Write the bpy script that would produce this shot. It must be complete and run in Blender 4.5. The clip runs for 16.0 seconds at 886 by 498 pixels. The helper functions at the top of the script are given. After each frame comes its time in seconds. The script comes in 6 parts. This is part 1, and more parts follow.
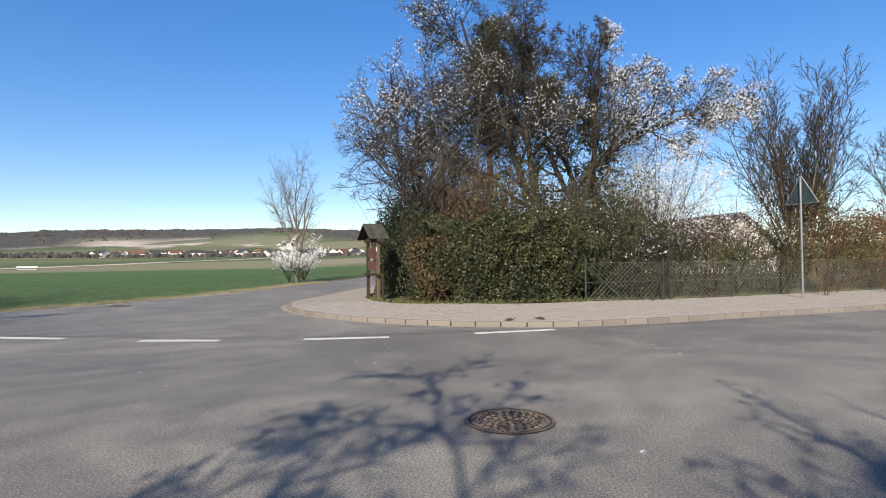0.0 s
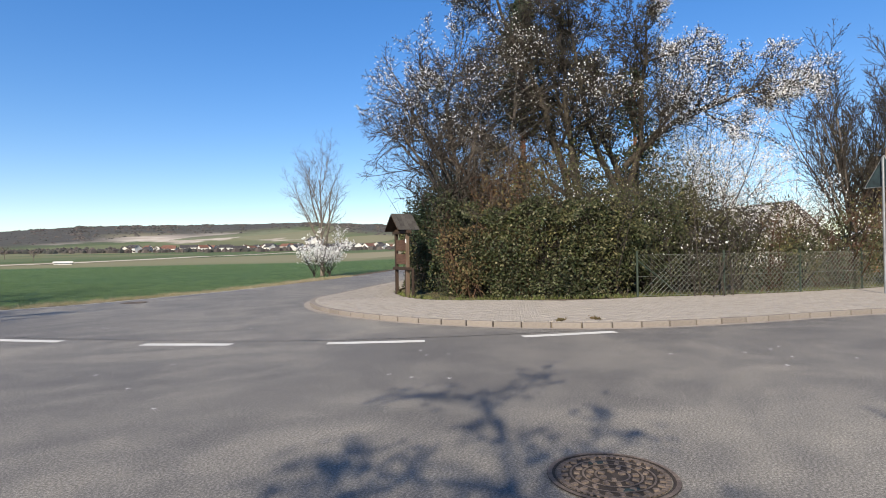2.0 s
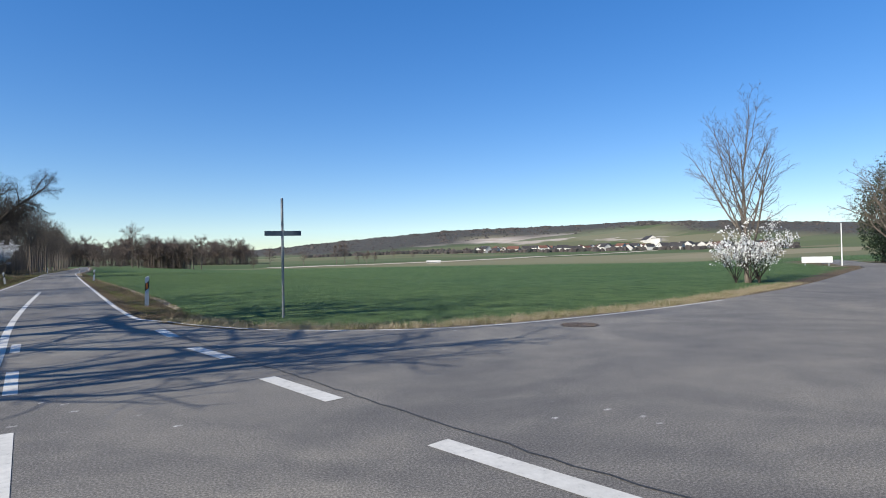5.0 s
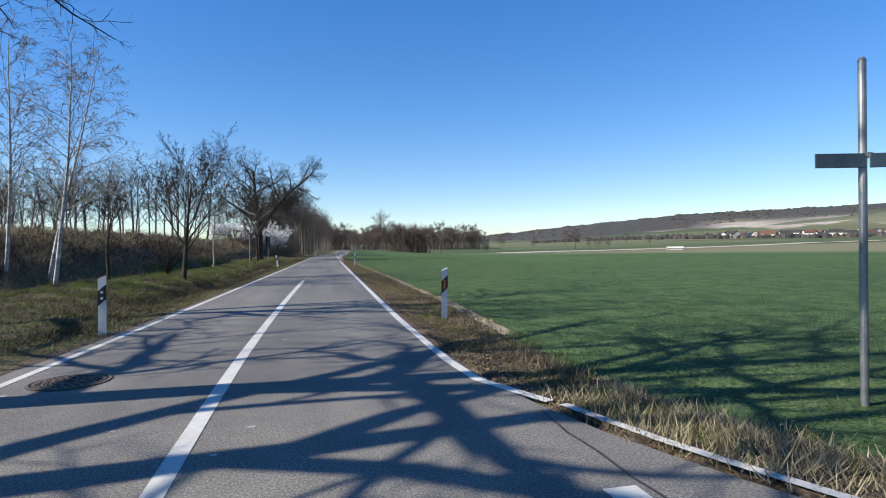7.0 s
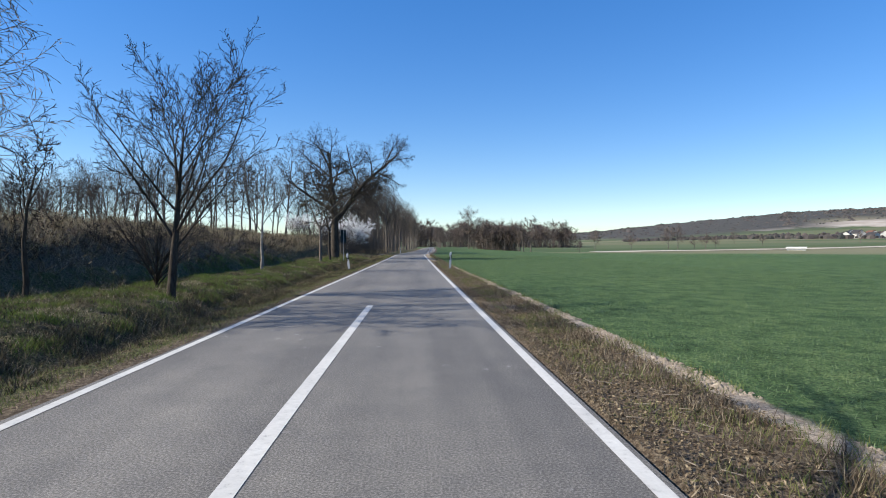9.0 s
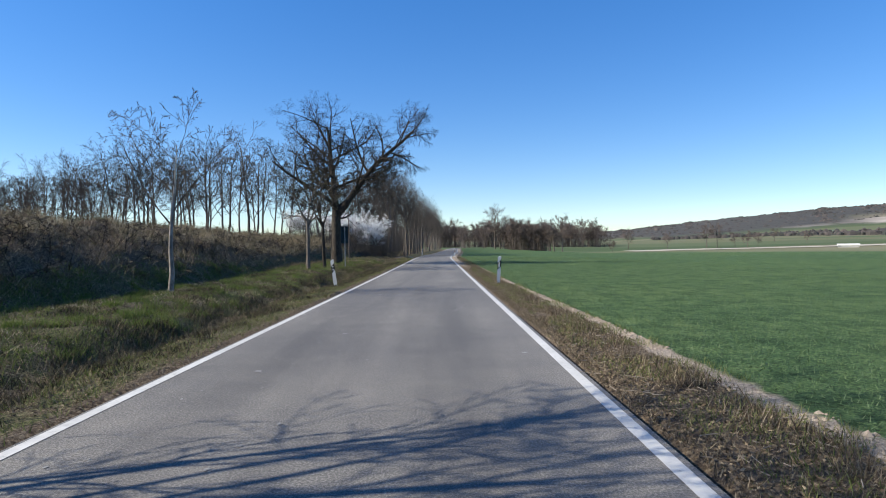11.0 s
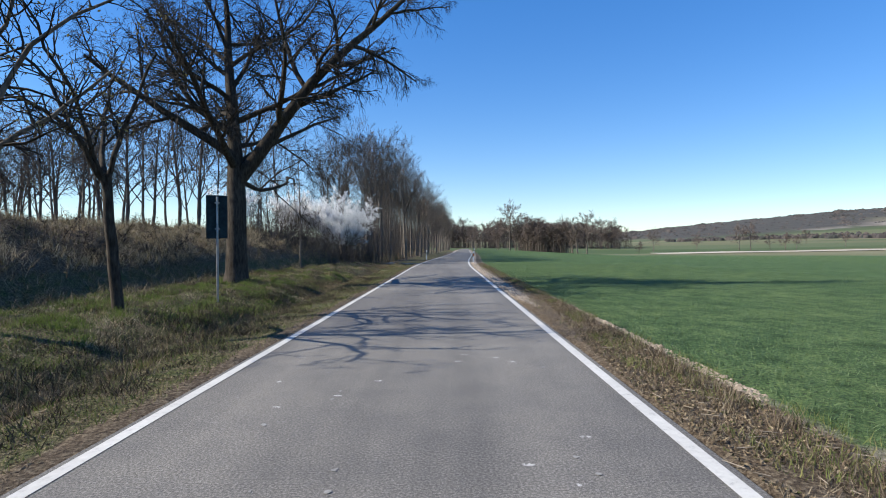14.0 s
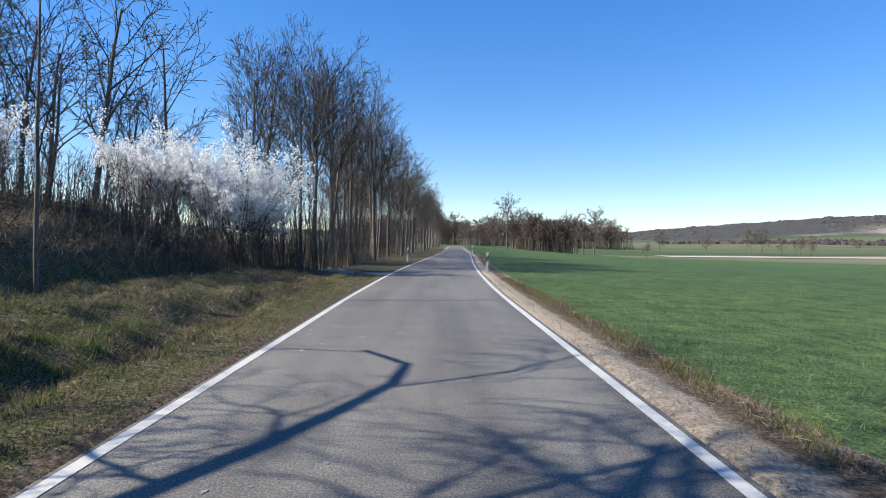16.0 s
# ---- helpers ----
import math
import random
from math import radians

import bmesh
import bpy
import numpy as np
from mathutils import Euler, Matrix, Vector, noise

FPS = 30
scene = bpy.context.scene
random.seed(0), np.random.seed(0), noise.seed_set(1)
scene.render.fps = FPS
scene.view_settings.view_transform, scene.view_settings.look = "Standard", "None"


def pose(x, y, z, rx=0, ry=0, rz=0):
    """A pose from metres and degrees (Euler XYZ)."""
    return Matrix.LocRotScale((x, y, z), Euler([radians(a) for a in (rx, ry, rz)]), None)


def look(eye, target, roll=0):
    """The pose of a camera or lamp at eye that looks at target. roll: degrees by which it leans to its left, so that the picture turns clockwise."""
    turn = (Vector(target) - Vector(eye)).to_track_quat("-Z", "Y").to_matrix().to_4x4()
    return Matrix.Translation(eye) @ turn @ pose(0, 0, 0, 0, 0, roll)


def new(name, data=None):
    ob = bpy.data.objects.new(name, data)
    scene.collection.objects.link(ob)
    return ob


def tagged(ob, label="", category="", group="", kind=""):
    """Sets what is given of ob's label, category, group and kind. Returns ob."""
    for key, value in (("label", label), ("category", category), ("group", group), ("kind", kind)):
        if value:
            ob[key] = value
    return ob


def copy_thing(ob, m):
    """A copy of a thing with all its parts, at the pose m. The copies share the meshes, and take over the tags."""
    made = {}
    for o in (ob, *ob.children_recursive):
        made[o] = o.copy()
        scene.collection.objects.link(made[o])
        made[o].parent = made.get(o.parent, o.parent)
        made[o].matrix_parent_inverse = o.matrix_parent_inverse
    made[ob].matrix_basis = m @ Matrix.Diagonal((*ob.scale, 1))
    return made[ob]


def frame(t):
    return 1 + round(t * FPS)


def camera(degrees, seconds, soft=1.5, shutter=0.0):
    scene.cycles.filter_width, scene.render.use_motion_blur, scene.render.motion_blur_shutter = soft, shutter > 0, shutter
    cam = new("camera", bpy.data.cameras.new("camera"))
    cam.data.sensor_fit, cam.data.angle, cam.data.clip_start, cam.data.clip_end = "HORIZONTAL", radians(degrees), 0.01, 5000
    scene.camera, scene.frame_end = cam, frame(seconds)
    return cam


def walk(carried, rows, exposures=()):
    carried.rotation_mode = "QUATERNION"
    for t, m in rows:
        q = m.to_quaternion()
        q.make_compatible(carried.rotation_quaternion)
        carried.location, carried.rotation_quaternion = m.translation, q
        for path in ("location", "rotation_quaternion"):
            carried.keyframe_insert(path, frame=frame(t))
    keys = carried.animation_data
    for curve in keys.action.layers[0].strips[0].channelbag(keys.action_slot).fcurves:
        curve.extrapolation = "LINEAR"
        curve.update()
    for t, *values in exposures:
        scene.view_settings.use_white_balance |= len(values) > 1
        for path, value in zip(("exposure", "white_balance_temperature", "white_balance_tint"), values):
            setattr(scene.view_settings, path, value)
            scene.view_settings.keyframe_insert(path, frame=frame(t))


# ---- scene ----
cam = camera(76.0, 16.0, 1.0)
PATH = [
    (0.0, -3.298, -22.972, 1.331, 90.99, 0.70, -68.76),
    (0.5, -2.921, -22.743, 1.324, 90.85, 0.79, -67.88),
    (1.0, -2.671, -22.599, 1.316, 90.65, 0.88, -67.12),
    (1.5, -2.453, -22.475, 1.309, 90.54, 0.95, -66.59),
    (2.0, -2.138, -22.223, 1.302, 90.38, 0.96, -66.25),
    (2.5, -1.688, -21.776, 1.295, 90.15, 0.90, -65.17),
    (3.0, -0.997, -20.998, 1.292, 89.87, 0.86, -61.78),
    (3.5, -0.266, -19.818, 1.300, 89.77, 0.93, -56.57),
    (4.0, 0.316, -18.507, 1.314, 90.05, 1.13, -49.61),
    (4.5, 0.764, -16.950, 1.324, 90.50, 1.13, -41.83),
    (5.0, 1.115, -15.055, 1.325, 90.94, 1.00, -33.54),
    (5.4, 1.318, -13.396, 1.324, 90.85, 0.97, -27.36),
    (5.8, 1.368, -11.601, 1.324, 90.61, 0.90, -22.07),
    (6.2, 1.318, -9.664, 1.323, 90.30, 0.81, -17.64),
    (6.6, 1.217, -7.579, 1.322, 90.01, 0.72, -14.03),
    (7.0, 1.116, -5.340, 1.321, 89.80, 0.66, -11.21),
    (7.3, 1.071, -3.555, 1.321, 89.74, 0.64, -9.60),
    (7.5, 1.025, -2.286, 1.319, 89.75, 0.59, -8.55),
    (8.0, 1.015, 0.715, 1.316, 89.73, 0.36, -6.32),
    (8.5, 0.985, 3.705, 1.313, 89.65, 0.16, -4.52),
    (9.0, 0.995, 6.658, 1.311, 89.60, 0.10, -2.71),
    (9.5, 0.987, 9.642, 1.309, 89.61, 0.16, -1.32),
    (10.0, 0.950, 12.696, 1.304, 89.63, 0.32, -0.62),
    (10.5, 0.902, 15.833, 1.299, 89.65, 0.51, -0.38),
    (11.0, 0.859, 19.064, 1.294, 89.67, 0.67, -0.37),
    (11.5, 0.836, 22.402, 1.292, 89.68, 0.73, -0.36),
    (12.0, 0.829, 25.796, 1.300, 89.72, 0.75, -0.28),
    (12.5, 0.759, 29.342, 1.306, 89.71, 0.71, -0.18),
    (13.0, 0.673, 33.136, 1.308, 89.71, 0.63, 0.06),
    (13.5, 0.600, 37.115, 1.310, 89.72, 0.48, 0.26),
    (14.0, 0.522, 41.411, 1.317, 89.72, 0.27, 0.41),
    (14.5, 0.464, 45.966, 1.326, 89.73, -0.03, 0.53),
    (15.0, 0.319, 50.979, 1.330, 89.67, -0.49, 0.36),
    (15.5, 0.308, 56.479, 1.325, 89.47, -1.00, -0.02),
    (16.0, 0.330, 61.955, 1.319, 89.33, -1.28, -0.66),
]
# seconds, stops, kelvin, tint
EXPOSURE = [(0.0, 0.73, 6650, 10), (3.5, 0.73, 6600, 10), (4.0, 0.64, 6500, 10), (5.0, 0.52, 6150, 9), (7.5, 0.70, 6150, 9), (13.5, 0.74, 6150, 9), (15.0, 0.90, 6200, 9), (16.0, 0.90, 6200, 9)]
walk(cam, [(r[0], pose(*r[1:])) for r in PATH], EXPOSURE)

# ---------------------------------------------------------------- light
SHADOW_WAY = radians(7)      # the way shadows fall, from +x towards +y
SUN_UP = radians(34)
world = bpy.data.worlds.new("sky")
scene.world = world
world.use_nodes = True
wn = world.node_tree
sky = wn.nodes.new("ShaderNodeTexSky")
sky.sky_type = "NISHITA"
sky.sun_disc = False
sky.sun_elevation = SUN_UP
sky.sun_rotation = math.atan2(-math.cos(SHADOW_WAY), -math.sin(SHADOW_WAY))
sky.altitude = 500
sky.air_density = 1.0
sky.dust_density = 0.05
sky.ozone_density = 3.0
back = wn.nodes["Background"]
back.inputs["Strength"].default_value = 0.15
clear = wn.nodes.new("ShaderNodeHueSaturation")
clear.inputs["Saturation"].default_value = 1.55
clear.inputs["Hue"].default_value = 0.513
clear.inputs["Value"].default_value = 1.08
soften = wn.nodes.new("ShaderNodeGamma")
soften.inputs["Gamma"].default_value = 0.72
wn.links.new(sky.outputs["Color"], soften.inputs["Color"])
wn.links.new(soften.outputs["Color"], clear.inputs["Color"])
wn.links.new(clear.outputs["Color"], back.inputs["Color"])

sun = new("sun", bpy.data.lights.new("sun", "SUN"))
sun.data.energy = 5.6
sun.data.angle = radians(0.45)
sun.data.color = (1.0, 0.905, 0.755)
sun.matrix_world = look((-60 * math.cos(SHADOW_WAY), -60 * math.sin(SHADOW_WAY), 60 * math.tan(SUN_UP)), (0, 0, 0))


# ---------------------------------------------------------------- materials
def material(name, rough=0.8, metal=0.0, spec=0.3):
    m = bpy.data.materials.new(name)
    m.use_nodes = True
    b = m.node_tree.nodes["Principled BSDF"]
    b.inputs["Roughness"].default_value = rough
    b.inputs["Metallic"].default_value = metal
    b.inputs["Specular IOR Level"].default_value = spec
    return m, m.node_tree, b


def node(nt, kind, **values):
    n = nt.nodes.new(kind)
    for key, value in values.items():
        n.inputs[key].default_value = value
    return n


def noise_tex(nt, scale, detail=5, rough=0.6, coords=None, stretch=None):
    n = node(nt, "ShaderNodeTexNoise", Scale=scale, Detail=detail, Roughness=rough)
    src = coords
    if src is None:
        src = nt.nodes.new("ShaderNodeTexCoord").outputs["Object"]
    if stretch:
        mp = nt.nodes.new("ShaderNodeMapping")
        mp.inputs["Scale"].default_value = stretch
        nt.links.new(src, mp.inputs["Vector"])
        src = mp.outputs["Vector"]
    nt.links.new(src, n.inputs["Vector"])
    return n.outputs["Fac"]


def ramp(nt, fac, stops):
    r = nt.nodes.new("ShaderNodeValToRGB")
    els = r.color_ramp.elements
    while len(els) < len(stops):
        els.new(0.5)
    for e, (at, col) in zip(els, stops):
        e.position, e.color = at, (*col, 1)
    nt.links.new(fac, r.inputs["Fac"])
    return r.outputs["Color"]


def mix(nt, fac, a, b, how="MIX"):
    m = nt.nodes.new("ShaderNodeMix")
    m.data_type, m.blend_type = "RGBA", how
    for sock, v in ((m.inputs[0], fac), (m.inputs[6], a), (m.inputs[7], b)):
        if isinstance(v, (int, float)):
            sock.default_value = v
        elif isinstance(v, tuple):
            sock.default_value = (*v, 1)
        else:
            nt.links.new(v, sock)
    return m.outputs[2]


def bump(nt, bsdf, height, strength, distance):
    b = node(nt, "ShaderNodeBump", Strength=strength, Distance=distance)
    nt.links.new(height, b.inputs["Height"])
    nt.links.new(b.outputs["Normal"], bsdf.inputs["Normal"])


def simple(name, dark, light, scale=8.0, rough=0.8, metal=0.0, spec=0.3, bumps=0.3, depth=0.01, stretch=None, coarse=0.7):
    """Two-tone surface with a fine grain and a broad variation."""
    m, nt, b = material(name, rough, metal, spec)
    fine = noise_tex(nt, scale, 8, 0.65, stretch=stretch)
    broad = noise_tex(nt, scale * 0.12, 3, 0.5)
    col = ramp(nt, fine, [(0.3, dark), (0.7, light)])
    tone = ramp(nt, broad, [(0.3, (coarse, coarse, coarse)), (0.7, (1.0, 1.0, 1.0))])
    nt.links.new(mix(nt, 1.0, col, tone, "MULTIPLY"), b.inputs["Base Color"])
    if bumps:
        bump(nt, b, fine, bumps, depth)
    return m


def per_piece(name, cols, rough=0.85, spec=0.2, grain=30.0, island=False, through_light=0.0, patches=0.0):
    """Pieces that each differ a little in tone."""
    m, nt, b = material(name, rough, 0.0, spec)
    if island:
        rnd = nt.nodes.new("ShaderNodeNewGeometry").outputs["Random Per Island"]
    else:
        rnd = nt.nodes.new("ShaderNodeObjectInfo").outputs["Random"]
    n = len(cols)
    col = ramp(nt, rnd, [(i / max(1, n - 1), c) for i, c in enumerate(cols)])
    if grain:
        fine = noise_tex(nt, grain, 5, 0.6)
        col = mix(nt, 1.0, col, ramp(nt, fine, [(0.25, (0.72, 0.72, 0.72)), (0.75, (1.0, 1.0, 1.0))]), "MULTIPLY")
        bump(nt, b, fine, 0.2, 0.004)
    if patches:
        col = mix(nt, 1.0, col, ramp(nt, noise_tex(nt, patches, 3, 0.6), [(0.32, (0.45, 0.48, 0.45)), (0.5, (0.95, 0.92, 0.9)), (0.68, (1.5, 1.3, 1.15))]), "MULTIPLY")
    nt.links.new(col, b.inputs["Base Color"])
    if through_light:
        t = nt.nodes.new("ShaderNodeBsdfTranslucent")
        nt.links.new(col, t.inputs["Color"])
        ms = node(nt, "ShaderNodeMixShader", Fac=through_light)
        nt.links.new(b.outputs[0], ms.inputs[1])
        nt.links.new(t.outputs[0], ms.inputs[2])
        nt.links.new(ms.outputs[0], nt.nodes["Material Output"].inputs["Surface"])
    return m


def make_asphalt():
    m, nt, b = material("asphalt", 0.78, 0.0, 0.35)
    pos = nt.nodes.new("ShaderNodeTexCoord").outputs["Object"]
    grit = noise_tex(nt, 60.0, 6, 0.85, pos)
    mid = noise_tex(nt, 2.2, 6, 0.6, pos)
    broad = noise_tex(nt, 0.16, 4, 0.55, pos)
    lanes = noise_tex(nt, 1.1, 4, 0.55, pos, (1.0, 0.05, 1.0))
    col = ramp(nt, grit, [(0.40, (0.0659, 0.0618, 0.0558)), (0.5, (0.134, 0.126, 0.114)), (0.61, (0.276, 0.26, 0.237))])
    col = mix(nt, 1.0, col, ramp(nt, mid, [(0.3, (0.84, 0.84, 0.85)), (0.72, (1.08, 1.07, 1.05))]), "MULTIPLY")
    col = mix(nt, 1.0, col, ramp(nt, broad, [(0.35, (0.80, 0.80, 0.82)), (0.65, (1.12, 1.11, 1.08))]), "MULTIPLY")
    # wear along the lanes of the straight road, sweeping tyre marks in the junction
    sep = nt.nodes.new("ShaderNodeSeparateXYZ")
    nt.links.new(pos, sep.inputs[0])
    along = nt.nodes.new("ShaderNodeMapRange")
    along.inputs["From Min"].default_value = -6.0
    along.inputs["From Max"].default_value = 5.0
    nt.links.new(sep.outputs["Y"], along.inputs["Value"])
    streaks = ramp(nt, lanes, [(0.34, (0.74, 0.74, 0.755)), (0.5, (0.97, 0.97, 0.97)), (0.66, (1.17, 1.165, 1.15))])
    swirl = node(nt, "ShaderNodeTexNoise", Scale=0.33, Detail=4.0, Roughness=0.5, Distortion=2.6)
    nt.links.new(pos, swirl.inputs["Vector"])
    sweeps = ramp(nt, swirl.outputs["Fac"], [(0.38, (0.86, 0.86, 0.875)), (0.5, (1.0, 1.0, 1.0)), (0.6, (1.18, 1.17, 1.14))])
    col = mix(nt, 1.0, col, mix(nt, along.outputs["Result"], sweeps, streaks), "MULTIPLY")
    spots = node(nt, "ShaderNodeTexVoronoi", Scale=1.9)
    spots.voronoi_dimensions = "2D"
    squash = nt.nodes.new("ShaderNodeMapping")
    squash.inputs["Scale"].default_value = (0.7, 1.25, 1.0)
    nt.links.new(pos, squash.inputs["Vector"])
    nt.links.new(squash.outputs["Vector"], spots.inputs["Vector"])
    patch = ramp(nt, spots.outputs["Distance"], [(0.0, (1, 1, 1)), (0.045, (1, 1, 1)), (0.06, (0, 0, 0))])
    some = ramp(nt, noise_tex(nt, 0.45, 2, 0.5, pos), [(0.58, (0, 0, 0)), (0.62, (1, 1, 1))])
    patch = mix(nt, 1.0, patch, some, "MULTIPLY")
    ragged = ramp(nt, noise_tex(nt, 24.0, 4, 0.7, pos), [(0.46, (0, 0, 0)), (0.54, (1, 1, 1))])
    patch = mix(nt, 1.0, patch, ragged, "MULTIPLY")
    col = mix(nt, patch, col, (0.41, 0.40, 0.385))
    nt.links.new(col, b.inputs["Base Color"])
    bump(nt, b, grit, 0.14, 0.004)
    return m


def make_marking():
    m, nt, b = material("road_paint", 0.65, 0.0, 0.3)
    wear = noise_tex(nt, 14.0, 8, 0.75)
    broad = noise_tex(nt, 1.2, 3, 0.6)
    col = ramp(nt, wear, [(0.30, (0.232, 0.232, 0.224)), (0.42, (0.50, 0.487, 0.455)), (0.7, (0.605, 0.59, 0.55))])
    col = mix(nt, 1.0, col, ramp(nt, broad, [(0.3, (0.82, 0.82, 0.82)), (0.7, (1, 1, 1))]), "MULTIPLY")
    nt.links.new(col, b.inputs["Base Color"])
    bump(nt, b, wear, 0.3, 0.004)
    return m


def make_ground():
    """One sheet: verge grass, young wheat, bare soil, bank, far fields and woods, by the sheet's own attributes."""
    m, nt, b = material("land", 0.95, 0.0, 0.12)
    pos = nt.nodes.new("ShaderNodeTexCoord").outputs["Object"]

    def attr(key):
        a = nt.nodes.new("ShaderNodeAttribute")
        a.attribute_name = key
        return a.outputs["Fac"]

    def edged(key, scale, amount):
        a = attr(key)
        n = noise_tex(nt, scale, 4, 0.6, pos)
        s = nt.nodes.new("ShaderNodeMath")
        s.operation = "MULTIPLY_ADD"
        nt.links.new(n, s.inputs[0])
        s.inputs[1].default_value = amount
        nt.links.new(a, s.inputs[2])
        r = nt.nodes.new("ShaderNodeMapRange")
        r.inputs["From Min"].default_value = 0.5 + amount * 0.5 - 0.12
        r.inputs["From Max"].default_value = 0.5 + amount * 0.5 + 0.12
        nt.links.new(s.outputs[0], r.inputs["Value"])
        return r.outputs["Result"]

    fine = noise_tex(nt, 26.0, 6, 0.7, pos)
    mid = noise_tex(nt, 3.0, 5, 0.6, pos)
    broad = noise_tex(nt, 0.25, 4, 0.55, pos)
    huge = noise_tex(nt, 0.02, 3, 0.5, pos)
    grass = ramp(nt, fine, [(0.38, (0.0146, 0.019, 0.00731)), (0.5, (0.0549, 0.0673, 0.0205)), (0.62, (0.139, 0.139, 0.0585))])
    straw = ramp(nt, fine, [(0.38, (0.0329, 0.0234, 0.0161)), (0.5, (0.11, 0.0819, 0.0549)), (0.62, (0.249, 0.205, 0.139))])
    col = mix(nt, ramp(nt, mid, [(0.35, (0, 0, 0)), (0.68, (1, 1, 1))]), grass, straw)
    col = mix(nt, edged("dry", 1.3, 0.7), col, mix(nt, ramp(nt, broad, [(0.3, (0.1, 0.1, 0.1)), (0.7, (0.7, 0.7, 0.7))]), straw, ramp(nt, fine, [(0.3, (0.06, 0.045, 0.03)), (0.7, (0.20, 0.15, 0.10))])))
    brush = ramp(nt, fine, [(0.39, (0.0263, 0.019, 0.0125)), (0.51, (0.0955, 0.0702, 0.0453)), (0.63, (0.249, 0.201, 0.135))])
    col = mix(nt, edged("bank", 1.0, 0.5), col, brush)
    rows = noise_tex(nt, 7.0, 4, 0.6, pos, (1.0, 0.12, 1.0))
    wheat = ramp(nt, fine, [(0.36, (0.0361, 0.047, 0.0262)), (0.47, (0.0632, 0.112, 0.0488)), (0.56, (0.101, 0.157, 0.0704)), (0.66, (0.172, 0.221, 0.107))])
    wheat = mix(nt, 1.0, wheat, ramp(nt, rows, [(0.3, (0.72, 0.78, 0.72)), (0.7, (1.08, 1.06, 1.0))]), "MULTIPLY")
    wheat = mix(nt, 1.0, wheat, ramp(nt, broad, [(0.3, (0.80, 0.86, 0.82)), (0.7, (1.12, 1.06, 1.0))]), "MULTIPLY")
    mottle = noise_tex(nt, 1.4, 7, 0.78, pos)
    wheat = mix(nt, 1.0, wheat, ramp(nt, mottle, [(0.34, (0.42, 0.48, 0.42)), (0.5, (1.0, 1.0, 1.0)), (0.64, (1.55, 1.36, 1.32))]), "MULTIPLY")
    wheat = mix(nt, 1.0, wheat, ramp(nt, huge, [(0.3, (0.85, 0.9, 0.9)), (0.7, (1.15, 1.08, 0.95))]), "MULTIPLY")
    col = mix(nt, edged("wheat", 2.5, 0.5), col, wheat)
    earth = ramp(nt, fine, [(0.35, (0.181, 0.138, 0.103)), (0.5, (0.327, 0.271, 0.211)), (0.65, (0.473, 0.404, 0.318))])
    col = mix(nt, edged("soil", 2.2, 0.75), col, earth)
    # the far valley: strips of fields
    mp = nt.nodes.new("ShaderNodeMapping")
    mp.inputs["Rotation"].default_value = (0, 0, radians(38))
    mp.inputs["Scale"].default_value = (0.0022, 0.009, 0.0)
    nt.links.new(pos, mp.inputs["Vector"])
    plots = node(nt, "ShaderNodeTexVoronoi", Scale=1.0)
    plots.distance = "CHEBYCHEV"
    nt.links.new(mp.outputs["Vector"], plots.inputs["Vector"])
    sep = nt.nodes.new("ShaderNodeSeparateColor")
    nt.links.new(plots.outputs["Color"], sep.inputs["Color"])
    plot_col = ramp(nt, sep.outputs["Red"], [(0.0, (0.055, 0.085, 0.035)), (0.3, (0.10, 0.115, 0.055)), (0.5, (0.17, 0.15, 0.095)), (0.68, (0.075, 0.10, 0.045)), (0.85, (0.21, 0.185, 0.12)), (1.0, (0.11, 0.12, 0.06))])
    col = mix(nt, attr("plots"), col, plot_col)
    strip = node(nt, "ShaderNodeMath")
    strip.operation = "MULTIPLY"
    nt.links.new(edged("tan", 0.022, 1.1), strip.inputs[0])
    nt.links.new(ramp(nt, sep.outputs["Green"], [(0.38, (0.12, 0.12, 0.12)), (0.5, (1, 1, 1))]), strip.inputs[1])
    col = mix(nt, strip.outputs[0], col, ramp(nt, huge, [(0.35, (0.30, 0.255, 0.21)), (0.65, (0.42, 0.375, 0.32))]))
    forest = ramp(nt, noise_tex(nt, 0.06, 6, 0.7, pos), [(0.3, (0.040, 0.042, 0.040)), (0.7, (0.085, 0.078, 0.068))])
    col = mix(nt, attr("wood"), col, forest)
    nt.links.new(col, b.inputs["Base Color"])
    bump(nt, b, fine, 0.9, 0.05)
    return m


ASPHALT = make_asphalt()
PAINT = make_marking()
LAND = make_ground()
SEAM = simple("tar_seam", (0.02, 0.02, 0.02), (0.06, 0.06, 0.06), 30, 0.6)
KERB = per_piece("kerb_concrete", [(0.163, 0.14, 0.122), (0.222, 0.194, 0.17), (0.193, 0.17, 0.148)], 0.9, 0.2, 40)
GUTTER = simple("gutter_concrete", (0.222, 0.193, 0.163), (0.325, 0.285, 0.248), 20, 0.9)
PAVER = per_piece("paver_concrete", [(0.251, 0.225, 0.196), (0.318, 0.288, 0.255), (0.281, 0.255, 0.222), (0.304, 0.273, 0.244)], 0.92, 0.15, 60)
PAVER_FAR = per_piece("paver_concrete_far", [(0.251, 0.225, 0.196), (0.318, 0.288, 0.255), (0.281, 0.255, 0.222), (0.304, 0.273, 0.244)], 0.92, 0.15, 60, island=True)
BED = simple("joint_sand", (0.12, 0.0946, 0.0731), (0.215, 0.181, 0.146), 60, 0.95)
IRON = simple("cast_iron", (0.075, 0.057, 0.046), (0.22, 0.170, 0.135), 40, 0.65, 0.15, 0.4)
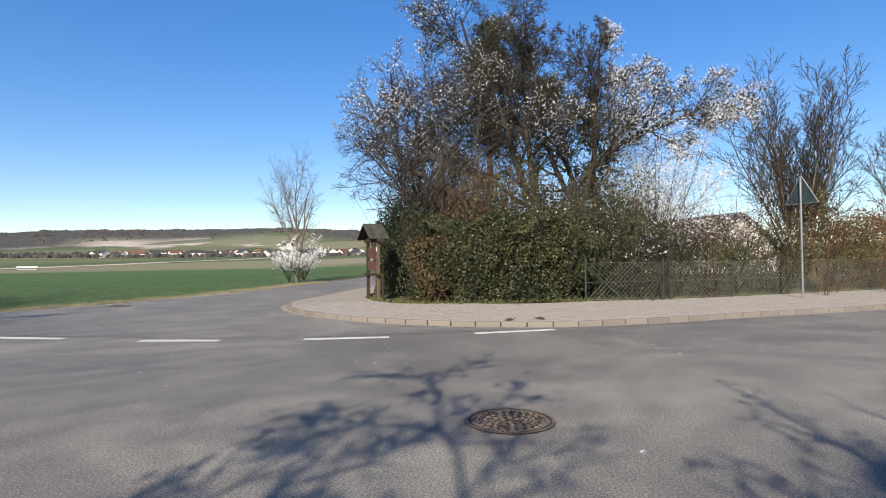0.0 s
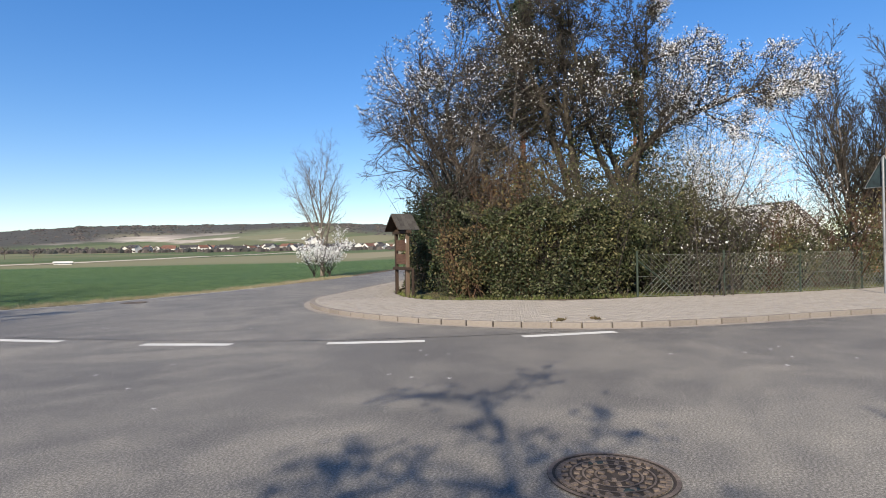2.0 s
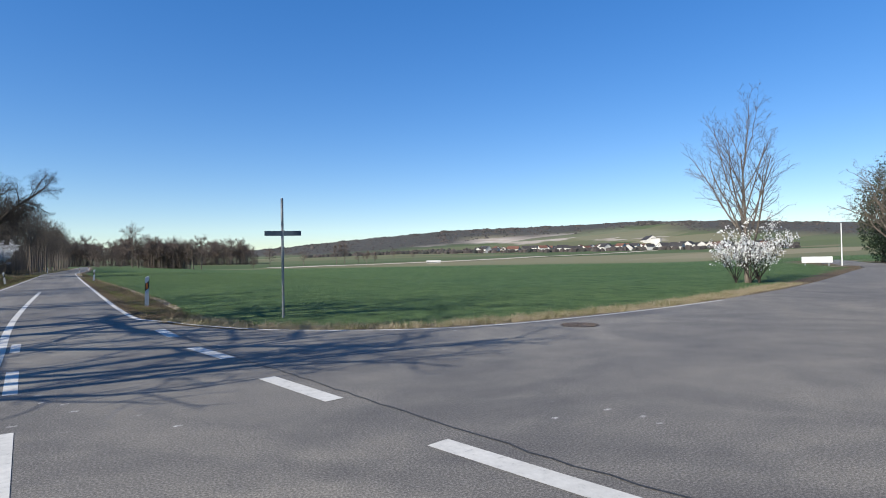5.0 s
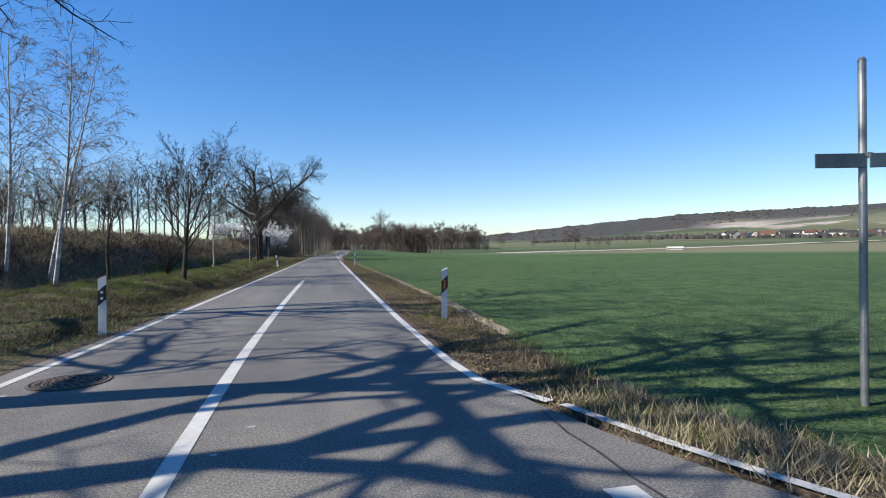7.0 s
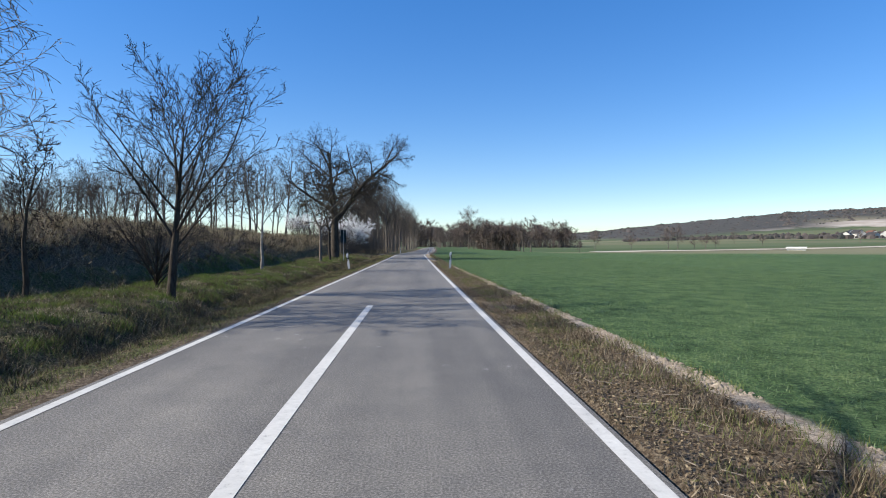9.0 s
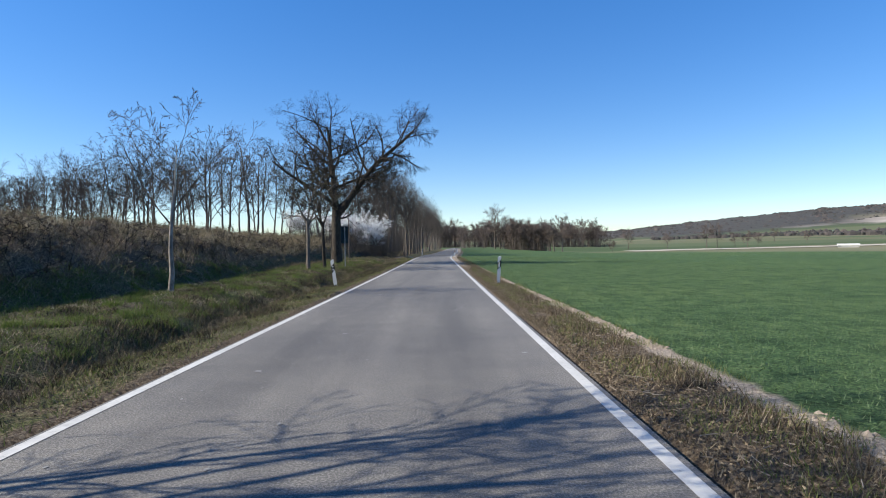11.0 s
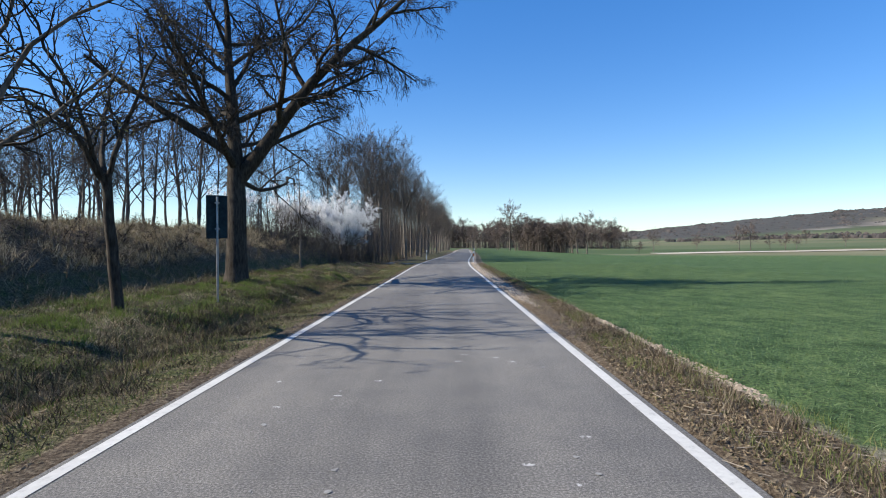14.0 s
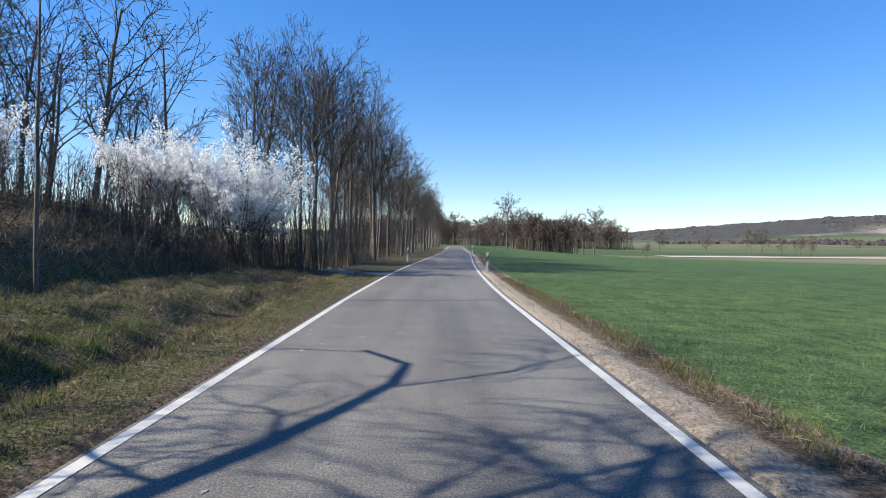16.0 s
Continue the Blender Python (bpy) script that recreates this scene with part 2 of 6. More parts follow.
IRON_DARK = simple("cast_iron_dark", (0.022, 0.018, 0.015), (0.060, 0.047, 0.038), 40, 0.8, 0.05, 0.3)
BARK = simple("bark_dark", (0.024, 0.020, 0.016), (0.100, 0.084, 0.068), 16, 0.95, 0, 0.1, 0.8, 0.03, (1, 1, 0.25))
BARK_GREY = simple("bark_grey", (0.075, 0.062, 0.051), (0.24, 0.205, 0.172), 14, 0.95, 0, 0.1, 0.7, 0.03, (1, 1, 0.3))
BARK_PALE = simple("bark_pale", (0.13, 0.11, 0.09), (0.42, 0.38, 0.33), 10, 0.9, 0, 0.1, 0.6, 0.02, (1, 1, 0.5))
BARK_BIRCH = simple("bark_birch", (0.16, 0.145, 0.135), (0.76, 0.73, 0.69), 5, 0.8, 0, 0.2, 0.4, 0.01, (0.6, 0.6, 1.6))
BARK_PINE = simple("bark_pine", (0.16, 0.065, 0.035), (0.36, 0.17, 0.10), 12, 0.95, 0, 0.1, 0.7, 0.02)
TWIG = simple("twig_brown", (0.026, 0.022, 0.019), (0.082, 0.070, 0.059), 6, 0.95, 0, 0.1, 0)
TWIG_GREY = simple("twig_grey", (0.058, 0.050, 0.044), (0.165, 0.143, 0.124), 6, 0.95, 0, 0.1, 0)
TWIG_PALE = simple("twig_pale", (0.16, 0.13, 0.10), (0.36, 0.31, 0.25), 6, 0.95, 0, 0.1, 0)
# far twigs paler: colour lifted to make up for shade among dense crowns
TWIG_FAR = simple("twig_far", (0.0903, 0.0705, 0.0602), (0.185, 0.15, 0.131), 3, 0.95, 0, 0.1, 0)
TWIG_RED = simple("twig_red", (0.052, 0.029, 0.019), (0.15, 0.088, 0.058), 6, 0.95, 0, 0.1, 0)
BLOSSOM = per_piece("blossom_white", [(0.74, 0.73, 0.71), (0.88, 0.88, 0.87), (0.82, 0.80, 0.78)], 0.8, 0.2, 0, True, 0.35)
BUD = per_piece("bud_leaf", [(0.09, 0.09, 0.035), (0.15, 0.14, 0.06), (0.11, 0.085, 0.045)], 0.8, 0.2, 0, True, 0.3)
LEAF_HEDGE = per_piece("hedge_leaf", [(0.0103, 0.0163, 0.00688), (0.0241, 0.0361, 0.0138), (0.055, 0.0705, 0.0258), (0.0499, 0.043, 0.0224), (0.031, 0.0447, 0.0181), (0.146, 0.146, 0.086)], 0.6, 0.3, 0, True, 0.12, 0.9)
LEAF_OLIVE = per_piece("olive_leaf", [(0.0258, 0.031, 0.0129), (0.0559, 0.0645, 0.0241), (0.103, 0.103, 0.0447), (0.043, 0.0499, 0.0206), (0.189, 0.181, 0.103)], 0.65, 0.3, 0, True, 0.25, 0.9)
LEAF_BROWN = per_piece("dry_leaf", [(0.0645, 0.043, 0.0224), (0.138, 0.0929, 0.0473), (0.0946, 0.0731, 0.0361), (0.12, 0.112, 0.0516)], 0.8, 0.2, 0, True, 0.2)
LITTER = per_piece("leaf_litter", [(0.138, 0.0989, 0.0602), (0.284, 0.228, 0.15), (0.0731, 0.0516, 0.0344), (0.206, 0.159, 0.103), (0.043, 0.0344, 0.0215), (0.103, 0.107, 0.043)], 0.85, 0.15, 0, True, 0.1)
LEAF_RUST = per_piece("rusty_leaf", [(0.10, 0.050, 0.022), (0.22, 0.115, 0.05), (0.15, 0.085, 0.04), (0.12, 0.10, 0.05)], 0.8, 0.2, 0, True, 0.2)
NEEDLE = per_piece("needle_green", [(0.012, 0.022, 0.012), (0.028, 0.048, 0.022), (0.020, 0.034, 0.018)], 0.7, 0.3, 0, True)
GRASS_GREEN = per_piece("grass_green", [(0.0518, 0.0777, 0.0177), (0.0998, 0.129, 0.0333), (0.148, 0.159, 0.0518), (0.2, 0.177, 0.0851)], 0.8, 0.2, 0, True, 0.25)
GRASS_DRY = per_piece("grass_dry", [(0.074, 0.0532, 0.0355), (0.148, 0.114, 0.0777), (0.267, 0.222, 0.156), (0.0555, 0.0458, 0.0267), (0.111, 0.0814, 0.0577)], 0.85, 0.15, 0, True, 0.2)
GRASS_LUSH = per_piece("grass_lush", [(0.0629, 0.0998, 0.0193), (0.111, 0.151, 0.0333), (0.148, 0.177, 0.0481)], 0.8, 0.2, 0, True, 0.3)
GRASS_STRAW = per_piece("grass_straw", [(0.206, 0.163, 0.103), (0.327, 0.275, 0.181), (0.43, 0.37, 0.258), (0.138, 0.116, 0.0645)], 0.85, 0.15, 0, True, 0.25)
WHEAT = per_piece("wheat_green", [(0.0473, 0.0808, 0.0344), (0.0791, 0.126, 0.0516), (0.122, 0.169, 0.074)], 0.6, 0.3, 0, True, 0.2)
STALK = per_piece("dead_stalk", [(0.0602, 0.0413, 0.0258), (0.181, 0.133, 0.086), (0.344, 0.28, 0.189), (0.103, 0.0731, 0.0473), (0.0946, 0.103, 0.0387), (0.232, 0.176, 0.116)], 0.9, 0.1, 0, True)
# dead growth, and shade painted as dark blades in hollows and ditch
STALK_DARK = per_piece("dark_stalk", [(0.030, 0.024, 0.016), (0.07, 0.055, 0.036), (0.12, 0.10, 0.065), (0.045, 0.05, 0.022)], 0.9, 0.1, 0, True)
PLASTIC = simple("post_white", (0.533, 0.533, 0.516), (0.688, 0.688, 0.671), 6, 0.45, 0, 0.4, 0.05, 0.002, None, 0.9)
BLACK = simple("post_black", (0.012, 0.012, 0.013), (0.028, 0.028, 0.03), 6, 0.5, 0, 0.4, 0)
AMBER = simple("reflector_amber", (0.50, 0.13, 0.03), (0.62, 0.19, 0.05), 60, 0.25, 0, 0.6, 0)
GLASSY = simple("reflector_clear", (0.55, 0.56, 0.57), (0.75, 0.76, 0.77), 60, 0.2, 0, 0.6, 0)
ZINC = simple("zinc_steel", (0.23, 0.235, 0.24), (0.40, 0.405, 0.41), 9, 0.45, 0.7, 0.5, 0.05, 0.002)
SIGN_BACK = simple("sign_back", (0.020, 0.024, 0.028), (0.04, 0.068, 0.075), 5, 0.9, 0.0, 0.1, 0)
SIGN_FACE = simple("sign_face", (0.70, 0.70, 0.68), (0.80, 0.80, 0.78), 5, 0.4, 0, 0.4, 0)
SIGN_BLUE = simple("name_plate_blue", (0.035, 0.06, 0.085), (0.06, 0.09, 0.12), 8, 0.5, 0, 0.4, 0)
# board timbers and shingles darkened: shade over the board put into the colour
TIMBER = simple("timber_brown", (0.0217, 0.0149, 0.0112), (0.062, 0.0409, 0.0298), 9, 0.85, 0, 0.2, 0.5, 0.006, (3, 3, 0.25))
# paler copy of the timber: sunlight on the near post is in the colour
TIMBER_SUNLIT = simple("timber_sunlit", (0.0806, 0.0527, 0.036), (0.167, 0.118, 0.0837), 9, 0.85, 0, 0.2, 0.5, 0.006, (3, 3, 0.25))
TIMBER_PANEL = simple("timber_panel", (0.0527, 0.026, 0.0161), (0.136, 0.0775, 0.0527), 9, 0.8, 0, 0.2, 0.4, 0.005, (0.3, 3, 3))
SHINGLE = per_piece("roof_shingle", [(0.0341, 0.031, 0.0291), (0.0651, 0.0601, 0.0558), (0.0465, 0.0428, 0.0397)], 0.9, 0.2, 20)
WIRE = simple("fence_wire", (0.14, 0.15, 0.13), (0.26, 0.27, 0.245), 10, 0.6, 0.3, 0.4, 0)
FENCE_POST = simple("fence_post_green", (0.020, 0.032, 0.022), (0.045, 0.06, 0.045), 10, 0.6, 0.1, 0.3, 0)
RENDER = simple("house_plaster", (0.568, 0.542, 0.49), (0.688, 0.671, 0.628), 1.0, 0.9, 0, 0.2, 0)
ROOF_RED = simple("roof_red", (0.11, 0.055, 0.04), (0.19, 0.10, 0.075), 2.0, 0.85, 0, 0.2, 0)
ROOF_DARK = simple("roof_dark", (0.030, 0.029, 0.031), (0.075, 0.07, 0.07), 2.0, 0.8, 0, 0.2, 0)
WINDOW = simple("window_dark", (0.02, 0.025, 0.03), (0.05, 0.055, 0.06), 1.0, 0.15, 0, 0.6, 0)
FLECK = simple("road_fleck", (0.17, 0.168, 0.16), (0.36, 0.35, 0.33), 20, 0.85)
CLOD = simple("clod", (0.172, 0.133, 0.0989), (0.396, 0.331, 0.254), 20, 0.95)
TRACK = simple("field_track", (0.43, 0.37, 0.284), (0.585, 0.525, 0.43), 1.5, 0.95)


# ---------------------------------------------------------------- mesh tools
def link(name, me, mat, parent=None, label=""):
    me.materials.append(mat)
    ob = new(name, me)
    if parent:
        ob.parent = parent
    if label:
        ob["label"] = label
    return ob


def mesh(name, verts, faces, smooth=False):
    me = bpy.data.meshes.new(name)
    v = np.asarray(verts, float)
    me.from_pydata(v.tolist(), [], faces.tolist() if isinstance(faces, np.ndarray) else faces)
    if smooth:
        me.polygons.foreach_set("use_smooth", np.ones(len(me.polygons), bool))
    me.update()
    return me


def part(name, bm, material_, parent, label="", smooth=False):
    me = bpy.data.meshes.new(name)
    bm.to_mesh(me)
    bm.free()
    if smooth:
        me.polygons.foreach_set("use_smooth", np.ones(len(me.polygons), bool))
    return link(name, me, material_, parent, label)


def thing(name, m, label, category, group="", kind=""):
    e = new(name)
    e.empty_display_size = 0.2
    e.matrix_world = m
    return tagged(e, label, category, group, kind)


def box(bm, lo, hi, bevel=0.0):
    lo, hi = Vector(lo), Vector(hi)
    got = bmesh.ops.create_cube(bm, size=1.0, matrix=Matrix.Translation((lo + hi) / 2) @ Matrix.Diagonal((*(hi - lo), 1)))
    if bevel:
        edges = {e for v in got["verts"] for e in v.link_edges}
        bmesh.ops.bevel(bm, geom=list(edges), offset=bevel, segments=2, affect="EDGES", profile=0.6)


def boxed(lo, hi, bevel=0.0):
    bm = bmesh.new()
    box(bm, lo, hi, bevel)
    return bm


def rod(bm, a, b, r0, r1=None, sides=10):
    a, b = Vector(a), Vector(b)
    d = b - a
    m = Matrix.Translation((a + b) / 2) @ d.to_track_quat("Z", "Y").to_matrix().to_4x4()
    bmesh.ops.create_cone(bm, cap_ends=True, segments=sides, radius1=r0, radius2=r0 if r1 is None else r1, depth=d.length, matrix=m)


def rodded(a, b, r0, r1=None, sides=10):
    bm = bmesh.new()
    rod(bm, a, b, r0, r1, sides)
    return bm


def smoothstep(a, b, x):
    u = np.clip((np.asarray(x, float) - a) / (b - a), 0, 1)
    return u * u * (3 - 2 * u)


def inside(poly, x, y):
    x, y = np.asarray(x, float), np.asarray(y, float)
    c = np.zeros(x.shape, bool)
    n = len(poly)
    for i in range(n):
        (x0, y0), (x1, y1) = poly[i], poly[(i + 1) % n]
        if y0 != y1:
            c ^= ((y0 > y) != (y1 > y)) & (x < (x1 - x0) * (y - y0) / (y1 - y0) + x0)
    return c


def away(line, x, y, closed=False):
    """Distance from points to a polyline."""
    x, y = np.asarray(x, float), np.asarray(y, float)
    best = np.full(x.shape, 1e9)
    pairs = list(zip(line[:-1], line[1:])) + ([(line[-1], line[0])] if closed else [])
    for (x0, y0), (x1, y1) in pairs:
        dx, dy = x1 - x0, y1 - y0
        u = np.clip(((x - x0) * dx + (y - y0) * dy) / (dx * dx + dy * dy), 0, 1)
        best = np.minimum(best, np.hypot(x - x0 - u * dx, y - y0 - u * dy))
    return best


def curve_through(points, step=0.5):
    """Evenly spaced points on a smooth line (Catmull-Rom) through a few given ones."""
    p = np.array([points[0], *points, points[-1]], float)
    out = []
    for i in range(1, len(p) - 2):
        n = max(2, int(np.hypot(*(p[i + 1] - p[i])) / step * 2))
        for u in np.linspace(0, 1, n, endpoint=False):
            a, b, c, d = p[i - 1], p[i], p[i + 1], p[i + 2]
            out.append(0.5 * (2 * b + (c - a) * u + (2 * a - 5 * b + 4 * c - d) * u ** 2 + (3 * b - 3 * c + d - a) * u ** 3))
    out.append(p[-1])
    out = np.array(out)
    s = np.concatenate([[0], np.cumsum(np.hypot(*np.diff(out, axis=0).T))])
    t = np.arange(0, s[-1] + 1e-6, step)
    return np.stack([np.interp(t, s, out[:, 0]), np.interp(t, s, out[:, 1])], 1)


def side(line, off):
    """The line moved to its left by off."""
    line = np.asarray(line, float)
    d = np.gradient(line, axis=0)
    d /= np.linalg.norm(d, axis=1)[:, None]
    return line + off * np.stack([-d[:, 1], d[:, 0]], 1)


def tubes(segs, sides):
    """Tapered prisms, one per row p0, p1, r0, r1."""
    s = np.asarray(segs, float)
    a, b, ra, rb = s[:, 0:3], s[:, 3:6], s[:, 6], s[:, 7]
    d = b - a
    d /= np.maximum(np.linalg.norm(d, axis=1), 1e-9)[:, None]
    ref = np.where(np.abs(d[:, 2:3]) < 0.9, [[0, 0, 1.0]], [[1.0, 0, 0]])
    u = np.cross(d, ref)
    u /= np.linalg.norm(u, axis=1)[:, None]
    w = np.cross(d, u)
    ang = np.arange(sides) * 2 * np.pi / sides
    ring = np.cos(ang)[None, :, None] * u[:, None] + np.sin(ang)[None, :, None] * w[:, None]
    b2 = b + d * (ra * 0.25)[:, None]
    v = np.concatenate([a[:, None] + ring * ra[:, None, None], b2[:, None] + ring * rb[:, None, None]], 1).reshape(-1, 3)
    i = np.arange(sides)
    f = np.stack([i, (i + 1) % sides, (i + 1) % sides + sides, i + sides], 1)
    f = (np.arange(len(s))[:, None, None] * 2 * sides + f[None]).reshape(-1, 4)
    return v, f


def flakes(centres, sizes, rng, flat=0.0):
    """Small folded leaves or petals: two triangles each, turned at random."""
    c = np.asarray(centres, float)
    n = len(c)
    sizes = np.broadcast_to(sizes, n)[:, None]
    u = rng.normal(size=(n, 3))
    u[:, 2] *= 1 - flat
    u /= np.linalg.norm(u, axis=1)[:, None]
    w = np.cross(u, rng.normal(size=(n, 3)))
    w /= np.linalg.norm(w, axis=1)[:, None]
    k = np.cross(u, w)
    v = np.stack([c - u * sizes, c + w * sizes * 0.55 + k * sizes * 0.2, c + u * sizes, c - w * sizes * 0.55 + k * sizes * 0.2], 1).reshape(-1, 3)
    f = np.arange(n * 4).reshape(-1, 4)
    f = np.concatenate([f[:, [0, 1, 2]], f[:, [0, 2, 3]]], 1).reshape(-1, 3)
    return v, f


def blades(xy, z, height, width, rng, lean=0.5):
    """Grass blades: one narrow leaning triangle each."""
    n = len(xy)
    h = np.broadcast_to(height, n) * rng.uniform(0.55, 1.3, n)
    a = rng.uniform(0, 2 * np.pi, n)
    side_ = np.stack([np.cos(a), np.sin(a), np.zeros(n)], 1) * (np.broadcast_to(width, n) / 2)[:, None]
    t = rng.uniform(0, 2 * np.pi, n)
    out = np.stack([np.cos(t), np.sin(t)], 1) * (lean * rng.uniform(0.2, 1.0, n) * h)[:, None]
    base = np.column_stack([xy, z])
    tip = base + np.column_stack([out, h])
    v = np.stack([base - side_, base + side_, tip], 1).reshape(-1, 3)
    return v, np.arange(n * 3).reshape(-1, 3)


def slivers(segs, rng):
    """The finest twigs: a narrow tapering blade per row p0, p1, r0, r1."""
    s = np.asarray(segs, float)
    a, b = s[:, 0:3], s[:, 3:6]
    d = b - a
    w = np.cross(d, rng.normal(size=d.shape))
    w /= np.maximum(np.linalg.norm(w, axis=1), 1e-9)[:, None]
    v = np.stack([a - w * s[:, 6:7], a + w * s[:, 6:7], b + w * s[:, 7:8], b - w * s[:, 7:8]], 1).reshape(-1, 3)
    return v, np.arange(len(s) * 4).reshape(-1, 4)


# ---------------------------------------------------------------- trees
def grow(rng, length, radius, levels, lean=(0, 0, 1)):
    """A branching: rows (level, p0, p1, r0, r1). levels: per order n, len, angle, start, segs, wob, up, taper, fat."""
    rows = []

    def branch(p, d, L, r, lev):
        s = levels[lev]
        n = s["segs"]
        pts, dirs, rad = [p], [d], [r]
        for i in range(n):
            d = d + rng.normal(0, s["wob"], 3) + np.array([0, 0, s["up"]])
            d = d / np.linalg.norm(d)
            q = p + d * (L / n)
            ra, rb = r * (1 - (1 - s["taper"]) * i / n), r * (1 - (1 - s["taper"]) * (i + 1) / n)
            rows.append((lev, *p, *q, ra, rb))
            p = q
            pts.append(p), dirs.append(d), rad.append(rb)
        if lev + 1 < len(levels):
            c = levels[lev + 1]
            k = max(1, int(round(c["n"] * rng.uniform(0.8, 1.2))))
            turn = rng.uniform(0, 6.28)
            for j in range(k):
                u = c["start"] + (1 - c["start"]) * (j + rng.uniform(0.1, 0.9)) / k
                x = min(u * n, n - 1e-6)
                i = int(x)
                q = pts[i] + (pts[i + 1] - pts[i]) * (x - i)
                dd = dirs[i + 1]
                turn += 2.4 + rng.uniform(-0.5, 0.5)
                ref = np.array([0, 0, 1.0]) if abs(dd[2]) < 0.9 else np.array([1.0, 0, 0])
                e = np.cross(dd, ref)
                e /= np.linalg.norm(e)
                g = np.cross(dd, e)
                an = radians(c["angle"]) * rng.uniform(0.7, 1.3)
                nd = dd * math.cos(an) + (e * math.cos(turn) + g * math.sin(turn)) * math.sin(an)
                lc = L * c["len"] * (1 - c.get("fall", 0.4) * (u - c["start"]) / (1 - c["start"] + 1e-6)) * rng.uniform(0.75, 1.25)
                rc = max(rad[i] * c["fat"], 0.0042)
                branch(q, nd, lc, rc, lev + 1)

    branch(np.zeros(3), np.array(lean, float) / np.linalg.norm(lean), length, radius, 0)
    return np.array(rows)


def order(n, len_, angle, start, segs, wob, up, taper=0.3, fat=0.6, fall=0.4):
    return dict(n=n, len=len_, angle=angle, start=start, segs=segs, wob=wob, up=up, taper=taper, fat=fat, fall=fall)


def plant(name, m, label, category, rows, bark, twig, group="", thick=2, petals=0, petal=0.03, petal_mat=None, rng=None, petal_from=2, spread=0.06, low=0.0, outer=0.0, sides=8, buds=0, where=None, least=0.0):
    """A tree or bush as a thing: trunk with limbs, crown of twigs and, where it flowers, its blossom."""
    t = thing(name, m, label, category, group)
    if least:
        rows = np.column_stack([rows[:, :7], np.maximum(rows[:, 7:], least)])
    lev = rows[:, 0]
    big = rows[lev < thick]
    if thick == 1:
        # one unbroken stem: rings joined along the line
        rings = max(8, sides)
        pts = np.concatenate([big[:1, 1:4], big[:, 4:7]])
        rad = np.concatenate([big[:1, 7], big[:, 8]])
        d = np.gradient(pts, axis=0)
        d /= np.linalg.norm(d, axis=1)[:, None]
        u = np.cross(d, [1.0, 0.0, 0.0])
        u /= np.linalg.norm(u, axis=1)[:, None]
        w = np.cross(d, u)
        a = np.arange(rings) * 2 * np.pi / rings
        v = (pts[:, None] + rad[:, None, None] * (np.cos(a)[None, :, None] * u[:, None] + np.sin(a)[None, :, None] * w[:, None])).reshape(-1, 3)
        i, j = np.meshgrid(np.arange(len(pts) - 1), np.arange(rings), indexing="ij")
        k = (j + 1) % rings
        f = np.stack([i * rings + j, i * rings + k, (i + 1) * rings + k, (i + 1) * rings + j], -1).reshape(-1, 4)
    else:
        v, f = tubes(big[:, 1:], sides)
    link("trunk", mesh("trunk", v, f, True), bark, t)
    last = lev.max()
    v, f = tubes(rows[(lev >= thick) & (lev < last)][:, 1:], 3)
    v2, f2 = slivers(rows[lev == last][:, 1:], rng if rng is not None else np.random.default_rng(9))
    link("crown", mesh("crown", np.concatenate([v, v2]), np.concatenate([f, f2 + len(v)])), twig, t)
    if buds:
        tw = rows[lev >= 3]
        i = rng.integers(0, len(tw), buds)
        v, f = flakes(tw[i, 4:7] + rng.normal(0, 0.07, (buds, 3)), rng.uniform(0.6, 1.3, buds) * 0.028, rng)
        link("foliage", mesh("foliage", v, f), LEAF_OLIVE, t, "small olive leaf buds")
    if petals:
        tw = rows[(lev >= petal_from) & (rows[:, 6] > low + np.random.default_rng(5).uniform(-0.7, 0.9, len(rows)) * min(1.0, low))]
        if where is not None:
            tw = tw[where(tw[:, 4:7])]
        if outer:
            mid_ = tw[:, 4:7].mean(0)
            far = np.linalg.norm((tw[:, 4:7] - mid_) / (tw[:, 4:7].std(0) + 1e-6), axis=1)
            tw = tw[far > np.quantile(far, outer)]
        i = rng.integers(0, len(tw), petals)
        u = rng.uniform(0, 1, (petals, 1))
        c = tw[i, 1:4] * (1 - u) + tw[i, 4:7] * u + rng.normal(0, spread, (petals, 3))
        v, f = flakes(c, rng.uniform(0.6, 1.3, petals) * petal, rng)
        link("blossom" if petal_mat is BLOSSOM else "foliage", mesh("blossom", v, f), petal_mat, t)
    return t



# ---------------------------------------------------------------- plan of the junction
RIGHT_EDGE = [(11.6, 330), (7.9, 230), (5.2, 150), (4.1, 122), (2.75, 96), (2.2, 80), (2.17, 66), (2.23, 40), (2.42, 6), (2.51, 1.5), (2.75, -0.6), (3.3, -2.4), (4.5, -4.3), (7.3, -6.0), (11.5, -6.3), (17.0, -5.8), (27.0, -3.7), (44.0, 1.2), (58.0, 5.6), (70, 13.0), (100, 29.5)]
STREET_SOUTH = [(104, 25.5), (76, 11.5), (66, 5.0), (55, -0.8), (42, -4.8), (28, -8.4)]
KERB_LINE = [(28, -8.4), (17.0, -10.95), (14.6, -11.55), (12.9, -12.0), (11.3, -12.35), (10.1, -13.0), (8.9, -14.1), (8.0, -15.5), (7.45, -16.9), (7.22, -18.2), (7.25, -19.6), (7.7, -21.2), (8.9, -22.95), (10.3, -24.5), (12.2, -26.8), (14.3, -29.1), (20.0, -36.0), (34.0, -53.0)]
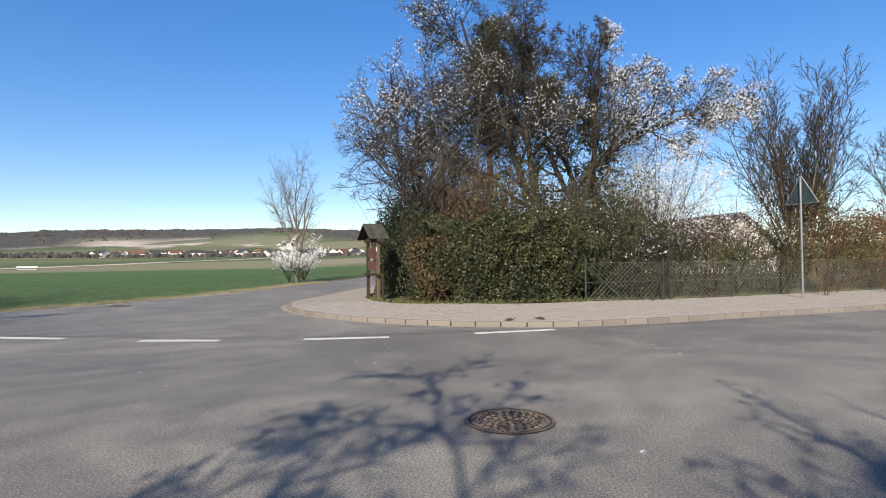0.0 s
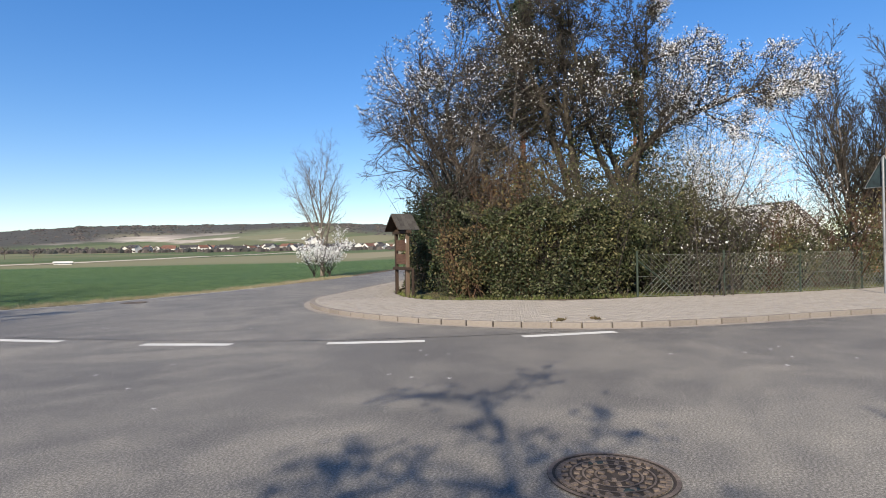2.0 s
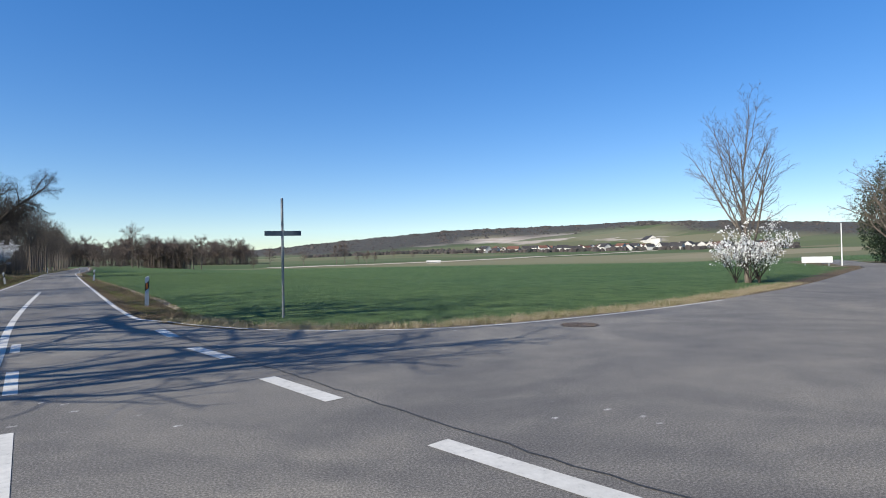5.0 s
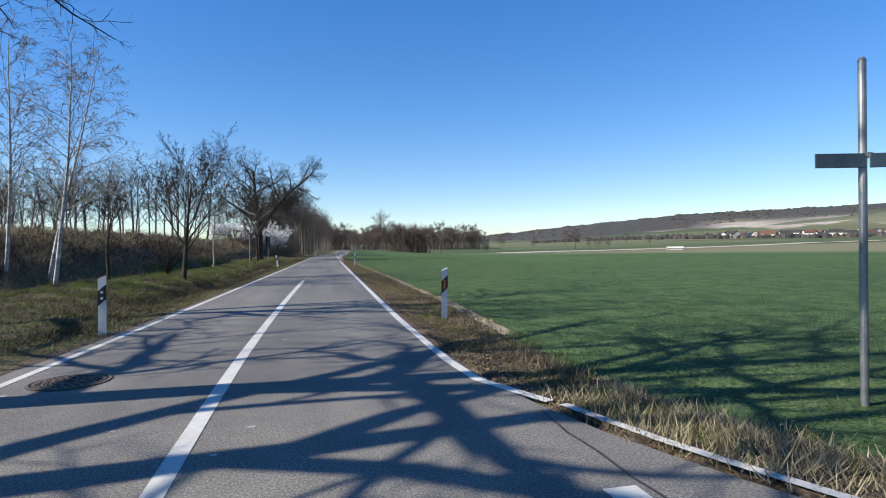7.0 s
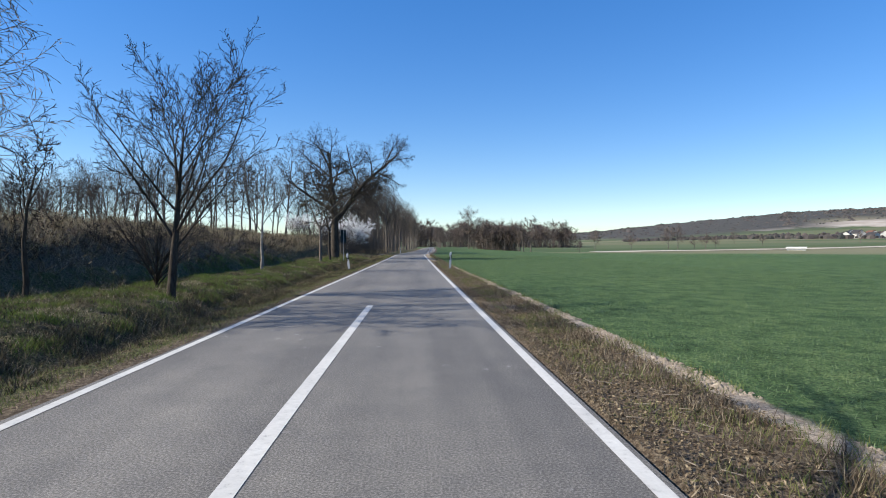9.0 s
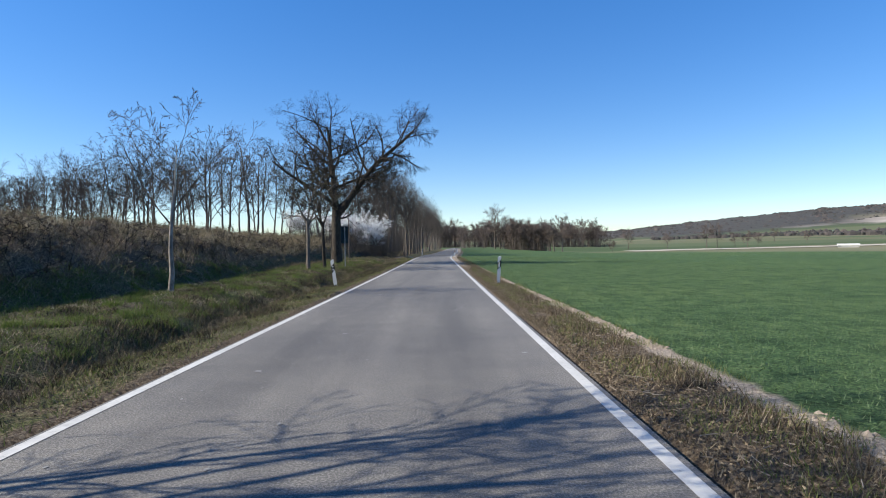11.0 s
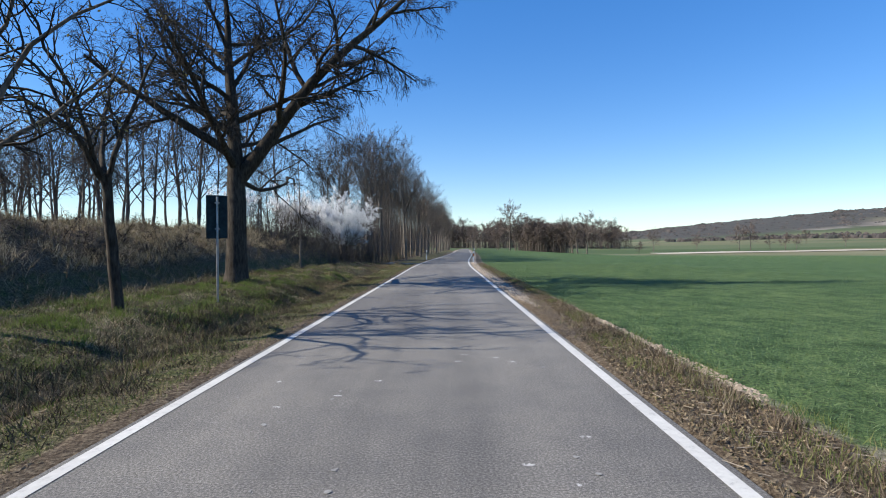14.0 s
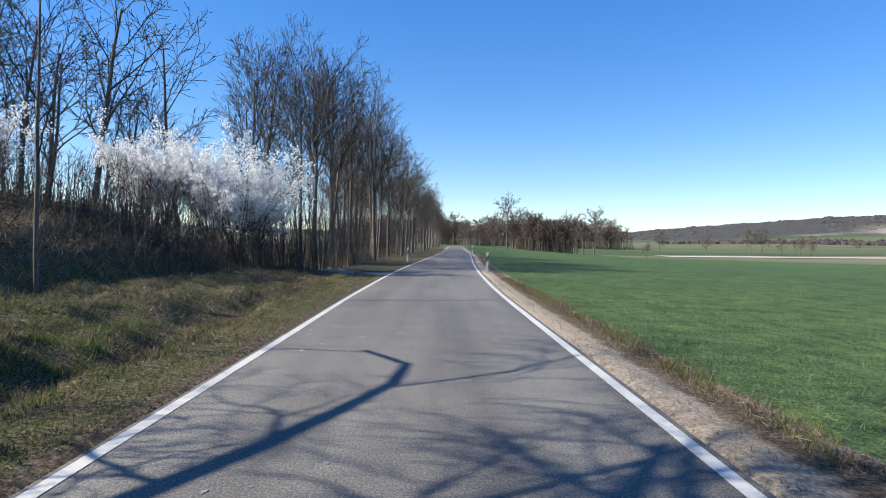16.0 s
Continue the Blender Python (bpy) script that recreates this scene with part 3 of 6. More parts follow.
WEST_SIDE = [(28, -58), (12, -40), (3, -31), (-2, -28.0), (-10, -31.5), (-26, -40), (-29, -34.5), (-14, -26.2), (-8.6, -21.8), (-6.2, -16), (-5.0, -11.5), (-3.6, -7.0), (-2.45, 0.5), (-2.2, 6), (-2.02, 20), (-1.88, 40), (-1.77, 66), (-1.72, 78), (-1.3, 92), (0.25, 122), (1.4, 150), (4.1, 230), (7.8, 330)]
right_edge = curve_through(RIGHT_EDGE, 0.8)
kerb_line = curve_through(KERB_LINE, 0.25)
west_side = curve_through(WEST_SIDE, 0.8)
ASPHALT_POLY = [tuple(p) for p in right_edge] + STREET_SOUTH[:-1] + [tuple(p) for p in kerb_line] + [tuple(p) for p in west_side]
GARDEN_LINE = [(84, 8.0), (70, -1.0), (40, -7.2), (28, -9.6), (20, -11.7), (14.6, -13.2), (12.5, -14.3), (11.1, -15.9), (11.3, -17.6), (12.1, -19.6), (13.2, -21.5), (14.3, -23.2), (15.7, -25.0), (18.3, -27.7), (21.9, -31.8), (30, -41.5), (40, -53)]
garden_line = curve_through(GARDEN_LINE, 0.5)
GARDEN_POLY = [tuple(p) for p in garden_line] + [(120, -53), (120, 20)]
PAVED_POLY = [tuple(p) for p in side(kerb_line, 0.09)[kerb_line[:, 1] > -50]] + [tuple(p) for p in garden_line[::-1] if -50 < p[1] < -9.65]

RIDGE_AZ = [-180, -120, -60, -20, 0, 9.5, 14.3, 18.7, 23.7, 30, 34, 40.5, 49, 53, 61, 67, 80, 110, 150, 180]
RIDGE_UP = [0.8, 1.0, 1.2, 1.2, 1.0, 0.95, 1.2, 1.55, 2.05, 2.55, 2.9, 3.05, 3.2, 3.33, 3.05, 2.7, 1.8, 1.0, 0.8, 0.8]


def ridge_up(az):
    """How far the horizon hills rise, in degrees, with a slight unevenness."""
    return np.interp(az, RIDGE_AZ, RIDGE_UP) - 0.16 - 0.08 + 0.03 * np.sin(az * 1.9) + 0.02 * np.sin(az * 4.3 + 1)


def land(x, y):
    """Height of the ground."""
    x, y = np.asarray(x, float), np.asarray(y, float)
    z = np.full(x.shape, -0.05)
    # field, very slightly waved
    z += 0.05 * np.sin(x * 0.11 + 1) * np.sin(y * 0.07) * smoothstep(4, 20, x)
    # left side: ditch, grass strip, bank
    along = smoothstep(6, 14, y) * (1 - smoothstep(74, 84, y))
    z += -0.42 * (0.82 + 0.18 * np.sin(y * 0.47) + 0.10 * np.sin(y * 1.3 + 1)) * np.exp(-((x + 3.95) / np.where(x < -3.95, 0.66, 0.75)) ** 2) * along
    rough = smoothstep(-2.5, -3.2, x) * smoothstep(-9.5, -8.0, x) * smoothstep(4, 9, y) * (1 - smoothstep(84, 90, y))
    z += (0.7 + 0.9 * smoothstep(58, 66, y)) * rough * (0.075 * np.sin(2.3 * x + 1.1 * y) * np.sin(1.9 * y - 0.7 * x) + 0.05 * np.sin(4.9 * x - 2.3 * y + 1) * np.sin(3.7 * y + 1.3 * x))
    z += 0.16 * smoothstep(-4.8, -6.2, x) * smoothstep(6, 14, y)
    bank = smoothstep(9, 17, y) * (1 - 0.8 * smoothstep(80, 92, y))
    foot = -8.0 - 0.8 * np.sin(y * 0.13)
    rise = 1 - (1 - np.clip((foot - x) / 5.2, 0, 1)) ** 2
    z += 2.15 * rise * bank + 0.25 * smoothstep(-12, -28, x) * bank
    z += (0.16 * np.sin(x * 1.7 + y * 0.6) * np.sin(y * 0.9 + 0.4) + 0.10 * np.sin(2.9 * x - y) * np.sin(2.2 * y + x)) * rise * bank
    # garden level
    z = np.where(inside(GARDEN_POLY, x, y), 0.08, z)
    # far rise of the valley sides
    r, az = np.hypot(x, y + 10), np.degrees(np.arctan2(x, y + 10))
    valley = 9.5 * np.interp(az, [-20, 12, 30, 60, 90], [0.2, 0.25, 1, 1, 0.3])
    dip = np.interp(az, [4, 14, 58, 72], [0, 1, 1, 0])
    z += dip * np.interp(r, [70, 160, 290, 330, 460, 620], [0, -0.9, -2.6, -1.7, 0.2, 0])
    top = np.tan(np.radians(ridge_up(az))) * 2400 + 1.3
    z += valley * smoothstep(330, 950, r) + (top - valley) * smoothstep(900, 2400, r)
    z -= 60 * smoothstep(2600, 3800, r)
    return z


def land1(x, y):
    return float(land(np.array([x]), np.array([y]))[0])


# ---------------------------------------------------------------- ground sheet
def stretched(lo, hi, step, far, growth=1.16):
    a = list(np.arange(lo, hi + 1e-6, step))
    s, up = step, a[-1]
    while up < far:
        s *= growth
        up += s
        a.append(up)
    s, dn = step, a[0]
    while dn > -far:
        s *= growth
        dn -= s
        a.insert(0, dn)
    return np.array(a)


gx = stretched(-14.0, 13.0, 0.22, 3900)
gy = stretched(-9.0, 96.0, 0.4, 3900)
GX, GY = np.meshgrid(gx, gy)
gxf, gyf = GX.ravel(), GY.ravel()
gz = land(gxf, gyf)
under = inside(ASPHALT_POLY, gxf, gyf) | inside(PAVED_POLY, gxf, gyf)
edge_gap = away(ASPHALT_POLY, gxf, gyf, True)
gz = np.where(under, np.minimum(gz, 0) - 0.10, gz + 0.035 * (1 - smoothstep(0.1, 0.6, edge_gap)) * (~inside(GARDEN_POLY, gxf, gyf)))
nx, ny = len(gx), len(gy)
idx = np.arange(nx * ny).reshape(ny, nx)
gf = np.stack([idx[:-1, :-1], idx[:-1, 1:], idx[1:, 1:], idx[1:, :-1]], -1).reshape(-1, 4)
ground_me = mesh("ground", np.column_stack([gxf, gyf, gz]), gf, True)
gr, gaz = np.hypot(gxf, gyf + 10), np.degrees(np.arctan2(gxf, gyf + 10))
gup = np.degrees(np.arctan2(gz - 1.3, gr))
east = (gxf > 2.0) & ((gyf > np.interp(gxf, [p[0] for p in RIGHT_EDGE[10:]], [p[1] for p in RIGHT_EDGE[10:]])) | (gxf > 95)) & (gaz < 88)
verge = np.interp(gyf, [-6, 0, 8, 20, 40, 70], [1.0, 1.2, 1.55, 1.45, 1.1, 1.05])
field = east * smoothstep(-0.15, 0.15, edge_gap - verge)
plots = smoothstep(230, 330, gr)
zones = {
    "wheat": field,
    "soil": east * np.exp(-((edge_gap - verge + 0.03) / 0.17) ** 2) * smoothstep(3, 9, gyf) * (1 - 0.45 * smoothstep(38, 50, gyf))
    + east * 0.9 * np.exp(-((edge_gap - 0.30) / 0.30) ** 2) * smoothstep(50, 58, gyf)
    + 0.9 * np.exp(-(away([(-1.6, 85.5), (-4.0, 87.0), (-7.5, 93.5), (-14, 108)], gxf, gyf) / 0.9) ** 2),
    "dry": np.clip((1 - smoothstep(0.5, 1.4, edge_gap)) * 0.9 * (gxf > 0) + (1 - smoothstep(0.12, 0.5, edge_gap)) * 0.9 * (gxf <= 0) * (gxf > -20) + east * (1 - field) * 0.9, 0, 1),
    "bank": smoothstep(0.35, 1.0, gz) * (gxf < -6) * (gr < 150) + 0.8 * (gyf > 80) * (gxf < -3.5) * (gr < 400) + 0.55 * np.exp(-((gxf + 3.95) / 0.5) ** 2) * (gyf > 8) * (gyf < 82),
    "plots": plots,
    "tan": 0.9 * smoothstep(1.25, 1.45, gup + 0.15 * np.sin(gaz * 0.9)) * (1 - smoothstep(1.8, 2.05, gup - 0.02 * (gaz - 30) + 0.1 * np.sin(gaz * 1.7))) * smoothstep(23, 28, gaz) * (1 - smoothstep(52, 60, gaz)),
    "wood": np.clip(smoothstep(-0.06, 0.06, gup - np.interp(gaz, [-30, 9, 16, 24, 30, 34, 40, 44, 49, 52, 55, 58, 63, 75], [0.3, 0.4, 0.45, 0.65, 1.15, 1.45, 2.1, 2.15, 2.2, 2.8, 2.9, 2.1, 1.7, 1.2])), 0, 1) * (gr > 800),
}
for key, val in zones.items():
    a = ground_me.attributes.new(key, "FLOAT", "POINT")
    a.data.foreach_set("value", np.clip(val, 0, 1).astype(np.float32))
ground = link("ground", ground_me, LAND)
tagged(ground, "verges, green wheat field and far wooded hills", "ground", kind="structure")


# ---------------------------------------------------------------- carriageway
def sheet(name, poly, z, depth, mat, label, category):
    bm = bmesh.new()
    vs = [bm.verts.new((p[0], p[1], z)) for p in poly]
    f = bm.faces.new(vs)
    bm.normal_update()
    if f.normal.z < 0:
        f.normal_flip()
    got = bmesh.ops.extrude_face_region(bm, geom=[f])
    bmesh.ops.translate(bm, verts=[v for v in got["geom"] if isinstance(v, bmesh.types.BMVert)], vec=(0, 0, -depth))
    bmesh.ops.recalc_face_normals(bm, faces=bm.faces)
    bmesh.ops.triangulate(bm, faces=bm.faces)
    return tagged(part(name, bm, mat, None), label, category, kind="structure")


def cleaned(poly, gap=0.05):
    out = [poly[0]]
    for p in poly[1:]:
        if math.hypot(p[0] - out[-1][0], p[1] - out[-1][1]) > gap:
            out.append(p)
    return out


sheet("road", cleaned(ASPHALT_POLY), 0.0, 0.16, ASPHALT, "worn grey asphalt road and junction", "road")


def ribbon(line, width, z, thick=0.004):
    l = np.asarray(line, float)
    a, b = side(l, width / 2), side(l, -width / 2)
    n = len(l)
    v = np.concatenate([np.column_stack([a, np.full(n, z + thick)]), np.column_stack([b, np.full(n, z + thick)])])
    i = np.arange(n - 1)
    return v, np.stack([i, i + n, i + n + 1, i + 1], 1)


def marking(line, width, label, name="road_marking", mat=None, z=0.0):
    v, f = ribbon(line, width, z)
    ob = link(name, mesh(name, v, f), mat or PAINT)
    return tagged(ob, label, "road marking", "road markings", "structure")


def straight(a, b, n=2):
    return np.stack([np.linspace(a[0], b[0], n), np.linspace(a[1], b[1], n)], 1)


marking(curve_through([(7.75, 230), (5.05, 150), (3.96, 122), (2.62, 96), (2.08, 80), (2.06, 66), (2.12, 40), (2.30, 9), (2.38, 3.5), (2.46, 0.8), (2.66, -0.3), (3.3, -1.4)], 1.0), 0.11, "worn white solid edge line")
marking(curve_through([(4.25, 230), (1.55, 150), (0.4, 122), (-1.2, 92), (-1.63, 78), (-1.68, 66), (-1.78, 40), (-1.93, 20), (-2.03, 6), (-2.12, 0), (-2.4, -6)], 1.0), 0.10, "worn white solid edge line")
marking(curve_through([(0.0, 19.0), (-0.02, 10), (0.02, 3), (0.12, -1), (0.26, -4.2), (0.42, -8.5), (0.62, -11.5)], 0.6), 0.13, "worn white solid centre line")
for a, b in (((0.79, -11.4), (0.69, -9.4)), ((0.62, -7.75), (0.54, -6.15)), ((0.44, -4.25), (0.40, -3.1))):
    marking(straight(a, b), 0.13, "short white dash beside the centre line")
# the broken line across the side street's mouth
DASHES = [((2.64, -2.5), (2.70, -3.9)), ((2.74, -5.5), (2.96, -6.9)), ((3.00, -8.53), (3.22, -9.98)), ((3.33, -11.6), (3.62, -13.08)), ((3.82, -14.66), (4.24, -15.98)), ((4.78, -17.3), (5.42, -18.58)), ((6.28, -19.83), (7.2, -21.08))]
for a, b in DASHES:
    marking(straight(a, b), 0.20, "thick white dash of the broken line at the side street's mouth")
seam_line = curve_through([(2.6, -1.0), (2.78, -5.0), (3.2, -9.0), (3.75, -13.1), (4.55, -16.3), (5.6, -18.5), (7.1, -20.7)], 0.2)
seam_line = seam_line + np.random.default_rng(3).normal(0, 0.012, seam_line.shape)
marking(side(seam_line, 0.14), 0.022, "dark tar seam in the asphalt", "road_joint", SEAM)
marking(curve_through([(3.0, -0.9), (3.55, -2.5), (4.7, -4.4), (7.3, -6.15), (11.5, -6.45), (17.0, -5.95)], 0.5), 0.09, "faded white line along the side street's field edge")


# ---------------------------------------------------------------- kerb and pavement
kerb_walk = kerb_line[(kerb_line[:, 1] > -36)]
stone_len = 2    # a stone is half a metre: two steps of the line
kerb_root = thing("kerb", pose(0, 0, 0), "pale concrete kerb round the corner", "kerb", kind="structure")
for k in range(0, len(kerb_walk) - stone_len, stone_len):
    seg = kerb_walk[k:k + stone_len + 1]
    mid_ = seg.mean(0)
    d = seg[-1] - seg[0]
    ln = np.hypot(*d)
    bm = boxed((-ln / 2 + 0.013, -0.06, -0.14), (ln / 2 - 0.013, 0.06, 0.10), 0.012)
    ob = part("kerbstone", bm, KERB, kerb_root)
    ob.matrix_local = pose(mid_[0], mid_[1], 0, 0, 0, math.degrees(math.atan2(d[1], d[0]))) @ Matrix.Translation((0, 0.06, 0))
gutter = side(kerb_walk, -0.085)
v, f = ribbon(gutter, 0.15, 0.0, 0.006)
tagged(link("gutter", mesh("gutter", v, f), GUTTER), "pale concrete gutter strip along the kerb", "gutter", kind="structure")
paved = cleaned(PAVED_POLY, 0.2)
sheet("pavement", paved, 0.088, 0.10, BED, "pale concrete block pavement with sanded joints", "pavement")

# ---------------------------------------------------------------- roadside furniture
def manhole(x, y, turn, label):
    t = thing("manhole_cover", pose(x, y, 0, 0, 0, turn), label, "manhole cover", "manhole covers")
    bm = bmesh.new()
    R = 0.37
    n = 40
    for r0, r1, z in ((0.0, R - 0.055, 0.004), (R - 0.045, R, 0.007)):
        inner = [bm.verts.new((r0 * math.cos(i * 2 * math.pi / n), r0 * math.sin(i * 2 * math.pi / n), z)) for i in range(n)] if r0 else None
        outer = [bm.verts.new((r1 * math.cos(i * 2 * math.pi / n), r1 * math.sin(i * 2 * math.pi / n), z)) for i in range(n)]
        if inner:
            for i in range(n):
                bm.faces.new((inner[i], outer[i], outer[(i + 1) % n], inner[(i + 1) % n]))
        else:
            bm.faces.new(outer)
    part("plate", bm, IRON_DARK, t, "dark recessed plate and frame")
    bm = bmesh.new()
    for k_, r1 in ((0, R - 0.002), (1, R - 0.052)):
        lo = [bm.verts.new(((r1 - 0.026) * math.cos(i * 2 * math.pi / n), (r1 - 0.026) * math.sin(i * 2 * math.pi / n), 0.011)) for i in range(n)]
        hi = [bm.verts.new((r1 * math.cos(i * 2 * math.pi / n), r1 * math.sin(i * 2 * math.pi / n), 0.011)) for i in range(n)]
        for i in range(n):
            bm.faces.new((lo[i], hi[i], hi[(i + 1) % n], lo[(i + 1) % n]))
    part("frame_ring", bm, IRON, t, "worn cast-iron frame ring")
    bm = bmesh.new()
    rg = random.Random(5)
    for ring, cnt in ((0.065, 6), (0.13, 12), (0.2, 18), (0.27, 24)):
        for i in range(cnt):
            a = (i + 0.25 * (ring > 0.1)) * 2 * math.pi / cnt
            if rg.random() < 0.12:
                continue
            got = bmesh.ops.create_cube(bm, size=1, matrix=pose(ring * math.cos(a), ring * math.sin(a), 0.009, 0, 0, math.degrees(a) + rg.choice((0, 45))) @ Matrix.Diagonal((0.034, 0.024, 0.012, 1)))
    tagged(part("stud_pattern", bm, IRON, t, "raised studs of rusty cast iron"), kind="stuff")
    bm = bmesh.new()
    for i in range(52):
        a = i * 2 * math.pi / 52
        bmesh.ops.create_cube(bm, size=1, matrix=pose(0.303 * math.cos(a), 0.303 * math.sin(a), 0.008, 0, 0, math.degrees(a)) @ Matrix.Diagonal((0.03, 0.016, 0.010, 1)))
    tagged(part("rim_pattern", bm, IRON, t, "ring of short cast dashes"), kind="stuff")
    for r0 in (0.235, 0.165, 0.095):
        bm = bmesh.new()
        lo = [bm.verts.new(((r0 - 0.006) * math.cos(i * 2 * math.pi / n), (r0 - 0.006) * math.sin(i * 2 * math.pi / n), 0.012)) for i in range(n)]
        hi = [bm.verts.new(((r0 + 0.006) * math.cos(i * 2 * math.pi / n), (r0 + 0.006) * math.sin(i * 2 * math.pi / n), 0.012)) for i in range(n)]
        for i in range(n):
            bm.faces.new((lo[i], hi[i], hi[(i + 1) % n], lo[(i + 1) % n]))
        part("ridge", bm, IRON, t, "raised cast ring")
    for a in (20, 200):
        hole = part("lifting_slot", boxed((-0.05, -0.014, 0.006), (0.05, 0.014, 0.013), 0.003), SIGN_BACK, t, "dark lifting slot")
        hole.matrix_local = pose(0.2 * math.cos(radians(a)), 0.2 * math.sin(radians(a)), 0, 0, 0, a + 90)
    return t


manhole(1.23, -21.78, 15, "round rusty cast-iron manhole cover in the asphalt")
manhole(9.31, -7.4, 40, "round rusty cast-iron manhole cover in the side street")
manhole(-1.48, 1.0, 70, "round rusty cast-iron manhole cover near the grass verge")


def delineator(x, y, turn, label, round_pair=False, glow=None, lean=0.8):
    z = land1(x, y) - 0.02
    t = thing("delineator_post", pose(x, y, z, 1.5, lean, turn), label, "delineator post", "delineator posts")
    prof = [(-0.06, -0.035), (-0.035, 0.045), (0.035, 0.045), (0.06, -0.035)]

    def slab(z0, z1, grow_, slope0=0.0, slope1=0.0):
        bm = bmesh.new()
        lo, hi = [], []
        for px, py in prof:
            px, py = px * grow_, py * grow_
            lo.append(bm.verts.new((px, py, z0 + slope0 * px)))
            hi.append(bm.verts.new((px, py, z1 + slope1 * px)))
        for i in range(4):
            j = (i + 1) % 4
            bm.faces.new((lo[i], lo[j], hi[j], hi[i]))
        bm.faces.new(hi), bm.faces.new(lo[::-1])
        bmesh.ops.recalc_face_normals(bm, faces=bm.faces)
        return bm

    part("body", slab(-0.15, 0.97, 1.0, 0, 0.5), PLASTIC, t, "white plastic post")
    part("band", slab(0.56, 0.80, 1.04, 0.9, 0.9), BLACK, t, "slanting black band")
    if round_pair:
        for z0 in (0.63, 0.73):
            bm = bmesh.new()
            rod(bm, (0.0, -0.033, z0), (0.0, -0.044, z0), 0.024, None, 14)
            part("reflector", bm, GLASSY, t, "round clear reflector")
    else:
        part("reflector", boxed((-0.021, -0.046, 0.59), (0.021, -0.034, 0.77), 0.003), glow or AMBER, t, "clear reflector" if glow else "amber reflector")
    return t


delineator(3.22, 5.28, 4, "white plastic delineator post with black band beside the field")
delineator(2.90, 38.85, 2, "white plastic delineator post with black band beside the field", False, GLASSY, 3.0)
delineator(2.70, 88.35, 0, "white plastic delineator post with black band beside the field")
delineator(5.2, 138, 0, "white plastic delineator post with black band beside the field")
delineator(-2.5, 4.7, -4, "weathered white delineator post with black band on the grass verge", True)
delineator(-2.78, 38.98, -3, "weathered white delineator post leaning over the grass verge", True, None, -7.5)
delineator(-1.6, 100.0, -3, "weathered white delineator post with black band on the grass verge", True)


def street_name_sign():
    t = thing("street_name_sign", pose(5.50, -1.36, -0.08), "grey steel pole with two crossed street name plates", "street sign")
    part("pole", rodded((0, 0, -0.3), (0, 0, 2.92), 0.032, None, 14), ZINC, t)
    part("cap", rodded((0, 0, 2.92), (0, 0, 2.95), 0.036, 0.02, 14), ZINC, t)
    for ang, x0, x1, lab in ((-12, -0.43, -0.02, "name plate turned a little from the other"), (-20, 0.02, 0.43, "second name plate at the same height")):
        plate = part("name_plate", boxed((x0, -0.008, -0.06), (x1, 0.008, 0.06), 0.004), SIGN_BLUE, t, lab)
        plate.matrix_local = pose(0, -0.042, 2.08, 0, 0, ang)
        clamp = part("clamp", boxed((x0 * 0.1, -0.005, -0.02), (x1 * 0.1, 0.075, 0.02), 0.0), ZINC, t)
        clamp.matrix_local = pose(0, -0.042, 2.08 + 0.05 * (x0 > 0), 0, 0, ang)
    return t


street_name_sign()


def triangle_sign():
    t = thing("warning_sign", pose(15.2, -26.6, 0.08, 0, 0, 0), "triangular traffic sign seen from its dark back on a steel pole", "traffic sign")
    part("pole", rodded((0, 0, -0.2), (0, 0, 3.42), 0.03, None, 14), ZINC, t)
    s = 0.9
    plate = bmesh.new()
    pts = [(-s / 2, 0), (s / 2, 0), (0, s * 0.866)]
    lo = [plate.verts.new((px, 0.0, pz)) for px, pz in pts]
    hi = [plate.verts.new((px, 0.018, pz)) for px, pz in pts]
    plate.faces.new(lo), plate.faces.new(hi[::-1])
    for i in range(3):
        plate.faces.new((lo[i], hi[i], hi[(i + 1) % 3], lo[(i + 1) % 3]))
    bmesh.ops.recalc_face_normals(plate, faces=plate.faces)
    bmesh.ops.bevel(plate, geom=[e for e in plate.edges if abs(e.verts[0].co.y - e.verts[1].co.y) > 0.01], offset=0.04, segments=3, affect="EDGES")
    p = part("plate", plate, SIGN_BACK, t, "dark grey back of the sign")
    turn = pose(0, 0, 2.68, 0, 0, -128)
    p.matrix_local = turn @ Matrix.Translation((0, 0.04, 0))
    rim = bmesh.new()
    for (ax, az), (bx, bz) in zip(pts, pts[1:] + pts[:1]):
        rod(rim, (ax * 0.97, 0.012, az + 0.01), (bx * 0.97, 0.012, bz + 0.01), 0.014, None, 8)
    r = part("rim", rim, ZINC, t, "bright folded rim")
    r.matrix_local = turn @ Matrix.Translation((0, 0.04, 0))
    return t


triangle_sign()


def board_sign():
    t = thing("place_sign", pose(-5.2, 55.5, land1(-5.2, 55.5)), "tall dark sign board seen from its back on a thin pole", "traffic sign")
    part("pole", rodded((0, 0, -0.2), (0, 0, 2.62), 0.028, None, 12), ZINC, t)
    p = part("board", boxed((-0.25, -0.02, 1.58), (0.25, 0.0, 2.66), 0.008), SIGN_BACK, t, "dark grey back of the board")
    p.matrix_local = pose(-0.03, 0.05, 0, 0, 0, 24)
    for z in (1.8, 2.45):
        part("clamp", boxed((-0.05, -0.035, z), (0.05, 0.03, z + 0.04), 0.004), ZINC, t)
    return t


board_sign()


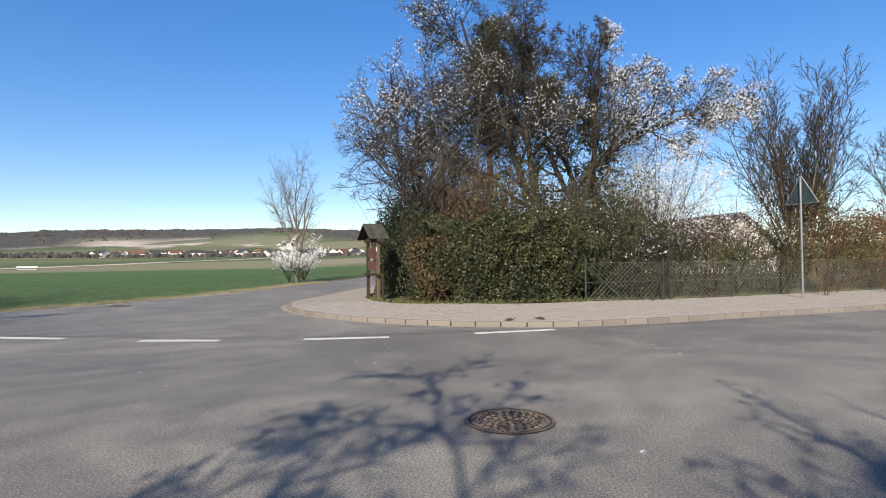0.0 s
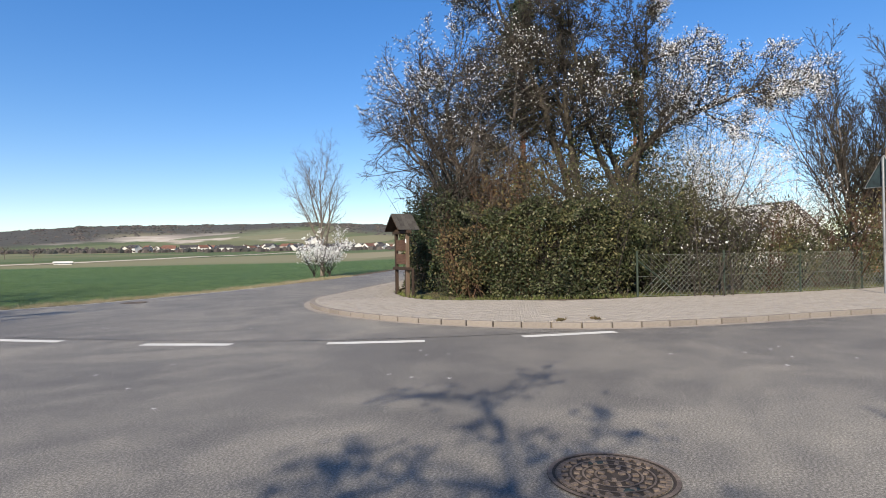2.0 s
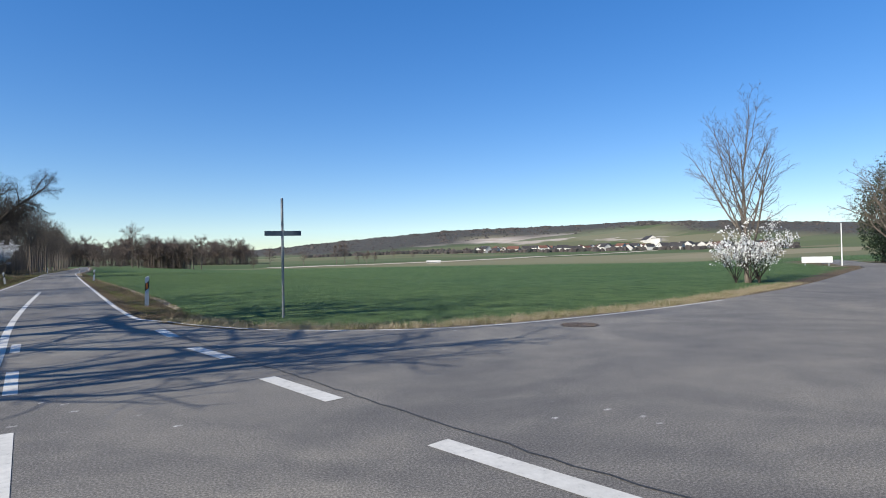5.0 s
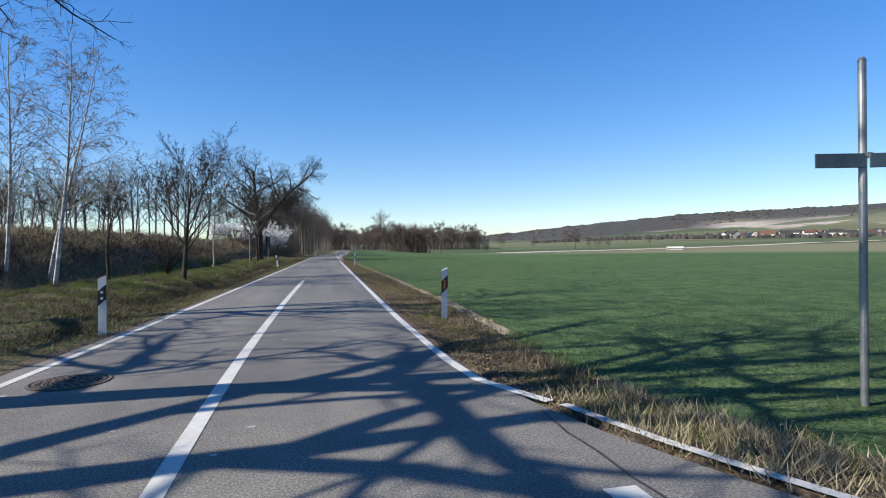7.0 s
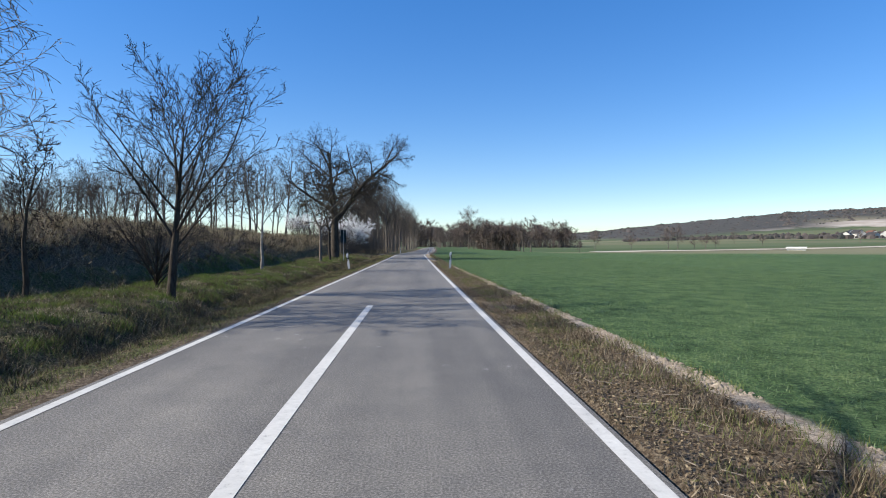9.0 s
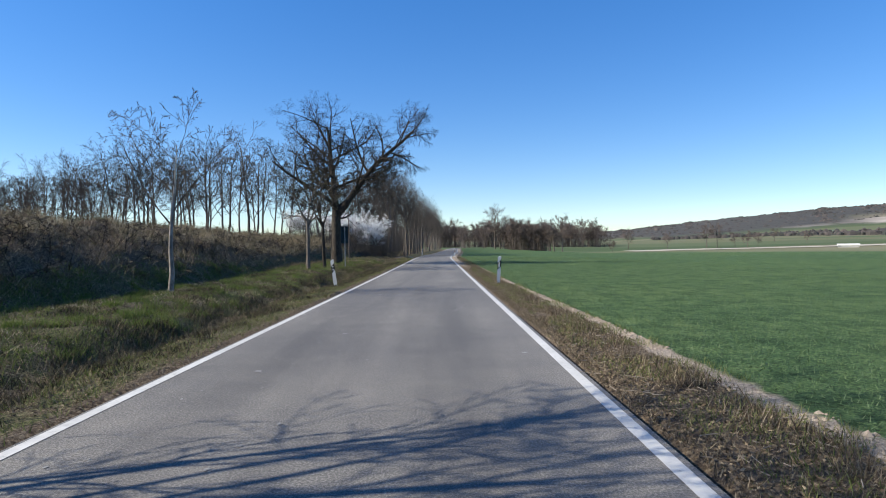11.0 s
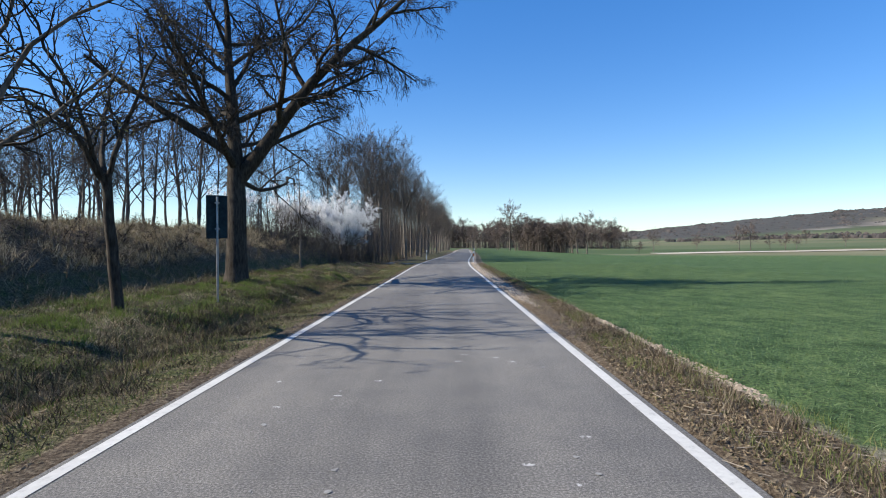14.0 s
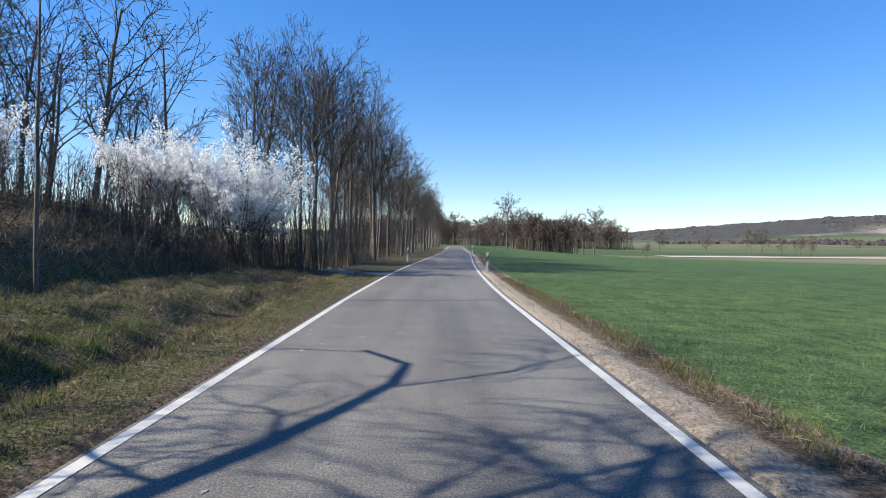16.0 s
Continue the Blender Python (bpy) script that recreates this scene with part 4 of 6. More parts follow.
def notice_board():
    # runs along the side street, its end towards the corner
    t = thing("notice_board", pose(12.05, -14.89, 0.09, 0, 0, 46), "roofed brown timber notice board at the hedge's corner", "notice board")
    W = 1.02
    for k, x in enumerate((0.0, W)):
        part("post", boxed((x - 0.045, -0.045, -0.15), (x + 0.045, 0.045, 1.92), 0.008), TIMBER_SUNLIT if k == 0 else TIMBER, t, "square timber post")
    for z0, z1 in ((1.29, 1.60), (0.90, 1.20)):
        part("panel", boxed((0.09, 0.0, z0), (W - 0.09, 0.035, z1), 0.006), TIMBER_PANEL, t, "reddish brown timber panel")
    for z, th in ((1.78, 0.08), (0.74, 0.08)):
        part("crossbeam", boxed((-0.16, -0.075, z), (W + 0.16, 0.075, z + th), 0.01), TIMBER, t)
    part("skirt_post", boxed((0.11, -0.03, -0.05), (0.17, 0.03, 0.74), 0.005), TIMBER, t)
    part("king_post", boxed((W / 2 - 0.03, -0.03, 1.86), (W / 2 + 0.03, 0.03, 2.30), 0.005), TIMBER, t)
    apex, run, drop = Vector((W / 2, 0, 2.34)), W / 2 + 0.13, 0.46
    slope = math.hypot(run, drop)
    for s in (-1, 1):
        roof = part("roof_slope", boxed((0.0, -0.32, -0.018), (slope, 0.32, 0.0), 0.004), TIMBER, t, "boarded roof slope")
        roof.matrix_local = Matrix.Translation(apex) @ pose(0, 0, 0, 0, 0, 0 if s > 0 else 180) @ pose(0, 0, 0, 0, math.degrees(math.atan2(drop, run)), 0)
        for row in range(6):
            for c in range(5):
                y0 = -0.32 + c * 0.124 + 0.02 * (row % 2)
                sh = part("shingle", boxed((0.0, y0, 0.0), (0.165, y0 + 0.118, 0.012), 0.0), SHINGLE, roof)
                sh.matrix_local = pose(row * slope / 6, 0, 0.016, 0, 4.0, 0)
        rafter = part("rafter", boxed((0.0, -0.30, -0.09), (slope - 0.04, -0.24, -0.022), 0.004), TIMBER, t)
        rafter.matrix_local = roof.matrix_local.copy()
    part("brace_post", boxed((-0.46, -0.03, -0.05), (-0.40, 0.03, 0.80), 0.005), TIMBER, t, "short post beside the board")
    part("notice", boxed((0.0 - 0.04, 0.047, 1.50), (0.04, 0.053, 1.62)), SIGN_FACE, t, "small white paper notice")
    return t


notice_board()

# ---------------------------------------------------------------- chain-link fence
fence_line = garden_line[(garden_line[:, 1] < -20.9) & (garden_line[:, 1] > -40)]
fence_line = curve_through([tuple(p) for p in fence_line[::4]], 0.14)
fence = thing("chain_link_fence", pose(0, 0, 0.08), "green chain-link fence with steel posts along the pavement", "fence")
rows = []
HF = 1.08
flen = 0.1
for k in range(0, len(fence_line) - 9):
    for up in (1, -1):
        a, b = fence_line[k], fence_line[min(k + 8, len(fence_line) - 1)]
        z0, z1 = (0.02, HF) if up > 0 else (HF, 0.02)
        rows.append((*a, z0, *b, z1, 0.0048, 0.0048))
for z in (0.06, HF * 0.5, HF):
    for k in range(0, len(fence_line) - 10, 10):
        rows.append((*fence_line[k], z, *fence_line[k + 10], z, 0.004, 0.004))
v, f = tubes(rows, 3)
tagged(link("wire_mesh", mesh("wire_mesh", v, f), WIRE, fence, "diamond wire mesh"), kind="stuff")
for k in range(0, len(fence_line), 17):
    p = fence_line[k]
    part("fence_post", rodded((p[0], p[1], -0.2), (p[0], p[1], 1.18), 0.028, None, 10), FENCE_POST, fence)
p = fence_line[0]
part("brace", rodded((p[0], p[1], 0.95), (p[0] + 0.75, p[1] - 1.0, 0.03), 0.02, None, 8), FENCE_POST, fence, "slanting steel brace")

# ---------------------------------------------------------------- trees by the road
def rg(k):
    return np.random.default_rng(k)


def at(x, y, turn=0.0, sc=1.0, sink=0.05):
    return pose(x, y, land1(x, y) - sink, 0, 0, turn) @ Matrix.Scale(sc, 4)


# the large tree: short thick trunk, one limb reaching over the road
def big_tree():
    r = rg(11)
    fine = [order(9, 0.46, 46, 0.15, 4, 0.16, 0.02, 0.35, 0.5), order(7, 0.46, 45, 0.15, 3, 0.18, -0.02, 0.4, 0.6), order(8, 0.62, 44, 0.1, 2, 0.2, -0.07, 0.5, 0.7)]
    droop = [order(9, 0.48, 48, 0.15, 4, 0.16, 0.0, 0.35, 0.5), order(7, 0.55, 45, 0.15, 4, 0.16, -0.14, 0.4, 0.6), order(8, 0.85, 38, 0.1, 3, 0.18, -0.34, 0.5, 0.7)]
    leader = grow(r, 6.3, 0.26, [order(1, 1, 0, 0, 8, 0.06, 0.02, 0.28, 1), order(16, 0.72, 56, 0.14, 6, 0.12, 0.05, 0.3, 0.46, 0.25)] + fine, (-0.08, 0.05, 1))
    leader[:, [3, 6]] += 3.4
    limb = grow(r, 8.0, 0.25, [order(1, 1, 0, 0, 8, 0.06, -0.015, 0.28, 1), order(10, 0.46, 50, 0.28, 6, 0.13, 0.02, 0.3, 0.5)] + droop, (0.66, 0.06, 0.72))
    limb[:, [3, 6]] += 3.2
    left = grow(r, 5.0, 0.16, [order(1, 1, 0, 0, 6, 0.08, 0.04, 0.3, 1), order(8, 0.52, 52, 0.25, 5, 0.14, 0.03, 0.3, 0.5)] + droop, (-0.70, -0.35, 0.5))
    left[:, [3, 6]] += 4.0
    bole = np.array([(0, 0, 0, -0.15, 0.0, 0, 0.3, 0.47, 0.37), (0, 0, 0, 0.3, 0.01, 0, 1.3, 0.37, 0.33), (0, 0.01, 0, 1.3, 0.0, 0.01, 2.6, 0.33, 0.32), (0, 0.0, 0.01, 2.6, 0.0, 0.0, 3.7, 0.32, 0.27)])
    near = grow(r, 5.2, 0.13, [order(1, 1, 0, 0, 6, 0.07, 0.04, 0.3, 1), order(9, 0.5, 50, 0.25, 5, 0.14, 0.03, 0.3, 0.5)] + droop, (0.05, -0.72, 0.60))
    near[:, [3, 6]] += 3.6
    over = grow(r, 7.0, 0.09, [order(1, 1, 0, 0, 9, 0.2, 0.0, 0.3, 1), order(5, 0.46, 50, 0.2, 6, 0.13, 0.0, 0.3, 0.45)] + droop, (0.05, 1.0, 0.10))
    over[:, [3, 6]] += 3.3
    hang = grow(r, 5.4, 0.10, [order(1, 1, 0, 0, 7, 0.07, -0.02, 0.3, 1), order(5, 0.46, 50, 0.3, 6, 0.13, -0.03, 0.3, 0.45)] + droop, (0.52, 0.62, 0.52))
    hang[:, [3, 6]] += 3.8
    return np.concatenate([bole, leader, limb, left, near, over, hang])


plant("roadside_tree", at(-6.7, 60.8, 0, 1.07), "large bare tree with a thick forked trunk and hanging twigs", "tree", big_tree(), BARK, TWIG, thick=3)


def forked_tree(seed, h, r0, lean=(0, 0, 1), n=4, spread=42, reach=1.15, tw=5):
    """Short leaning trunk that forks into a few long crooked limbs."""
    return grow(rg(seed), h, r0, [order(1, 1, 0, 0, 6, 0.05, 0.02, 0.72, 1), order(n, reach, spread, 0.84, 9, 0.17, 0.02, 0.35, 0.6, 0.1), order(7, 0.45, 55, 0.2, 6, 0.2, 0.06, 0.35, 0.62), order(tw, 0.45, 48, 0.1, 4, 0.22, 0.02, 0.5, 0.75), order(4, 0.45, 45, 0.15, 2, 0.2, 0.0, 0.6, 0.7)], lean)


def fruit_tree(seed, h, r0, lean=(0, 0, 1), n=6, spread=55, tw=6):
    return grow(rg(seed), h, r0, [order(1, 1, 0, 0, 7, 0.06, 0.03, 0.12, 1), order(n, 0.58, spread, 0.45, 6, 0.13, 0.06, 0.28, 0.5, 0.3), order(7, 0.48, 48, 0.2, 5, 0.16, 0.03, 0.35, 0.55), order(tw, 0.45, 45, 0.1, 4, 0.2, 0.02, 0.5, 0.6), order(7, 0.45, 45, 0.15, 2, 0.2, 0.0, 0.6, 0.7)], lean)


plant("fruit_tree", at(-6.1, 49.3, 20), "bare fruit tree with a slender leaning trunk and buds", "tree", forked_tree(21, 2.8, 0.105, (-0.07, 0, 1), 5, 36, 1.15, 4), BARK_GREY, TWIG, "fruit trees on the verge", 2, 700, 0.03, BUD, rg(1), 3, least=0.006)
plant("fruit_tree", at(-5.88, 52.4, 80), "bare fruit tree with a slender trunk and buds", "tree", forked_tree(28, 2.7, 0.115, (-0.05, 0, 1), 5, 30, 1.25, 4), BARK, TWIG, "fruit trees on the verge", 2, 400, 0.03, BUD, rg(2), 3, least=0.006)
plant("fruit_tree", at(-6.55, 34.7, 0), "young bare fruit tree with a pale limewashed trunk", "tree", fruit_tree(23, 4.2, 0.085, (0.05, 0, 1), 6, 52, 4), BARK_PALE, TWIG_GREY, "fruit trees on the verge", 1, least=0.0055)
plant("fruit_tree", at(-5.23, 21.35, 40), "bare young tree with a fan of steep branches", "tree", grow(rg(24), 4.4, 0.12, [order(1, 1, 0, 0, 7, 0.04, 0.03, 0.15, 1), order(14, 0.80, 36, 0.28, 7, 0.08, 0.05, 0.25, 0.42, 0.35), order(9, 0.42, 36, 0.2, 5, 0.12, 0.05, 0.35, 0.5), order(6, 0.45, 36, 0.1, 3, 0.15, 0.03, 0.5, 0.6), order(5, 0.5, 36, 0.1, 2, 0.15, 0.02, 0.5, 0.65)], (0.02, 0, 1)), BARK, TWIG, "fruit trees on the verge", 2, least=0.0055)
plant("fruit_tree", at(-7.7, 19.7, 10), "small bare tree with thin crooked branches", "tree", fruit_tree(25, 3.1, 0.075, (0.03, 0, 1), 6, 45, 5), BARK, TWIG, "fruit trees on the verge", 1, least=0.0055)
plant("bush", at(-6.4, 23.2, 0), "bare brown bush of many thin stems on the verge", "bush", grow(rg(26), 0.4, 0.05, [order(1, 1, 0, 0, 2, 0.0, 0, 0.9, 1), order(22, 5.2, 34, 0.1, 6, 0.08, 0.03, 0.25, 0.45, 0.2), order(7, 0.42, 30, 0.2, 4, 0.12, 0.03, 0.4, 0.55), order(4, 0.45, 35, 0.1, 3, 0.15, 0.0, 0.5, 0.6)]), TWIG, TWIG, "", 1)


def birch(seed, h, r0):
    return grow(rg(seed), h, r0, [order(1, 1, 0, 0, 10, 0.025, 0.02, 0.15, 1), order(22, 0.26, 48, 0.22, 5, 0.09, 0.03, 0.25, 0.40, 0.5), order(6, 0.5, 40, 0.2, 4, 0.14, -0.06, 0.4, 0.55), order(8, 0.6, 35, 0.1, 4, 0.12, -0.16, 0.5, 0.6)], (0.13, 0, 1))


plant("birch", at(-8.3, 16.6, 0), "slender birch with a white trunk and fine hanging twigs", "tree", birch(31, 8.8, 0.08), BARK_BIRCH, TWIG_PALE, "birches", 1, least=0.0065)
plant("birch", at(-8.9, 17.6, 20), "slender birch with a white trunk and fine hanging twigs", "tree", birch(32, 8.2, 0.07), BARK_BIRCH, TWIG_PALE, "birches", 1, least=0.0065)
plant("birch", at(-9.5, 16.0, -25), "slender birch with a white trunk and fine hanging twigs", "tree", birch(33, 7.6, 0.062), BARK_BIRCH, TWIG_PALE, "birches", 1, least=0.0065)


def broad_tree(seed, h, r0):
    return grow(rg(seed), h, r0, [order(1, 1, 0, 0, 7, 0.06, 0.03, 0.15, 1), order(9, 0.62, 58, 0.32, 7, 0.14, 0.05, 0.28, 0.6, 0.3), order(7, 0.48, 48, 0.2, 5, 0.16, 0.02, 0.35, 0.55), order(6, 0.45, 45, 0.1, 4, 0.18, 0.0, 0.45, 0.6), order(5, 0.55, 45, 0.1, 2, 0.2, -0.02, 0.5, 0.75)])


lane_tree = plant("roadside_tree", at(-6.4, -0.2, 0, 1.3), "bare broad tree on the verge by the junction", "tree", broad_tree(41, 8.2, 0.24), BARK, TWIG, "trees by the junction", 3)
copy_thing(lane_tree, at(-8.3, -2.7, 140, 1.0))
copy_thing(lane_tree, at(-8.9, 6.8, 75, 0.9))
copy_thing(lane_tree, at(-8.8, -8.4, 200, 0.9))
plant("roadside_tree", at(-10.6, -22.7, 0, 0.88), "broad tree with budding twigs beside the junction", "tree", broad_tree(42, 8.0, 0.2), BARK, TWIG, "trees by the junction", 3, 2400, 0.055, BUD, rg(43), 3, 0.12, 5.0, least=0.011)

# thin pole-like young tree and white blackthorn on the verge
plant("young_tree", at(-7.8, 73.6, 0), "thin young tree with a bare straight stem", "tree", grow(rg(51), 6.8, 0.055, [order(1, 1, 0, 0, 8, 0.03, 0.02, 0.3, 1), order(9, 0.22, 40, 0.4, 4, 0.12, 0.05, 0.3, 0.5), order(4, 0.5, 40, 0.2, 3, 0.15, 0, 0.5, 0.6)]), BARK_GREY, TWIG, "", 1)


def thorn(seed, h, stems, ang=24):
    return grow(rg(seed), 0.3, 0.06, [order(1, 1, 0, 0, 2, 0.0, 0, 0.9, 1), order(stems, h / 0.3, ang, 0.1, 7, 0.06, 0.02, 0.25, 0.42, 0.3), order(8, 0.34, 38, 0.3, 5, 0.13, 0.03, 0.35, 0.55), order(9, 0.46, 42, 0.1, 2, 0.18, 0.02, 0.5, 0.65)])


for k, (x, y, h, pet) in enumerate(((-7.5, 84.3, 4.0, 15000), (-8.9, 85.0, 3.8, 13500), (-10.2, 84.4, 3.6, 12500), (-11.4, 84.9, 3.4, 11000), (-7.3, 86.4, 3.9, 10000), (-13.6, 79.4, 2.9, 5200), (-14.8, 80.2, 2.5, 2600))):
    plant("blackthorn", at(x, y, 60 * k), "blackthorn bush thick with white blossom over brown stems", "bush", thorn(60 + k, h, 16), TWIG, TWIG_GREY, "white blossoming bushes", 1, pet, 0.046, BLOSSOM, rg(70 + k), 3, 0.05, 0.42 * h)

# ---------------------------------------------------------------- woods
def wood_tree(seed, h, r0):
    return grow(rg(seed), h, r0, [order(1, 1, 0, 0, 8, 0.03, 0.02, 0.25, 1), order(13, 0.40, 32, 0.42, 5, 0.10, 0.06, 0.28, 0.5, 0.35), order(8, 0.46, 36, 0.2, 3, 0.13, 0.04, 0.4, 0.6), order(7, 0.6, 36, 0.1, 2, 0.16, 0.03, 0.5, 0.75)])


def forest_tree(k):
    rows_ = wood_tree(80 + k, 8.4 + 0.8 * (k % 3), 0.11 + 0.015 * (k % 3))
    rows_[:, 7:] = np.maximum(rows_[:, 7:], 0.010)
    return plant("woodland_tree", at(*WOOD_FIRST[k], 0), "tall bare woodland tree with a thin dark trunk", "tree", rows_, BARK_GREY, TWIG_GREY, "woodland trees", 1, sides=6)


WOOD_FIRST = [(-6.3, 89.5), (-8.8, 91.0), (-5.6, 93.5), (-10.5, 95.0), (-5.0, 97.5)]
kinds = [forest_tree(k) for k in range(5)]
r = rg(90)


def scatter(points, scale_lo, scale_hi):
    for (x, y) in points:
        copy_thing(kinds[r.integers(0, 5)], at(x, y, r.uniform(0, 360), r.uniform(scale_lo, scale_hi)))


# the wood's edge along the road, then its depth
edge = []
for y in np.arange(99, 250, 2.6):
    edge.append((-4.1 + 0.035 * (y - 95) + 0.9 * math.sin(y * 0.4) + r.uniform(-1.4, 0.7), y + r.uniform(-1.3, 1.3)))
for y in np.arange(90, 170, 4.0):
    edge.append((-8.0 + r.uniform(-1.5, 1.5), y + r.uniform(-1.5, 1.5)))
    if y > 108:
        edge.append((-13.0 + r.uniform(-2.5, 2.5), y + r.uniform(-1.5, 1.5)))
scatter(edge, 0.70, 1.14)
# the row on top of the bank, running away from the road
row = []
row_line = curve_through([(-14, 94), (-24, 93), (-38, 97), (-56, 106), (-80, 120)], 1.25)
for k in range(0, len(row_line)):
    row.append(tuple(row_line[k] + r.uniform(-0.8, 0.8, 2)))
for k in range(0, len(row_line), 4):
    row.append(tuple(row_line[k] + np.array([r.uniform(-3, 1), r.uniform(3, 9)])))


def bank_tree(k):
    h = 6.4 + 0.5 * k
    rows_ = grow(rg(180 + k), h, 0.085 + 0.01 * k, [order(1, 1, 0, 0, 6, 0.05, 0.02, 0.3, 1), order(10, 0.42, 36, 0.38, 4, 0.10, 0.06, 0.3, 0.5, 0.3), order(6, 0.44, 40, 0.2, 3, 0.13, 0.03, 0.4, 0.6), order(6, 0.55, 40, 0.1, 2, 0.16, 0.02, 0.5, 0.85)])
    rows_[:, 7:] = np.maximum(rows_[:, 7:], 0.010)
    return plant("bank_tree", at(*row[k], 0), "bare broad-crowned tree in the row on the bank", "tree", rows_, BARK_GREY, TWIG_GREY, "row of trees on the bank", 1, sides=6)


bank_kinds = [bank_tree(k) for k in range(4)]
for x_, y_ in row[4:]:
    copy_thing(bank_kinds[r.integers(0, 4)], at(x_, y_, r.uniform(0, 360), r.uniform(1.40, 1.78)))
# the copse across the field and single trees in the valley
def copse_tree(k):
    """Broad rounded crown on a thin dark stem, light enough for many far trees."""
    h = 5.2 + 0.7 * k
    rows_ = grow(rg(190 + k), h, 0.16, [order(1, 1, 0, 0, 5, 0.06, 0.02, 0.3, 1), order(11, 0.52, 46, 0.30, 4, 0.12, 0.05, 0.35, 0.55, 0.35), order(7, 0.5, 44, 0.15, 2, 0.16, 0.03, 0.5, 0.6), order(5, 0.65, 44, 0.1, 1, 0.2, 0.02, 0.6, 0.9)])
    rows_[:, 7:] = np.maximum(rows_[:, 7:], 0.034)
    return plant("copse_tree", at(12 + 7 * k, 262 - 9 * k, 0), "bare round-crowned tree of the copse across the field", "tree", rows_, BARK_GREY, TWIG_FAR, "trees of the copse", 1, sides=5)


copse_kinds = [copse_tree(k) for k in range(4)]


def far_tree(x, y, sc):
    copy_thing(copse_kinds[r.integers(0, 4)], at(x, y, r.uniform(0, 360), sc))


for k in range(70):
    x_ = r.uniform(28, 42)
    far_tree(x_, 270 - 1.55 * x_ + 0.012 * x_ * x_ + r.uniform(0, 30), r.uniform(1.05, 1.35))
for x_, y_, s_ in ((23.2, 246, 1.9), (25.4, 247, 1.7), (29.5, 240, 1.75), (32, 238, 1.6), (42, 222, 1.5), (44.5, 220, 1.45), (20.5, 262, 1.2)):
    far_tree(x_, y_, s_)
for k in range(9):
    far_tree(15 + r.uniform(-2, 2), 300 + 9 * k, r.uniform(1.2, 1.5))
for k in range(150):
    far_tree(r.uniform(-50, 108), r.uniform(380, 425), r.uniform(1.5, 2.1))
for az_, d_, s_ in ((15.5, 290, 0.5), (17, 330, 0.7), (20.2, 330, 0.55), (23.4, 350, 0.8), (24.2, 352, 0.85), (25.6, 360, 0.6), (26.4, 345, 0.75), (27.2, 350, 0.5), (31, 420, 0.5), (13.2, 380, 0.6), (38, 520, 0.8), (40, 540, 0.7), (29, 480, 0.7)):
    x_, y_ = d_ * math.sin(radians(az_)), d_ * math.cos(radians(az_)) - 10
    far_tree(x_, y_, s_ * 1.7)


def thicket(name, label, spots_, h_lo, h_hi, twigs, mat, q, r0=0.02, fine_r=0.008, reach=0.16, tilt=0.10):
    """Thin upright stems with side twigs, too many to count."""
    big, fine = [], []
    for x, y in spots_:
        z = land1(x, y)
        h = q.uniform(h_lo, h_hi)
        p = np.array([x, y, z - 0.05])
        d = np.array([q.normal(0, tilt), q.normal(0, tilt), 1.0])
        for k in range(3):
            nq = p + d / np.linalg.norm(d) * h / 3
            big.append((*p, *nq, r0 * (1 - 0.28 * k), r0 * (0.72 - 0.28 * k)))
            for j in range(twigs):
                u = q.uniform(0.1, 1)
                b0 = p + (nq - p) * u
                e = b0 + np.array([q.normal(0, reach), q.normal(0, reach), q.uniform(0.08, 0.34)]) * h / 3
                fine.append((*b0, *e, fine_r, fine_r * 0.4))
            p, d = nq, d + q.normal(0, 0.12, 3)
    v, f = tubes(big, 3)
    v2, f2 = slivers(fine, q)
    return tagged(link(name, mesh(name, np.concatenate([v, v2]), np.concatenate([f, f2 + len(v)])), mat), label, "undergrowth", kind="stuff")


q = rg(95)
n = 1000
yy = 86 + 120 * q.uniform(0, 1, n) ** 1.3
thicket("undergrowth", "thin bare saplings crowding the wood's edge", np.column_stack([-4.4 - np.abs(q.normal(0, 2.6, n)), yy]), 1.5, 5.5, 8, TWIG_GREY, q, 0.022)
n = 420
yy = q.uniform(12, 92, n)
thicket("bank_saplings", "thin bare saplings and scrub on the bank's top", np.column_stack([-21 + 0.08 * yy - np.abs(q.normal(0, 4, n)), yy]), 0.3, 0.9, 6, TWIG, q)
n = 700
yy = q.uniform(76.5, 87.5, n)
thicket("undergrowth", "dense brown scrub round the blackthorns' feet", np.column_stack([-5.2 - 0.22 * (87 - yy) - 7.5 * q.uniform(0, 1, n), yy]), 0.9, 2.5, 9, TWIG_GREY, q, 0.014)
n = 260
yy = q.uniform(13, 34, n)
thicket("bank_saplings", "bare bramble scrub on the bank's foot", np.column_stack([-9.2 - np.abs(q.normal(0, 1.2, n)), yy]), 0.35, 0.95, 8, TWIG, q, 0.012, 0.007, 0.4, 0.6)
n = 1500
yy = q.uniform(9, 82, n)
thicket("bank_brambles", "arching dead brambles and stalks over the bank", np.column_stack([-8.4 - 5.0 * q.uniform(0, 1, n) ** 0.8 - 0.8 * np.sin(yy * 0.13), yy]), 0.3, 0.75, 6, STALK, q, 0.010, 0.008, 0.42, 0.8)
n = 260
yy = q.uniform(9, 82, n)
thicket("bank_brambles", "dark bramble stems in clumps on the bank", np.column_stack([-8.8 - 1.8 * q.uniform(0, 1, n) - 0.8 * np.sin(yy * 0.13), np.round(yy / 5.3) * 5.3 + q.normal(0, 0.9, n)]), 0.5, 1.2, 10, TWIG, q, 0.012, 0.008, 0.4, 0.6)
n = 260
xx = q.uniform(28, 42, n)
